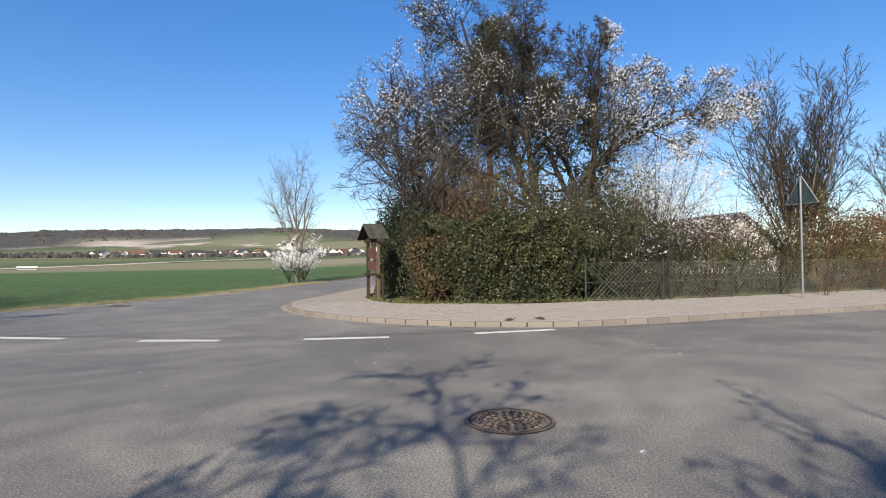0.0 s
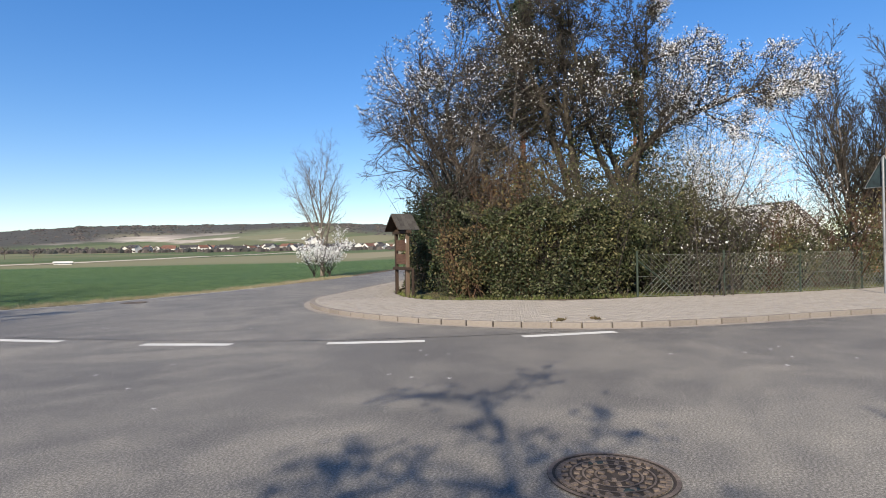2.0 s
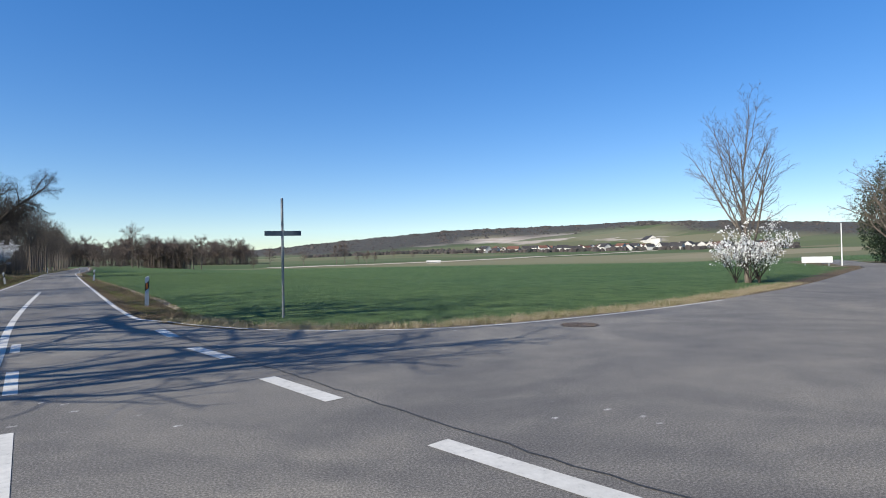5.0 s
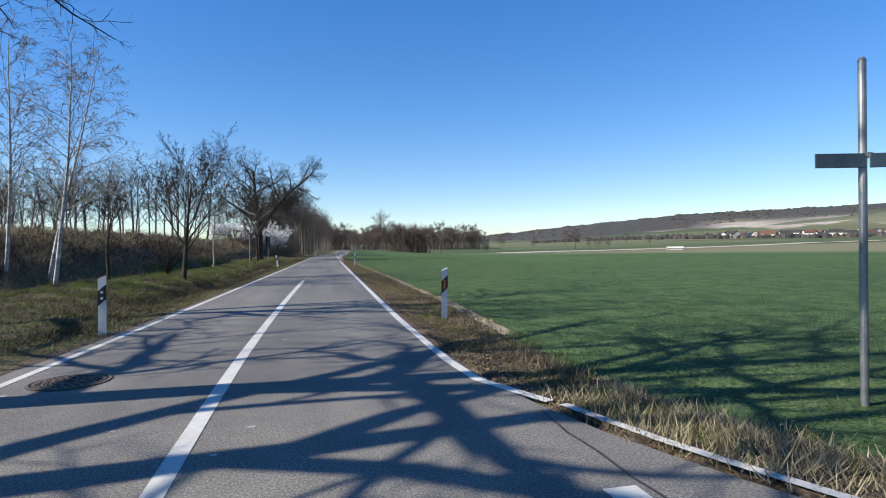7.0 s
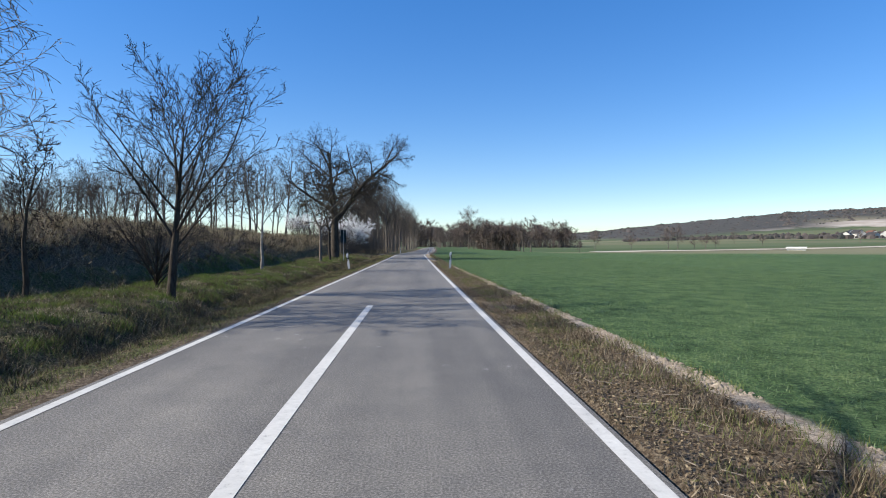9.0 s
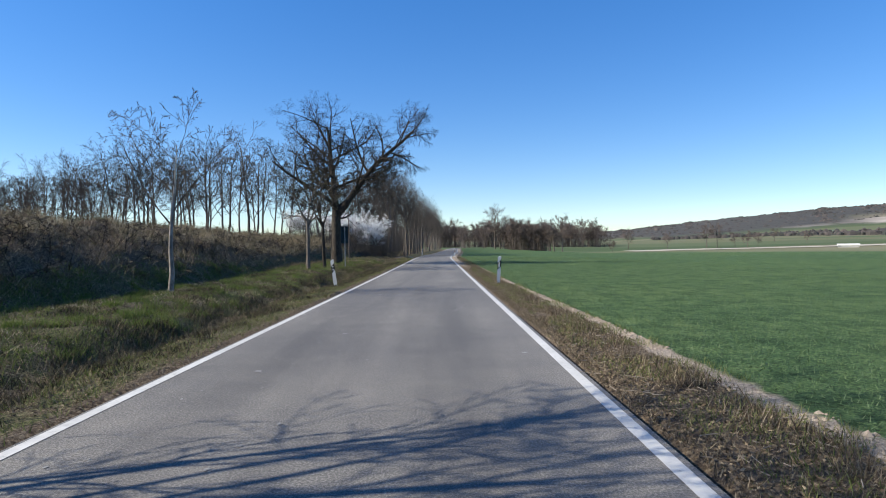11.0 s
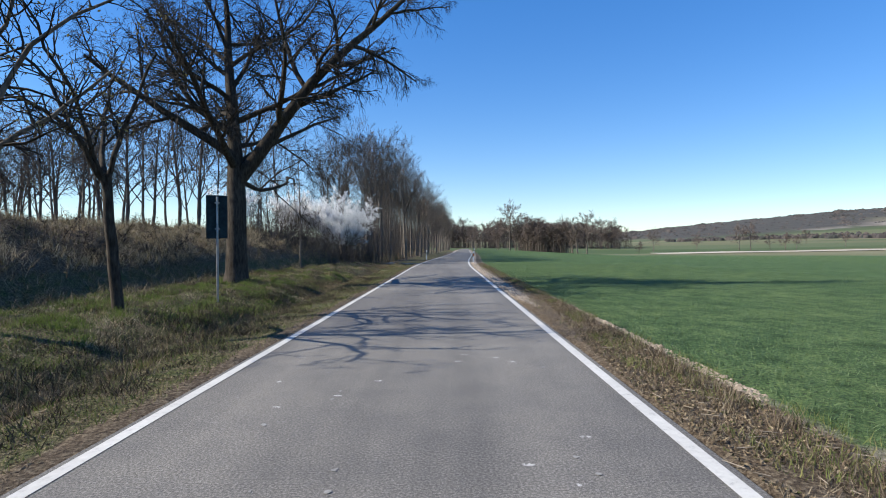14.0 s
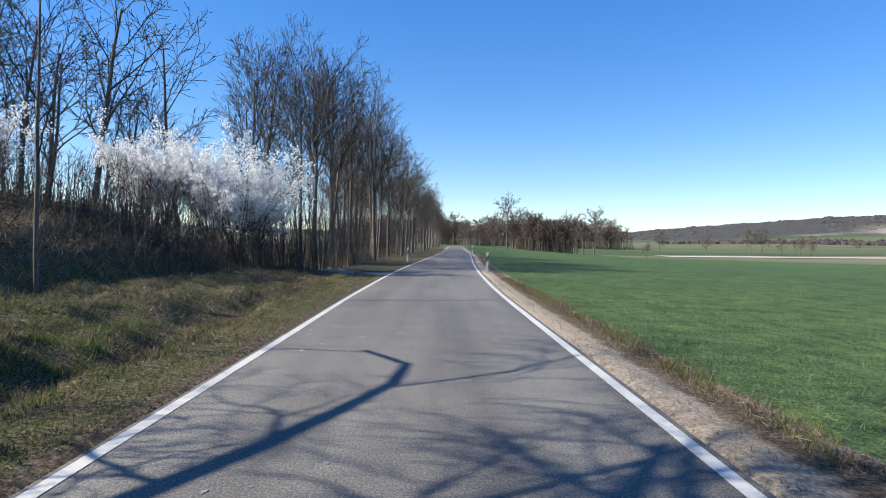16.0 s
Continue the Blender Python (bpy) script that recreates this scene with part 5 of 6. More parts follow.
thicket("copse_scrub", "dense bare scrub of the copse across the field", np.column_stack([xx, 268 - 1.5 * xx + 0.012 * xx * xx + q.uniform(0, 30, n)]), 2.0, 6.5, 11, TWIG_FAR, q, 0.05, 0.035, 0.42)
n = 900
xx = q.uniform(-60, 110, n)
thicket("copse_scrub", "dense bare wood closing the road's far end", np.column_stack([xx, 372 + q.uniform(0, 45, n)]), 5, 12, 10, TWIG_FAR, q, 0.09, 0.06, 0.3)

# ---------------------------------------------------------------- hedge and garden corner
def leafy(name, m, label, category, centres, size, mat, rng, stems=None, stem_mat=None, group=""):
    t = thing(name, m, label, category, group)
    v, f = flakes(centres, rng.uniform(0.6, 1.3, len(centres)) * size, rng)
    link("leaves", mesh("leaves", v, f), mat, t)
    if stems is not None:
        v, f = tubes(stems, 3)
        link("branch_frame", mesh("branch_frame", v, f), stem_mat, t)
    return t


def lumpy(p, scale, amount):
    return np.array([noise.noise(Vector(q) * scale) for q in p]) * amount


def hedge_points(line, depth, height, n, rng, top_wave=0.25):
    """Points near the faces of a clipped but uneven hedge that stands behind a line."""
    line = np.asarray(line)
    d = np.gradient(line, axis=0)
    d /= np.linalg.norm(d, axis=1)[:, None]
    out = np.stack([-d[:, 1], d[:, 0]], 1)       # into the garden
    i = rng.integers(0, len(line), n)
    u = np.abs(rng.normal(0, 0.16, n))
    w = rng.uniform(0, 1, n)
    top = rng.uniform(0, 1, n) < 0.28
    back = rng.uniform(0, 1, n) < 0.12
    inset = np.where(top, rng.uniform(0, depth, n), u)
    inset = np.where(back & ~top, depth - u * 0.6, inset)
    xy = line[i] + out[i] * inset[:, None] + d[i] * rng.uniform(-0.3, 0.3, n)[:, None]
    z = np.where(top, height - np.abs(rng.normal(0, 0.12, n)), w * height)
    p = np.column_stack([xy, z])
    bulge = lumpy(p, 1.1, 0.34) + lumpy(p, 3.2, 0.14)
    p[:, :2] -= out[i] * bulge[:, None]
    p[:, 2] += lumpy(np.column_stack([xy, np.zeros(n)]), 0.8, top_wave) * (z / height) ** 2
    return p


r = rg(200)
hl = curve_through([(28, -9.3), (19, -11.6), (15.9, -12.7), (14.4, -13.8), (13.2, -15.1), (11.95, -16.3), (11.75, -17.8), (12.4, -19.6), (13.5, -21.4)], 0.1)
pts = hedge_points(hl, 1.1, 2.35, 96000, r, 1.3)
pts = pts[(pts[:, 2] > 0.04)]
# gaps where the twigs show
holes = np.array([noise.noise(Vector(p) * 1.5) + 0.5 * noise.noise(Vector(p) * 3.7) for p in pts])
pts = pts[holes > -0.30 + 0.25 * r.uniform(-1, 1, len(pts))]
# the corner itself is thin and twiggy
pts = pts[(r.uniform(0, 1, len(pts)) > 0.72 * smoothstep(-16.4, -15.4, pts[:, 1]) * (1 - smoothstep(15.0, 17.0, pts[:, 0])))]
st = []
for k in range(0, len(hl), 2):
    dd = hl[min(k + 1, len(hl) - 1)] - hl[max(k - 1, 0)]
    dd = dd / np.hypot(*dd)
    b0 = np.array([hl[k][0] - dd[1] * 0.55 + r.uniform(-0.15, 0.15), hl[k][1] + dd[0] * 0.55 + r.uniform(-0.15, 0.15), 0.0])
    q = b0
    for s_ in range(5):
        nq = q + np.array([r.normal(0, 0.10), r.normal(0, 0.10), 0.44])
        st.append((*q, *nq, 0.022 - 0.003 * s_, 0.019 - 0.003 * s_))
        for b_ in range(4):
            st.append((*nq, *(nq + np.array([r.normal(0, 0.3), r.normal(0, 0.3), r.normal(0.1, 0.12)])), 0.007, 0.003))
        q = nq
leafy("hedge", pose(0, 0, 0.08), "tall clipped evergreen hedge round the garden corner", "hedge", pts, 0.043, LEAF_HEDGE, r, st, TWIG)


def shrub(x, y, h, w, n, size, mat, label, seed, stem_mat=None, group="shrubs behind the fence", stems=26, dense=1.0):
    q = rg(seed)
    u = q.normal(size=(n, 3))
    u /= np.linalg.norm(u, axis=1)[:, None]
    rad = q.uniform(0.25, 1.0, n) ** (0.5 * dense)
    c = u * rad[:, None] * np.array([w / 2, w / 2, h / 2]) + np.array([0, 0, h * 0.5])
    c *= (1 + lumpy(c + seed, 1.2, 0.5))[:, None]
    c = c[c[:, 2] > 0.05]
    s2 = []
    for k in range(stems):
        p = np.array([q.normal(0, 0.18), q.normal(0, 0.18), 0])
        dd = np.array([q.normal(0, w * 0.08), q.normal(0, w * 0.08), h * 0.24])
        for s_ in range(4):
            np_ = p + dd * q.uniform(0.7, 1.1) + q.normal(0, 0.07, 3)
            s2.append((*p, *np_, 0.02 - 0.004 * s_, 0.016 - 0.004 * s_))
            for b_ in range(4):
                s2.append((*np_, *(np_ + q.normal(0, 0.3, 3) + [0, 0, 0.2]), 0.006, 0.002))
            p = np_
    return leafy("shrub", at(x, y, 0), label, "shrub", c, size, mat, q, s2, stem_mat or TWIG, group)


shrub(15.2, -17.0, 4.4, 2.8, 3000, 0.05, LEAF_BROWN, "brown-leaved shrub over the hedge", 311, TWIG_RED)
shrub(15.4, -18.8, 4.3, 3.2, 6500, 0.045, LEAF_OLIVE, "tall green shrub under the garden trees", 312)
shrub(16.4, -21.4, 4.3, 3.2, 7000, 0.045, LEAF_OLIVE, "tall ivy-clad shrub under the garden trees", 313)
shrub(18.6, -21.0, 4.8, 3.4, 3000, 0.06, BUD, "tall budding shrub under the garden trees", 314)
shrub(12.15, -16.7, 2.3, 1.5, 2600, 0.042, LEAF_BROWN, "brown twiggy shrub at the hedge end", 319, TWIG_RED, stems=10)
shrub(13.1, -18.6, 3.3, 2.0, 4200, 0.042, LEAF_OLIVE, "pale green shrub grown through the hedge", 320)
shrub(13.6, -20.2, 3.0, 2.0, 4200, 0.042, LEAF_OLIVE, "pale green shrub grown through the hedge", 321)
# next three added: their needle-dark colour stands for the hedge's shaded street side
shrub(14.3, -15.1, 3.4, 2.3, 7000, 0.045, NEEDLE, "dark evergreen shrub added to stand for shade at the hedge corner", 323)
shrub(16.3, -14.4, 4.2, 2.6, 7000, 0.05, NEEDLE, "dark evergreen shrub added to stand for shade on the street hedge", 324)
shrub(18.0, -13.9, 4.6, 2.8, 6000, 0.05, NEEDLE, "dark evergreen shrub over the street hedge", 316)
shrub(21.2, -13.2, 4.4, 3.0, 6000, 0.05, LEAF_HEDGE, "dark evergreen shrub over the street hedge", 317)
shrub(25.2, -12.2, 4.6, 3.4, 5000, 0.06, LEAF_HEDGE, "dark evergreen shrub over the street hedge", 318)
shrub(17.2, -15.6, 4.2, 3.2, 2600, 0.05, LEAF_BROWN, "brown-leaved shrub behind the hedge corner", 315, TWIG_RED)
shrub(14.7, -21.0, 2.9, 2.6, 7000, 0.042, LEAF_HEDGE, "dark evergreen shrub beside the hedge", 301)
shrub(15.4, -22.4, 2.6, 2.6, 7000, 0.042, LEAF_OLIVE, "loose green shrub with pale leaf tips behind the fence", 302)
shrub(16.4, -24.2, 2.4, 2.6, 5600, 0.042, LEAF_OLIVE, "thin budding shrub behind the fence", 303, TWIG_RED)
shrub(18.0, -26.2, 2.3, 2.8, 4600, 0.042, LEAF_OLIVE, "thin budding shrub behind the fence", 304, TWIG_RED)
shrub(13.5, -17.8, 3.7, 3.0, 2600, 0.05, LEAF_BROWN, "brown-leaved shrub over the hedge", 305, TWIG_RED)
shrub(14.6, -19.4, 3.6, 2.6, 5500, 0.045, LEAF_OLIVE, "green shrub over the hedge", 306)
shrub(20.2, -28.6, 2.9, 2.8, 3500, 0.05, BUD, "thin reddish shrub behind the fence", 307, TWIG_RED, stems=40)
shrub(22.0, -30.4, 3.1, 3.2, 6000, 0.05, LEAF_RUST, "rusty brown shrub behind the fence", 308, TWIG_RED, stems=40)
shrub(24.0, -33.0, 3.2, 3.6, 6000, 0.05, LEAF_RUST, "rusty brown shrub behind the fence", 309, TWIG_RED, stems=40)
shrub(26.5, -36.0, 3.2, 3.8, 6000, 0.05, LEAF_RUST, "rusty brown shrub behind the fence", 310, TWIG_RED, stems=40)


def garden_tree(seed, h, r0, n=8, spread=50, lean=(0, 0, 1), tw=6, start=0.25):
    return grow(rg(seed), h, r0, [order(1, 1, 0, 0, 7, 0.07, 0.03, 0.35, 1), order(n, 0.70, spread, start, 7, 0.13, 0.05, 0.28, 0.65, 0.3), order(8, 0.46, 46, 0.2, 5, 0.16, 0.03, 0.35, 0.55), order(tw, 0.46, 44, 0.1, 3, 0.18, 0.01, 0.45, 0.6), order(9, 0.6, 42, 0.1, 2, 0.2, 0.0, 0.5, 0.7)], lean)


def steep_tree(seed, h, r0):
    """Many steep stems fanning from one foot."""
    return grow(rg(seed), 0.5, r0, [order(1, 1, 0, 0, 2, 0.02, 0.03, 0.9, 1), order(13, h * 2.0, 17, 0.1, 9, 0.05, 0.035, 0.2, 0.36, 0.25), order(11, 0.32, 30, 0.2, 5, 0.07, 0.08, 0.35, 0.5), order(8, 0.42, 32, 0.1, 3, 0.10, 0.06, 0.45, 0.65), order(6, 0.55, 32, 0.1, 2, 0.12, 0.04, 0.5, 0.75)])


# blossoming plum trees and twiggy hornbeam in the garden
def toward(across, up, deep=0.0):
    """A way in the garden: along the fence, up, and in from the pavement."""
    return (0.362 * across + 0.932 * deep, -0.932 * across + 0.362 * deep, up)


def limbed(seed, bole_h, bole_r, limbs, tw=8):
    """A short bole and a few long crooked limbs, each (start height, way, length, radius)."""
    q_ = rg(seed)
    out = [np.array([(0, 0, 0, -0.1, 0.02, 0, bole_h * 0.5, bole_r * 1.2, bole_r), (0, 0.02, 0, bole_h * 0.5, 0, 0.02, bole_h, bole_r, bole_r * 0.85)])]
    for z0, way, ln, r_ in limbs:
        g = grow(q_, ln, r_, [order(1, 1, 0, 0, 9, 0.10, 0.02, 0.25, 1), order(10, 0.40, 46, 0.22, 6, 0.14, 0.05, 0.3, 0.5, 0.35), order(10, 0.46, 46, 0.15, 4, 0.18, 0.03, 0.35, 0.55), order(tw, 0.52, 44, 0.1, 3, 0.2, 0.0, 0.45, 0.65), order(7, 0.6, 42, 0.1, 2, 0.2, 0.0, 0.5, 0.7)], way)
        g[:, [3, 6]] += z0
        out.append(g)
    return np.concatenate(out)


plum = limbed(401, 3.0, 0.2, [(2.8, toward(0.32, 1.0), 6.0, 0.12), (4.0, toward(0.78, 0.80), 6.2, 0.11), (2.4, toward(-0.06, 1.0, 0.25), 7.4, 0.13), (2.6, toward(-0.35, 1.0, -0.1), 6.6, 0.11)])
plant("plum_tree", at(17.4, -20.2, 0), "tall spreading plum tree with white blossom on its outer twigs", "tree", plum, BARK, TWIG, "garden trees", 3, 10500, 0.032, BLOSSOM, rg(1), 4, 0.07, 4.4, 0.25, buds=9000, where=lambda p: p[:, 0] * 0.362 - p[:, 1] * 0.932 > 0.9, least=0.0075)
plum = limbed(402, 2.6, 0.18, [(2.3, toward(-0.52, 1.0), 7.8, 0.14), (2.5, toward(-0.12, 1.0, -0.2), 7.8, 0.12), (2.4, toward(0.3, 1.0, 0.2), 6.4, 0.1), (2.8, toward(-0.95, 0.75, 0.1), 5.2, 0.08)])
plant("plum_tree", at(16.4, -19.0, 0), "tall crooked plum tree with olive buds and a little blossom", "tree", plum, BARK, TWIG, "garden trees", 3, 4500, 0.032, BLOSSOM, rg(2), 4, 0.07, 5.0, 0.6, buds=16000, least=0.0075)
plant("hornbeam", at(14.9, -15.8, 0), "dense bare hornbeam over the hedge corner", "tree", garden_tree(403, 6.2, 0.14, 18, 42, (0, 0, 1), 8, 0.2), BARK_GREY, TWIG, "garden trees", 2, 4500, 0.03, BLOSSOM, rg(3), 4, 0.05, 5.4, 0.3, least=0.007)
plant("plum_bush", at(18.4, -22.7, 0), "wide bush white with blossom behind the fence", "tree", thorn(404, 5.7, 22, 19), TWIG_GREY, TWIG_GREY, "garden trees", 1, 12000, 0.032, BLOSSOM, rg(4), 2, 0.10, 1.9)
plant("plum_bush", at(20.6, -25.4, 90), "low bush with white blossom behind the fence", "tree", thorn(405, 3.4, 15), TWIG_GREY, TWIG_GREY, "garden trees", 1, 1300, 0.032, BLOSSOM, rg(5), 2, 0.08, 1.6)
plant("bare_tree", at(24.4, -28.2, 0), "tall bare tree with steep twiggy branches", "tree", steep_tree(406, 7.6, 0.17), BARK_GREY, TWIG, "garden trees", 2, 3000, 0.03, BUD, rg(6), 4, least=0.008)
plant("bare_tree", at(26.5, -33.6, 0), "tall bare tree with steep twiggy branches", "tree", steep_tree(407, 6.8, 0.16), BARK_GREY, TWIG, "garden trees", 2, least=0.008)
plant("bare_tree", at(27.5, -38.0, 50), "tall bare tree with steep twiggy branches", "tree", steep_tree(408, 6.8, 0.16), BARK_GREY, TWIG, "garden trees", 2, least=0.008)


def conifer(x, y, h, w, seed, label, bare=0.42, r0=0.15):
    q = rg(seed)
    t = thing("conifer", at(x, y), label, "tree", "garden trees")
    v, f = tubes([(0, 0, 0, 0.1, 0, h * 0.5, r0, r0 * 0.7), (0.1, 0, h * 0.5, 0, 0, h, r0 * 0.7, 0.02)], 8)
    link("trunk", mesh("trunk", v, f, True), BARK_PINE, t, "reddish trunk")
    s2, c = [], []
    for k in range(int(h * 13)):
        z = h * q.uniform(bare, 1.0)
        ln = w / 2 * (1.08 - z / h) ** 0.7 * q.uniform(0.6, 1.1) * 1.3
        a = q.uniform(0, 6.28)
        e = np.array([math.cos(a) * ln, math.sin(a) * ln, z - 0.15 * ln])
        s2.append((0, 0, z, *e, 0.02, 0.005))
        uu = q.uniform(0.25, 1.0, (26, 1))
        c.append(np.array([0, 0, z]) * (1 - uu) + e * uu + q.normal(0, 0.13, (26, 3)))
    v, f = tubes(s2, 3)
    link("branches", mesh("branches", v, f), TWIG, t)
    c = np.concatenate(c)
    v, f = flakes(c, q.uniform(0.06, 0.13, len(c)), q)
    link("needles", mesh("needles", v, f), NEEDLE, t)
    return t


conifer(22.3, -15.4, 12.5, 5.0, 411, "tall pine with a bare reddish trunk among the garden trees", 0.56, 0.17)
conifer(-17.7, -26.9, 13.0, 5.4, 414, "dark spruce across the junction")
conifer(24.0, -20.0, 9.0, 4.0, 412, "dark spruce behind the plum trees", 0.3)
conifer(30.0, -30.0, 5.2, 2.6, 413, "small dark spruce near the house")

for k, (x, y, h) in enumerate(((14.7, -20.2, 3.4), (14.9, -21.9, 3.0), (15.9, -23.4, 3.0), (17.6, -25.2, 2.8))):
    plant("blackthorn", at(x, y, 80 * k), "loose blackthorn with scattered white blossom behind the fence", "bush", thorn(470 + k, h, 13, 30), TWIG, TWIG, "white blossoming bushes", 1, 600, 0.032, BLOSSOM, rg(480 + k), 2, 0.08, 1.2)

# fine scrub between the garden trees
q = rg(460)
n = 140
spots_ = np.column_stack([q.uniform(13.4, 19.5, n), q.uniform(-23.5, -14.6, n)])
thicket("garden_scrub", "dense bare scrub and suckers between the garden trees", spots_, 1.8, 4.0, 14, TWIG, q, 0.022, 0.008, 0.26)
n = 55
thicket("garden_scrub", "dense bare hornbeam twigs over the hedge corner", np.column_stack([np.clip(q.normal(15.2, 0.7, n), 14.2, 18), np.clip(q.normal(-16.0, 0.7, n), -18, -14.8)]), 4.5, 7.6, 26, TWIG_GREY, q, 0.026, 0.008, 0.32)
n = 150
thicket("garden_scrub", "bare reddish scrub behind the fence", np.column_stack([q.uniform(16.5, 27.5, n), q.uniform(-36, -24, n)])[:], 1.2, 3.0, 14, TWIG_RED, q, 0.018, 0.007, 0.25)
# the bush at the field's corner
plant("field_bush", at(27.4, -0.9, 0), "tall bare many-branched bush at the field's edge", "bush", grow(rg(421), 6.2, 0.11, [order(1, 1, 0, 0, 7, 0.05, 0.03, 0.2, 1), order(15, 0.72, 34, 0.12, 7, 0.07, 0.06, 0.25, 0.55, 0.3), order(10, 0.34, 36, 0.25, 5, 0.12, 0.05, 0.35, 0.5), order(5, 0.46, 38, 0.1, 3, 0.15, 0.03, 0.45, 0.6), order(3, 0.6, 36, 0.1, 2, 0.16, 0.02, 0.5, 0.7)]), BARK_GREY, TWIG_GREY, "", 2)
for k, (dx, dy, h, n) in enumerate(((-0.2, 0.4, 2.0, 900), (0.3, -0.4, 2.6, 1700), (0.1, -0.1, 1.9, 800))):
    plant("blackthorn", at(27.2 + dx, -1.0 + dy, 100 * k), "low blackthorn white with blossom round the bush's foot", "bush", thorn(430 + k, h, 9, 32), TWIG, TWIG, "white blossoming bushes", 1, n, 0.05, BLOSSOM, rg(440 + k), 3, 0.06, 0.9)

# ---------------------------------------------------------------- houses
def house(x, y, w, d, h, turn, roof_mat, label, group="village houses", rise=0.75, windows=True):
    z = land1(x, y)
    t = thing("house", pose(x, y, z, 0, 0, turn), label, "house", group)
    bm = bmesh.new()
    box(bm, (-w / 2, -d / 2, -1.0), (w / 2, d / 2, h))
    top = d / 2 * rise
    for s in (-1, 1):
        a = bm.verts.new((s * w / 2, -d / 2, h))
        b = bm.verts.new((s * w / 2, d / 2, h))
        c = bm.verts.new((s * w / 2, 0, h + top))
        bm.faces.new((a, b, c))
    part("wall", bm, RENDER, t)
    bm = bmesh.new()
    th, o = 0.25, 0.5
    prof = [(-d / 2 - o, h - o * rise), (0, h + top), (d / 2 + o, h - o * rise)]
    lo = [[bm.verts.new((s * (w / 2 + 0.4), p, q)) for p, q in prof] for s in (-1, 1)]
    hi = [[bm.verts.new((s * (w / 2 + 0.4), p, q + th)) for p, q in prof] for s in (-1, 1)]
    for i in range(2):
        bm.faces.new((hi[0][i], hi[1][i], hi[1][i + 1], hi[0][i + 1]))
        bm.faces.new((lo[0][i], lo[0][i + 1], lo[1][i + 1], lo[1][i]))
    for s in range(2):
        bm.faces.new((lo[s][0], lo[s][1], hi[s][1], hi[s][0]))
        bm.faces.new((lo[s][1], lo[s][2], hi[s][2], hi[s][1]))
    for i in (0, 2):
        bm.faces.new((lo[0][i], lo[1][i], hi[1][i], hi[0][i]))
    bmesh.ops.recalc_face_normals(bm, faces=bm.faces)
    part("roof", bm, roof_mat, t)
    if windows:
        for s in (-1, 1):
            for k in range(max(2, int(w / 3))):
                xx = -w / 2 + (k + 0.5) * w / max(2, int(w / 3))
                part("window", boxed((xx - 0.55, s * d / 2 - 0.04, h * 0.3), (xx + 0.55, s * d / 2 + 0.04, h * 0.3 + 1.3)), WINDOW, t)
            part("window", boxed((s * w / 2 - 0.04, -0.6, h * 0.3), (s * w / 2 + 0.04, 0.6, h * 0.3 + 1.3)), WINDOW, t)
    return t


house(43.5, -25.6, 8, 6, 1.7, 35, ROOF_DARK, "low plastered house with a dark tiled roof behind the garden", "")
r = rg(500)
for k in range(120):
    az_ = r.uniform(37, 64) if k > 12 else r.uniform(49, 53)
    d_ = r.uniform(760, 1080)
    x_, y_ = d_ * math.sin(radians(az_)), d_ * math.cos(radians(az_)) - 10
    big = r.uniform(0.8, 1.5)
    house(x_, y_, 11 * big, 8 * big, r.uniform(3.5, 6.0), r.uniform(0, 180), ROOF_RED if r.uniform() < 0.3 else ROOF_DARK, "far village house with pale walls and a pitched roof", windows=False)
house(1010, 730, 60, 22, 6, 50, ROOF_DARK, "long pale farm shed at the village's edge", windows=False)


def tower_block(az_, d_):
    x_, y_ = d_ * math.sin(radians(az_)) + 1, d_ * math.cos(radians(az_)) - 15
    t = thing("tower_block", pose(x_, y_, land1(x_, y_), 0, 0, 30), "white tower block above the village roofs", "building")
    part("wall", boxed((-8, -7, -2), (8, 7, 17)), RENDER, t)
    part("roof", boxed((-8.3, -7.3, 17), (8.3, 7.3, 17.6)), ROOF_DARK, t)
    for fl in range(5):
        for c in range(4):
            part("window", boxed((-6.5 + c * 3.6, -7.06, 1.5 + fl * 3.1), (-4.9 + c * 3.6, -6.98, 3.0 + fl * 3.1)), WINDOW, t)
    return t


tower_block(54.2, 1000)
house(188.5, 278, 8, 3.4, 0.9, -35, RENDER, "low white shed in the fields", "", 0.3, False)

# the pale farm track through the field
trk = curve_through([(88, 280), (120, 285), (180, 292), (300, 318), (430, 350), (560, 392)], 6.0)
zt = land(trk[:, 0], trk[:, 1])
a, b = side(trk, 6.5), side(trk, -6.5)
v = np.concatenate([np.column_stack([a, land(a[:, 0], a[:, 1]) + 0.25]), np.column_stack([b, land(b[:, 0], b[:, 1]) + 0.25])])
i = np.arange(len(trk) - 1)
tagged(link("field_track", mesh("field_track", v, np.stack([i, i + len(trk), i + len(trk) + 1, i + 1], 1)), TRACK), "pale sandy farm track across the fields", "path", kind="structure")


# woods on the far hills: many small crowns with an uneven top line
r = rg(600)
n = 11000
az_ = r.uniform(-12, 74, n)
rr = r.uniform(1300, 2520, n)
x_, y_ = rr * np.sin(np.radians(az_)), rr * np.cos(np.radians(az_)) - 10
z_ = land(x_, y_)
up_ = np.degrees(np.arctan2(z_ - 1.3, rr))
keep = up_ > np.interp(az_, [-30, 9, 16, 24, 30, 34, 40, 44, 49, 52, 55, 58, 63, 75], [0.3, 0.4, 0.45, 0.65, 1.15, 1.45, 2.1, 2.15, 2.2, 2.8, 2.9, 2.1, 1.7, 1.2])
C = np.column_stack([x_, y_, z_ - 5])[keep]
m_ = len(C)
sz = r.uniform(5, 10, m_)
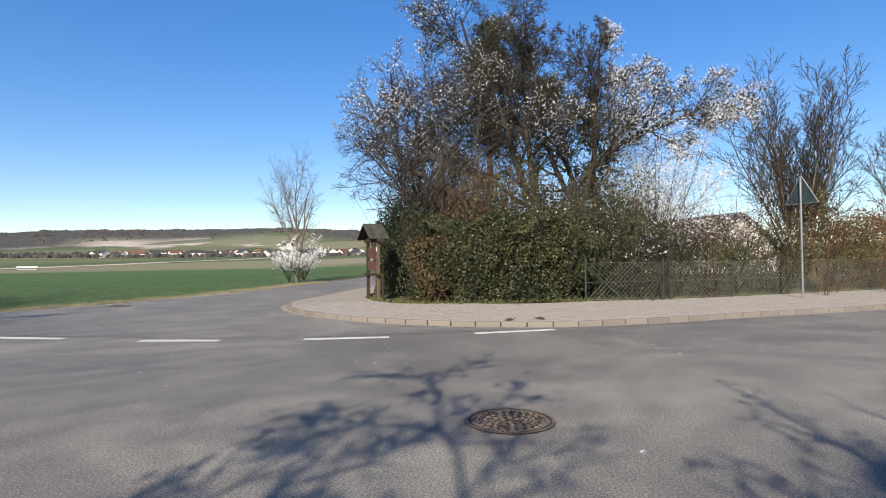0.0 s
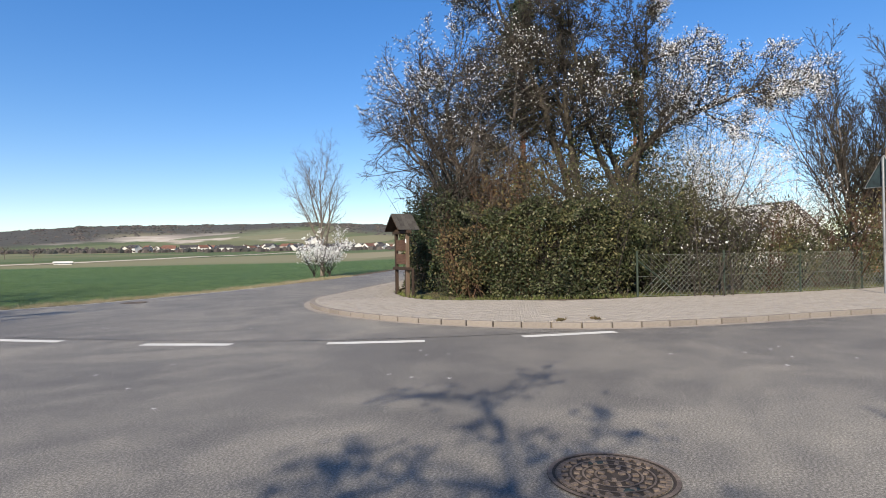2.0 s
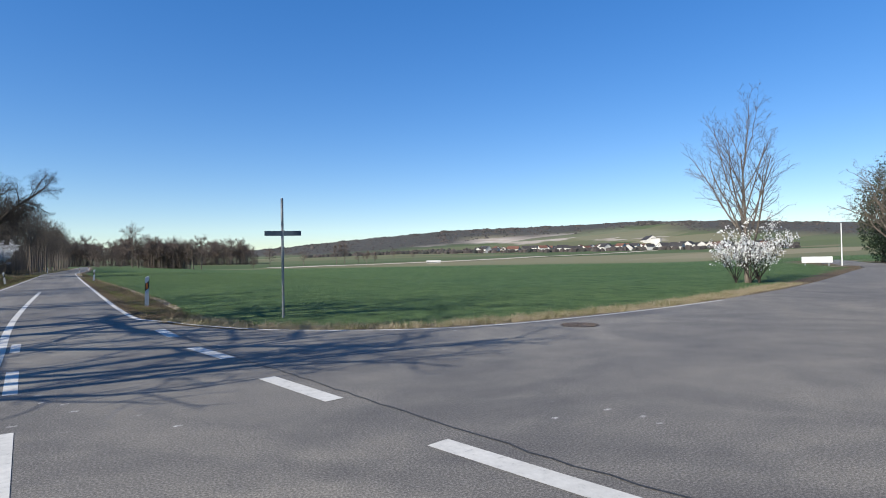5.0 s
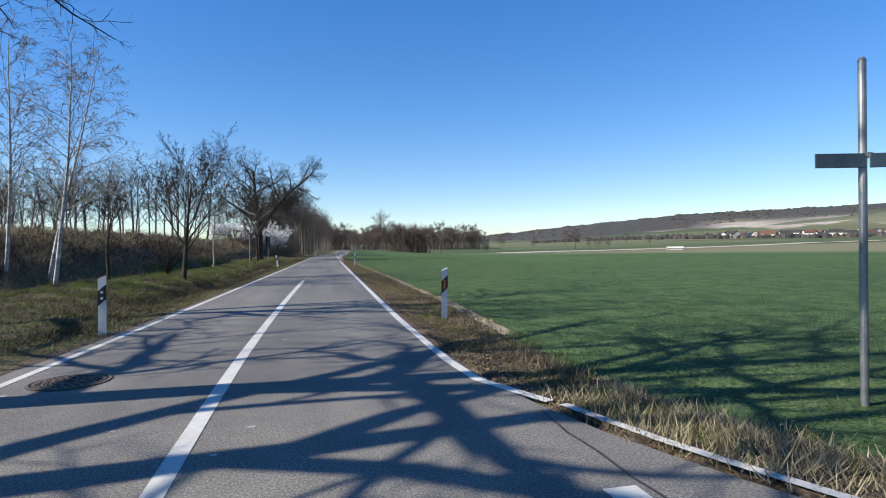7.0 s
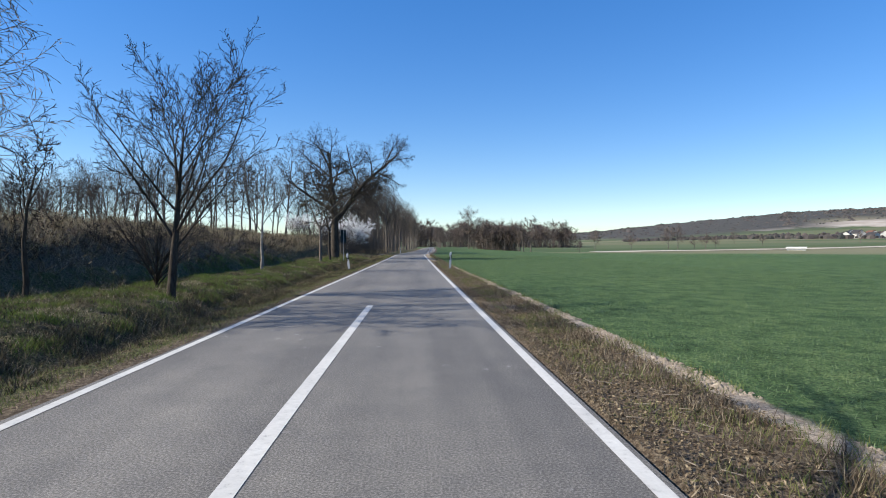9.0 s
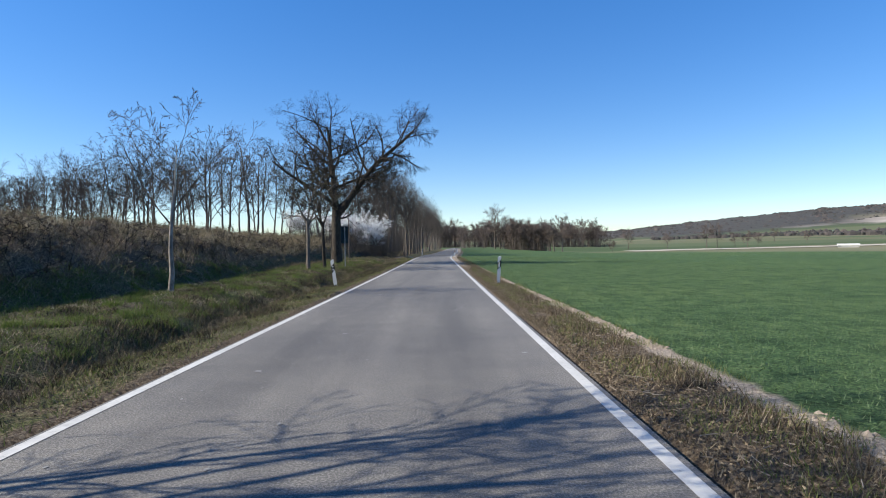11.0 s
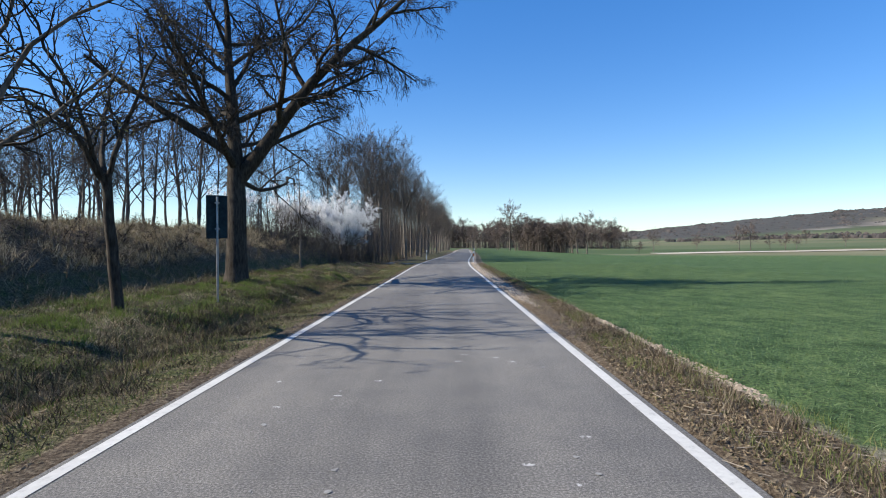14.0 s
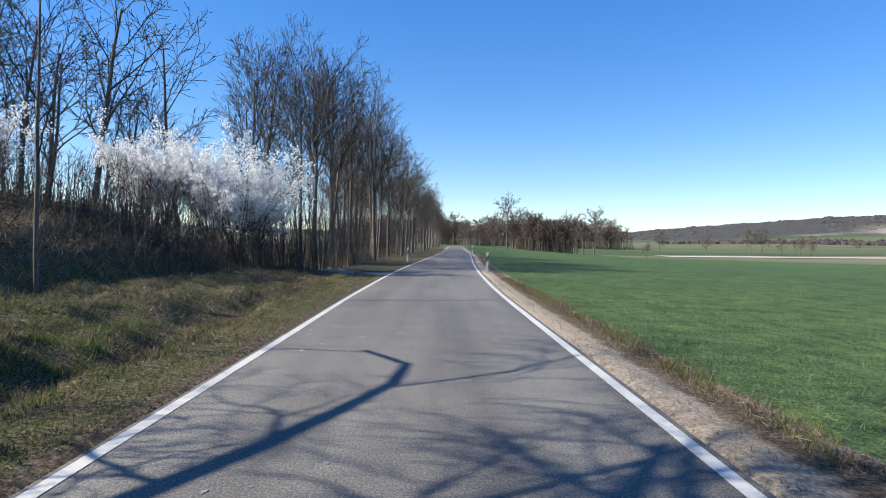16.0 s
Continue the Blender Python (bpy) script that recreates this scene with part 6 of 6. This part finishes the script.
ring = np.array([(math.cos(t_), math.sin(t_)) for t_ in np.arange(5) * 2 * math.pi / 5])
low = np.concatenate([np.column_stack([ring, np.full(5, -0.5)]), np.column_stack([ring * 0.75, np.full(5, 0.35)]), [[0, 0, 0.75]]])
V = C[:, None] + low[None] * sz[:, None, None] * r.uniform(0.75, 1.25, (m_, 11, 1))
q4 = [[k, (k + 1) % 5, 5 + (k + 1) % 5, 5 + k] for k in range(5)]
q3 = [[5 + k, 5 + (k + 1) % 5, 10] for k in range(5)]
F = [[b_ + o * 11 for b_ in fc] for o in range(m_) for fc in q4 + q3]
FAR_WOOD = per_piece("far_wood", [(0.050, 0.046, 0.045), (0.072, 0.062, 0.058), (0.038, 0.041, 0.038), (0.088, 0.075, 0.068)], 0.95, 0.05, 0, True)
tagged(link("far_woods", mesh("far_woods", V.reshape(-1, 3), F), FAR_WOOD), "bare and dark green woods on the far hills", "woods", kind="stuff")

# gardens and trees between the village houses
n = 1700
az_ = r.uniform(20, 66, n)
rr = r.uniform(640, 1150, n)
keep = rr > np.interp(az_, [20, 35, 45, 66], [900, 760, 700, 700])
x_, y_ = (rr * np.sin(np.radians(az_)))[keep], (rr * np.cos(np.radians(az_)) - 10)[keep]
C = np.column_stack([x_, y_, land(x_, y_) + 1.5])
m_ = len(C)
sz = r.uniform(1.8, 5.2, m_)
V = C[:, None] + low[None] * sz[:, None, None] * r.uniform(0.7, 1.3, (m_, 11, 1))
F = [[b_ + o * 11 for b_ in fc] for o in range(m_) for fc in q4 + q3]
tagged(link("village_trees", mesh("village_trees", V.reshape(-1, 3), F), FAR_WOOD), "bare trees and shrubs among the village houses", "woods", kind="stuff")

# ---------------------------------------------------------------- far end of the side street
r = rg(700)
for k, (x, y, h, w) in enumerate(((66, 2.6, 10.0, 5.0), (70, 6.8, 12.5, 5.0), (75, 8.6, 10.5, 5.0), (63, -0.6, 11.0, 5.0), (80, 11.5, 9.6, 5.0), (71, 3.4, 13.0, 5.0), (52, -5.4, 6.0, 4.5), (67.5, 4.9, 11.5, 5.0), (44, -8.6, 5.0, 4.2), (73, 8.4, 12.5, 5.0), (35, -10.6, 4.6, 4.0))):
    if k % 2 == 0:
        shrub(x, y, h, w, 5200, 0.13, NEEDLE, "dark evergreen tree beside the side street", 710 + k, TWIG, "trees by the side street", 18)
    else:
        plant("street_tree", at(x, y, 50 * k), "bare brown tree beside the side street", "tree", garden_tree(720 + k, h * 0.62, 0.16, 10, 44, (0, 0, 1), 3, 0.2), BARK_GREY, TWIG_GREY, "trees by the side street", 2, 1500, 0.05, BUD, rg(730 + k), 3)


def pale_board(x, y, turn, w, h, label):
    t = thing("low_board", pose(x, y, land1(x, y) if y > 6 else 0.0, 0, 0, turn), label, "board")
    part("panel", boxed((-w / 2, -0.04, 0.25), (w / 2, 0.04, 0.25 + h), 0.01), SIGN_FACE, t)
    for x_ in (-w / 2 + 0.3, w / 2 - 0.3):
        part("leg", boxed((x_ - 0.05, 0.045, -0.3), (x_ + 0.05, 0.13, 0.25 + h), 0.005), ZINC, t)


house(94, 9.5, 12, 8, 3.4, 20, ROOF_DARK, "pale plastered house behind the street trees", "")
pale_board(63.7, 11.6, -64, 2.6, 0.6, "low white board at the field's edge")
for x, y, h in ((62.2, 8.8, 4.0), (66.4, 4.6, 3.8)):
    t = thing("pole", pose(x, y, land1(x, y)), "thin pale steel pole beside the side street", "pole", "poles")
    part("shaft", rodded((0, 0, -0.3), (0, 0, h), 0.06, 0.045, 10), SIGN_FACE, t)
    part("cap", rodded((0, 0, h), (0, 0, h + 0.06), 0.055, 0.02, 10), ZINC, t)


# ---------------------------------------------------------------- grass, wheat and brush
def ground_at(xy):
    z = land(xy[:, 0], xy[:, 1])
    e = away(ASPHALT_POLY, xy[:, 0], xy[:, 1], True)
    return z + 0.035 * (1 - smoothstep(0.1, 0.6, e)), e


def lawn(name, label, category, xy, height, width, mat, rng, lean=0.6, lift=0.0):
    z, e = ground_at(xy)
    v, f = blades(xy, z - 0.01 + lift, height, width, rng, lean)
    return tagged(link(name, mesh(name, v, f), mat), label, category, kind="stuff")


def patchy(xy, scale, cut):
    n_ = np.array([noise.noise(Vector((p[0] * scale, p[1] * scale, 3.1))) for p in xy])
    return xy[n_ > cut]


near_right = [p for p in RIGHT_EDGE if p[1] < 90 and p[0] < 40]
q = rg(801)


def right_strip(n, lo, hi, y0=-2.0, y1=84):
    y = y0 + (y1 - y0) * q.uniform(0, 1, n) ** 1.15
    x0 = np.interp(y, [-2.4, -0.6, 1.5, 6, 40, 66, 90], [3.3, 2.75, 2.51, 2.42, 2.23, 2.17, 2.18])
    wv = np.interp(y, [-6, 0, 8, 20, 40, 70], [1.0, 1.2, 1.55, 1.45, 1.1, 1.05])
    u = q.uniform(lo, hi, n)
    u = u + (1.0 - u) * 0.62 * smoothstep(46, 56, y) * (q.uniform(0, 1, n) < 0.9)
    return np.column_stack([x0 + 0.04 + wv * u, y])


lawn("verge_grass", "short dry grass and straw on the field-side verge", "grass", patchy(right_strip(70000, 0.0, 0.86), 1.6, -0.18), 0.055, 0.010, GRASS_DRY, q, 1.3)
lawn("verge_grass", "short green grass between the straw of the verge", "grass", patchy(right_strip(52000, 0.2, 1.1), 1.1, -0.05), 0.085, 0.008, GRASS_GREEN, q, 0.9)


def along_street(n, lo, hi):
    l = curve_through([p for p in RIGHT_EDGE[10:17]], 0.3)
    i_ = q.integers(0, len(l), n)
    o = side(l, 1.0) - l
    return l[i_] + o[i_] * q.uniform(lo, hi, (n, 1)) + q.normal(0, 0.1, (n, 2))


lawn("verge_grass", "pale tufted dry grass along the side street", "grass", patchy(along_street(15000, 0.15, 1.1), 1.3, -0.25), 0.10, 0.012, GRASS_STRAW, q, 1.5)
lawn("verge_grass", "green grass tufts along the side street", "grass", patchy(along_street(8000, 0.3, 1.2), 1.0, 0.0), 0.12, 0.010, GRASS_GREEN, q, 0.7)


def left_strip(n, x0, x1, y0=3.0, y1=84):
    y = y0 + (y1 - y0) * q.uniform(0, 1, n)
    return np.column_stack([np.interp(y, [0, 6, 20, 40, 66, 90], [-2.45, -2.2, -2.05, -1.95, -1.85, -1.85]) - 0.05 - q.uniform(x0, x1, n), y])


lawn("verge_grass", "green grass on the verge and round the ditch", "grass", patchy(left_strip(70000, 0.0, 6.2), 0.9, -0.06), 0.07, 0.010, GRASS_GREEN, q, 0.9)
lawn("verge_grass", "dry matted grass on the verge and round the ditch", "grass", patchy(left_strip(50000, 0.0, 6.4), 1.3, 0.15), 0.085, 0.010, GRASS_DRY, q, 1.4)
lawn("verge_grass", "short bright green grass on the flat strip beyond the ditch", "grass", patchy(left_strip(90000, 2.4, 6.2, 21, 72), 0.6, -0.15), 0.055, 0.012, GRASS_LUSH, q, 1.0)
lawn("verge_grass", "green and olive grass between road line and ditch", "grass", patchy(left_strip(34000, 0.12, 1.6, 3, 78), 1.2, -0.2), 0.055, 0.010, GRASS_GREEN, q, 1.0)
lawn("verge_moss", "low bright moss and short grass in patches on the rough verge", "moss", patchy(left_strip(80000, 0.7, 6.2, 6, 70), 1.7, 0.08), 0.035, 0.016, GRASS_LUSH, q, 1.2)
# dark blades here also stand for shade in hollows and on the ditch side
lawn("verge_grass", "dark dead stalks standing for shaded hollows of the rough verge", "grass", patchy(left_strip(60000, 0.9, 6.2, 6, 84), 1.25, 0.12), 0.10, 0.012, STALK_DARK, q, 1.5)
lawn("ditch_brush", "dark dead brush, also standing for shade on the ditch's far side", "brush", patchy(np.column_stack([q.normal(-4.45, 0.28, 16000), q.uniform(8, 66, 16000)]), 0.7, -0.1), 0.20, 0.012, STALK_DARK, q, 0.9)
lawn("verge_grass", "matted brown dead grass on the rough verge near the wood", "grass", patchy(left_strip(26000, 0.8, 6.4, 60, 86), 0.7, -0.05), 0.10, 0.012, STALK, q, 1.6)
lawn("verge_grass", "matted dark dead grass and clods on the rough verge", "grass", patchy(left_strip(26000, 0.9, 6.2, 4, 24), 0.8, -0.2), 0.075, 0.013, STALK_DARK, q, 1.6)
lawn("ditch_grass", "dark dead stalks in the ditch", "grass", np.column_stack([q.normal(-3.95, 0.42, 16000), q.uniform(8, 80, 16000)]), 0.13, 0.009, STALK, q, 1.2)
lawn("bank_brush", "dark dead stalks and brambles on the bank", "brush", patchy(np.column_stack([q.uniform(-13.2, -7.6, 42000), q.uniform(9, 84, 42000)]), 0.8, -0.25), 0.25, 0.014, STALK, q, 1.5)
# pale blades spread down the upper bank also stand for sunlight on it
lawn("bank_grass", "pale matted grass, also lightening the upper bank as if sunlit", "grass", patchy(np.column_stack([q.uniform(-14.0, -9.6, 60000), q.uniform(9, 86, 60000)]), 0.6, -0.12), 0.27, 0.013, GRASS_STRAW, q, 1.1)
lawn("bank_grass", "tall pale dry grass on top of the bank", "grass", patchy(np.column_stack([q.uniform(-24, -11.0, 24000), q.uniform(11, 86, 24000)]), 0.5, -0.1), 0.42, 0.015, GRASS_DRY, q, 0.5)
n = 26000
lawn("wood_floor_brush", "brown undergrowth stems along the wood's edge", "brush", np.column_stack([-4.2 - np.abs(q.normal(0, 4.0, n)), q.uniform(86, 190, n)]), 0.75, 0.02, STALK, q, 0.35)
n = 150000
wx = 3.4 + 15 * q.uniform(0, 1, n) ** 1.5
wy = q.uniform(-4.5, 86, n)
wxy = np.column_stack([np.round(wx / 0.13) * 0.13 + q.normal(0, 0.012, n), wy])
e = away(ASPHALT_POLY, wxy[:, 0], wxy[:, 1], True)
vg = np.interp(wxy[:, 1], [-6, 0, 8, 20, 40, 70], [1.0, 1.2, 1.55, 1.45, 1.1, 1.05])
wxy = wxy[(e > vg + 0.10) & ~inside(ASPHALT_POLY, wxy[:, 0], wxy[:, 1])]
lawn("wheat", "young green winter wheat in rows", "wheat", wxy, 0.052, 0.012, WHEAT, q, 1.2)

# tussocks on the verge and the ditch's sides
q = rg(850)
for label_, mat_, n_, h_ in (("green grass tussocks on the rough verge", GRASS_GREEN, 1300, 0.10), ("pale dead grass tussocks on the rough verge", GRASS_DRY, 800, 0.11)):
    c_ = left_strip(n_, 0.9, 6.6)
    xy = np.repeat(c_, 26, 0) + q.normal(0, 0.09, (n_ * 26, 2))
    lawn("tussocks", label_, "grass", xy, h_, 0.011, mat_, q, 0.9)
c_ = right_strip(420, 0.5, 0.84, 0, 84)
lawn("tussocks", "dry grass tussocks at the field's edge", "grass", np.repeat(c_, 22, 0) + q.normal(0, 0.06, (420 * 22, 2)), 0.15, 0.009, GRASS_DRY, q, 0.8)
c_ = along_street(260, 0.3, 1.1)
lawn("tussocks", "pale dry grass tussocks along the side street", "grass", np.repeat(c_, 24, 0) + q.normal(0, 0.08, (260 * 24, 2)), 0.15, 0.011, GRASS_STRAW, q, 1.1)

# flat mats of bleached grass, dark growth standing for shaded hollows and low mounds on the strip beyond the ditch
for label_, mat_, n_, m_, h_, w_, spread_, lean_ in (
    ("bleached flattened grass in mats on the rough verge", GRASS_STRAW, 150, 150, 0.07, 0.014, 0.24, 1.8),
    ("dark brown dead growth standing for shade in the rough verge", STALK_DARK, 260, 120, 0.09, 0.016, 0.20, 1.4),
    ("bright green low mounds of grass on the rough verge", GRASS_LUSH, 420, 90, 0.13, 0.013, 0.13, 1.0),
):
    c_ = left_strip(n_, 2.3, 6.0, 12, 70)
    xy = np.repeat(c_, m_, 0) + q.normal(0, 1, (n_ * m_, 2)) * spread_ * np.repeat(q.uniform(0.5, 1.4, (n_, 2)), m_, 0)
    lawn("verge_grass", label_, "grass", xy, h_, w_, mat_, q, lean_)
# dark growth along the ditch edge stands for its deep shadow
c_ = left_strip(520, 0.5, 1.8, 4, 66)
lawn("ditch_brush", "dark dead growth standing for shade on the ditch's near side", "brush", np.repeat(c_, 60, 0) + q.normal(0, 0.13, (520 * 60, 2)), 0.10, 0.013, STALK_DARK, q, 1.4)

# pale flecks and droppings on the asphalt
qf = rg(861)
n = 260
along_ = np.where(qf.uniform(0, 1, n) < 0.7, qf.uniform(20, 46, n), qf.uniform(46, 66, n))
across_ = np.where(qf.uniform(0, 1, n) < 0.6, qf.normal(-0.65, 0.28, n), qf.uniform(-1.5, 1.7, n))
size_ = qf.uniform(0.006, 0.017, n) * (1 + 0.9 * (qf.uniform(0, 1, n) < 0.12))
rim_ = np.arange(7) / 7 * 6.283
r_ = size_[:, None] * qf.uniform(0.45, 1.3, (n, 7))
v = np.stack([across_[:, None] + r_ * np.cos(rim_) * 1.25, along_[:, None] + r_ * np.sin(rim_) * 1.7, np.full((n, 7), 0.0045)], -1).reshape(-1, 3)
tagged(link("road_flecks", mesh("road_flecks", v, np.arange(n * 7).reshape(-1, 7)), FLECK), "small pale flecks scattered over the asphalt", "fleck", kind="stuff")

# dead leaves and bits of straw lying on the verges
for label_, xy in (("brown leaf litter on the field-side verge", patchy(right_strip(80000, 0.02, 0.9, -1, 60), 0.9, -0.25)), ("brown leaf litter on the rough verge by the wood", patchy(left_strip(45000, 0.9, 6.0, 56, 86), 0.7, -0.2)), ("brown leaf litter and moss on the verge", patchy(left_strip(30000, 0.3, 6.4, 3, 56), 0.6, 0.12))):
    z, e = ground_at(xy)
    v, f = flakes(np.column_stack([xy, z + 0.012]), q.uniform(0.007, 0.020, len(xy)), q, 0.55)
    tagged(link("leaf_litter", mesh("leaf_litter", v, f), LITTER), label_, "leaf litter", kind="stuff")

xy = patchy(left_strip(60000, 0.02, 1.3, 3, 84), 0.8, -0.2)
z, e = ground_at(xy)
v, f = flakes(np.column_stack([xy, z + 0.010]), q.uniform(0.006, 0.016, len(xy)), q, 0.6)
tagged(link("leaf_litter", mesh("leaf_litter", v, f), LITTER), "brown litter and bare earth beside the road line", "leaf litter", kind="stuff")

# stones and clods on the bare strip, straws on the verge
xy = patchy(right_strip(9000, 0.90, 1.07, 3, 60), 0.7, -0.15)
z, e = ground_at(xy)
sz = q.uniform(0.006, 0.022, len(xy)) * (1 + 1.2 * (q.uniform(0, 1, len(xy)) < 0.06))
knob = np.array([(1, 0, 0.1), (0.35, 0.9, 0), (-0.8, 0.55, 0.15), (-0.75, -0.6, 0), (0.4, -0.9, 0.1), (0.1, 0.05, 0.75)])
v = (np.column_stack([xy, z])[:, None] + knob[None] * sz[:, None, None] * q.uniform(0.7, 1.3, (len(xy), 6, 1))).reshape(-1, 3)
f = (np.arange(len(xy))[:, None, None] * 6 + np.array([(k, (k + 1) % 5, 5) for k in range(5)])[None]).reshape(-1, 3)
tagged(link("clods", mesh("clods", v, f), CLOD), "pale clods of soil along the field's edge", "soil", kind="stuff")
xy = right_strip(900, 0.0, 0.9, 0, 70)
z, e = ground_at(xy)
a_ = q.uniform(0, 6.28, len(xy))
ln = q.uniform(0.03, 0.14, len(xy))
st = np.column_stack([xy, z + 0.02, xy[:, 0] + np.cos(a_) * ln, xy[:, 1] + np.sin(a_) * ln, z + 0.03, np.full(len(xy), 0.004), np.full(len(xy), 0.003)])
v, f = tubes(st, 4)
tagged(link("straws", mesh("straws", v, f), TWIG_PALE), "broken pale straws and sticks on the verge", "sticks", kind="stuff")
xy = garden_line[(garden_line[:, 1] > -34) & (garden_line[:, 1] < -14)]
k_ = q.integers(0, len(xy), 5200)
lawn("fence_grass", "grass and weeds along the foot of hedge and fence", "grass", xy[k_] + q.normal(0, 0.13, (5200, 2)), 0.11, 0.011, GRASS_GREEN, q, 0.8, 0.03)

for k, (x, y) in enumerate(((7.62, -20.12), (7.98, -20.66))):
    t = thing("leaf_heap", pose(x, y, 0.10, 0, 0, 30 * k), "small heap of dead brown leaves on the pavement's edge", "dead leaves", "leaf heaps")
    p = np.column_stack([q.normal(0, 0.09, 150), q.normal(0, 0.035, 150), np.abs(q.normal(0, 0.014, 150)) + 0.006])
    v, f = flakes(p, q.uniform(0.012, 0.026, 150), q, 0.4)
    link("leaves", mesh("leaves", v, f), LEAF_BROWN, t)

# ---------------------------------------------------------------- paving blocks
stone = np.array([(-.5, -.5, 0), (.5, -.5, 0), (.5, .5, 0), (-.5, .5, 0), (-.47, -.44, 1), (.47, -.44, 1), (.47, .44, 1), (-.47, .44, 1)])
stone_f = [(4, 5, 6, 7), (0, 1, 5, 4), (1, 2, 6, 5), (2, 3, 7, 6), (3, 0, 4, 7)]
spots = []
base_line = kerb_line[(kerb_line[:, 1] > -34)]
for row_ in range(40):
    l = side(base_line, 0.175 + row_ * 0.103)
    s_ = np.concatenate([[0], np.cumsum(np.hypot(*np.diff(l, axis=0).T))])
    t_ = np.arange(0.1 + 0.1 * (row_ % 2), s_[-1], 0.203)
    px, py = np.interp(t_, s_, l[:, 0]), np.interp(t_, s_, l[:, 1])
    d = np.stack([np.interp(t_ + 0.05, s_, l[:, 0]) - np.interp(t_ - 0.05, s_, l[:, 0]), np.interp(t_ + 0.05, s_, l[:, 1]) - np.interp(t_ - 0.05, s_, l[:, 1])], 1)
    ok = inside(PAVED_POLY, px, py) & (np.hypot(*d.T) > 0.06)
    for x, y, a in zip(px[ok], py[ok], np.arctan2(d[ok, 1], d[ok, 0])):
        spots.append((x, y, a, row_))
paver_root = bpy.data.objects["pavement"]
block = mesh("paver", stone * [0.198, 0.098, 0.016], stone_f)
block.materials.append(PAVER)
near, rest = [], []
for s_ in spots:
    (near if s_[3] < 9 and -20.5 < s_[1] < -14.2 and len(near) < 290 else rest).append(s_)
q = rg(900)
for x, y, a, row_ in near:
    ob = new("paver", block)
    ob.parent = paver_root
    ob.matrix_local = pose(x, y, 0.086 + q.uniform(-0.002, 0.002), q.uniform(-0.6, 0.6), q.uniform(-0.6, 0.6), math.degrees(a))
P = np.array(rest)
c_, s_ = np.cos(P[:, 2]), np.sin(P[:, 2])
loc = stone * [0.198, 0.098, 0.016]
V = np.stack([P[:, 0:1] + c_[:, None] * loc[:, 0] - s_[:, None] * loc[:, 1], P[:, 1:2] + s_[:, None] * loc[:, 0] + c_[:, None] * loc[:, 1], 0.086 + q.uniform(-0.002, 0.002, (len(P), 1)) + np.broadcast_to(loc[:, 2], (len(P), 8))], -1)
F = (np.arange(len(P))[:, None, None] * 8 + np.array(stone_f)[None]).reshape(-1, 4)
tagged(link("pavers", mesh("pavers", V.reshape(-1, 3), F), PAVER_FAR, paver_root), kind="stuff")
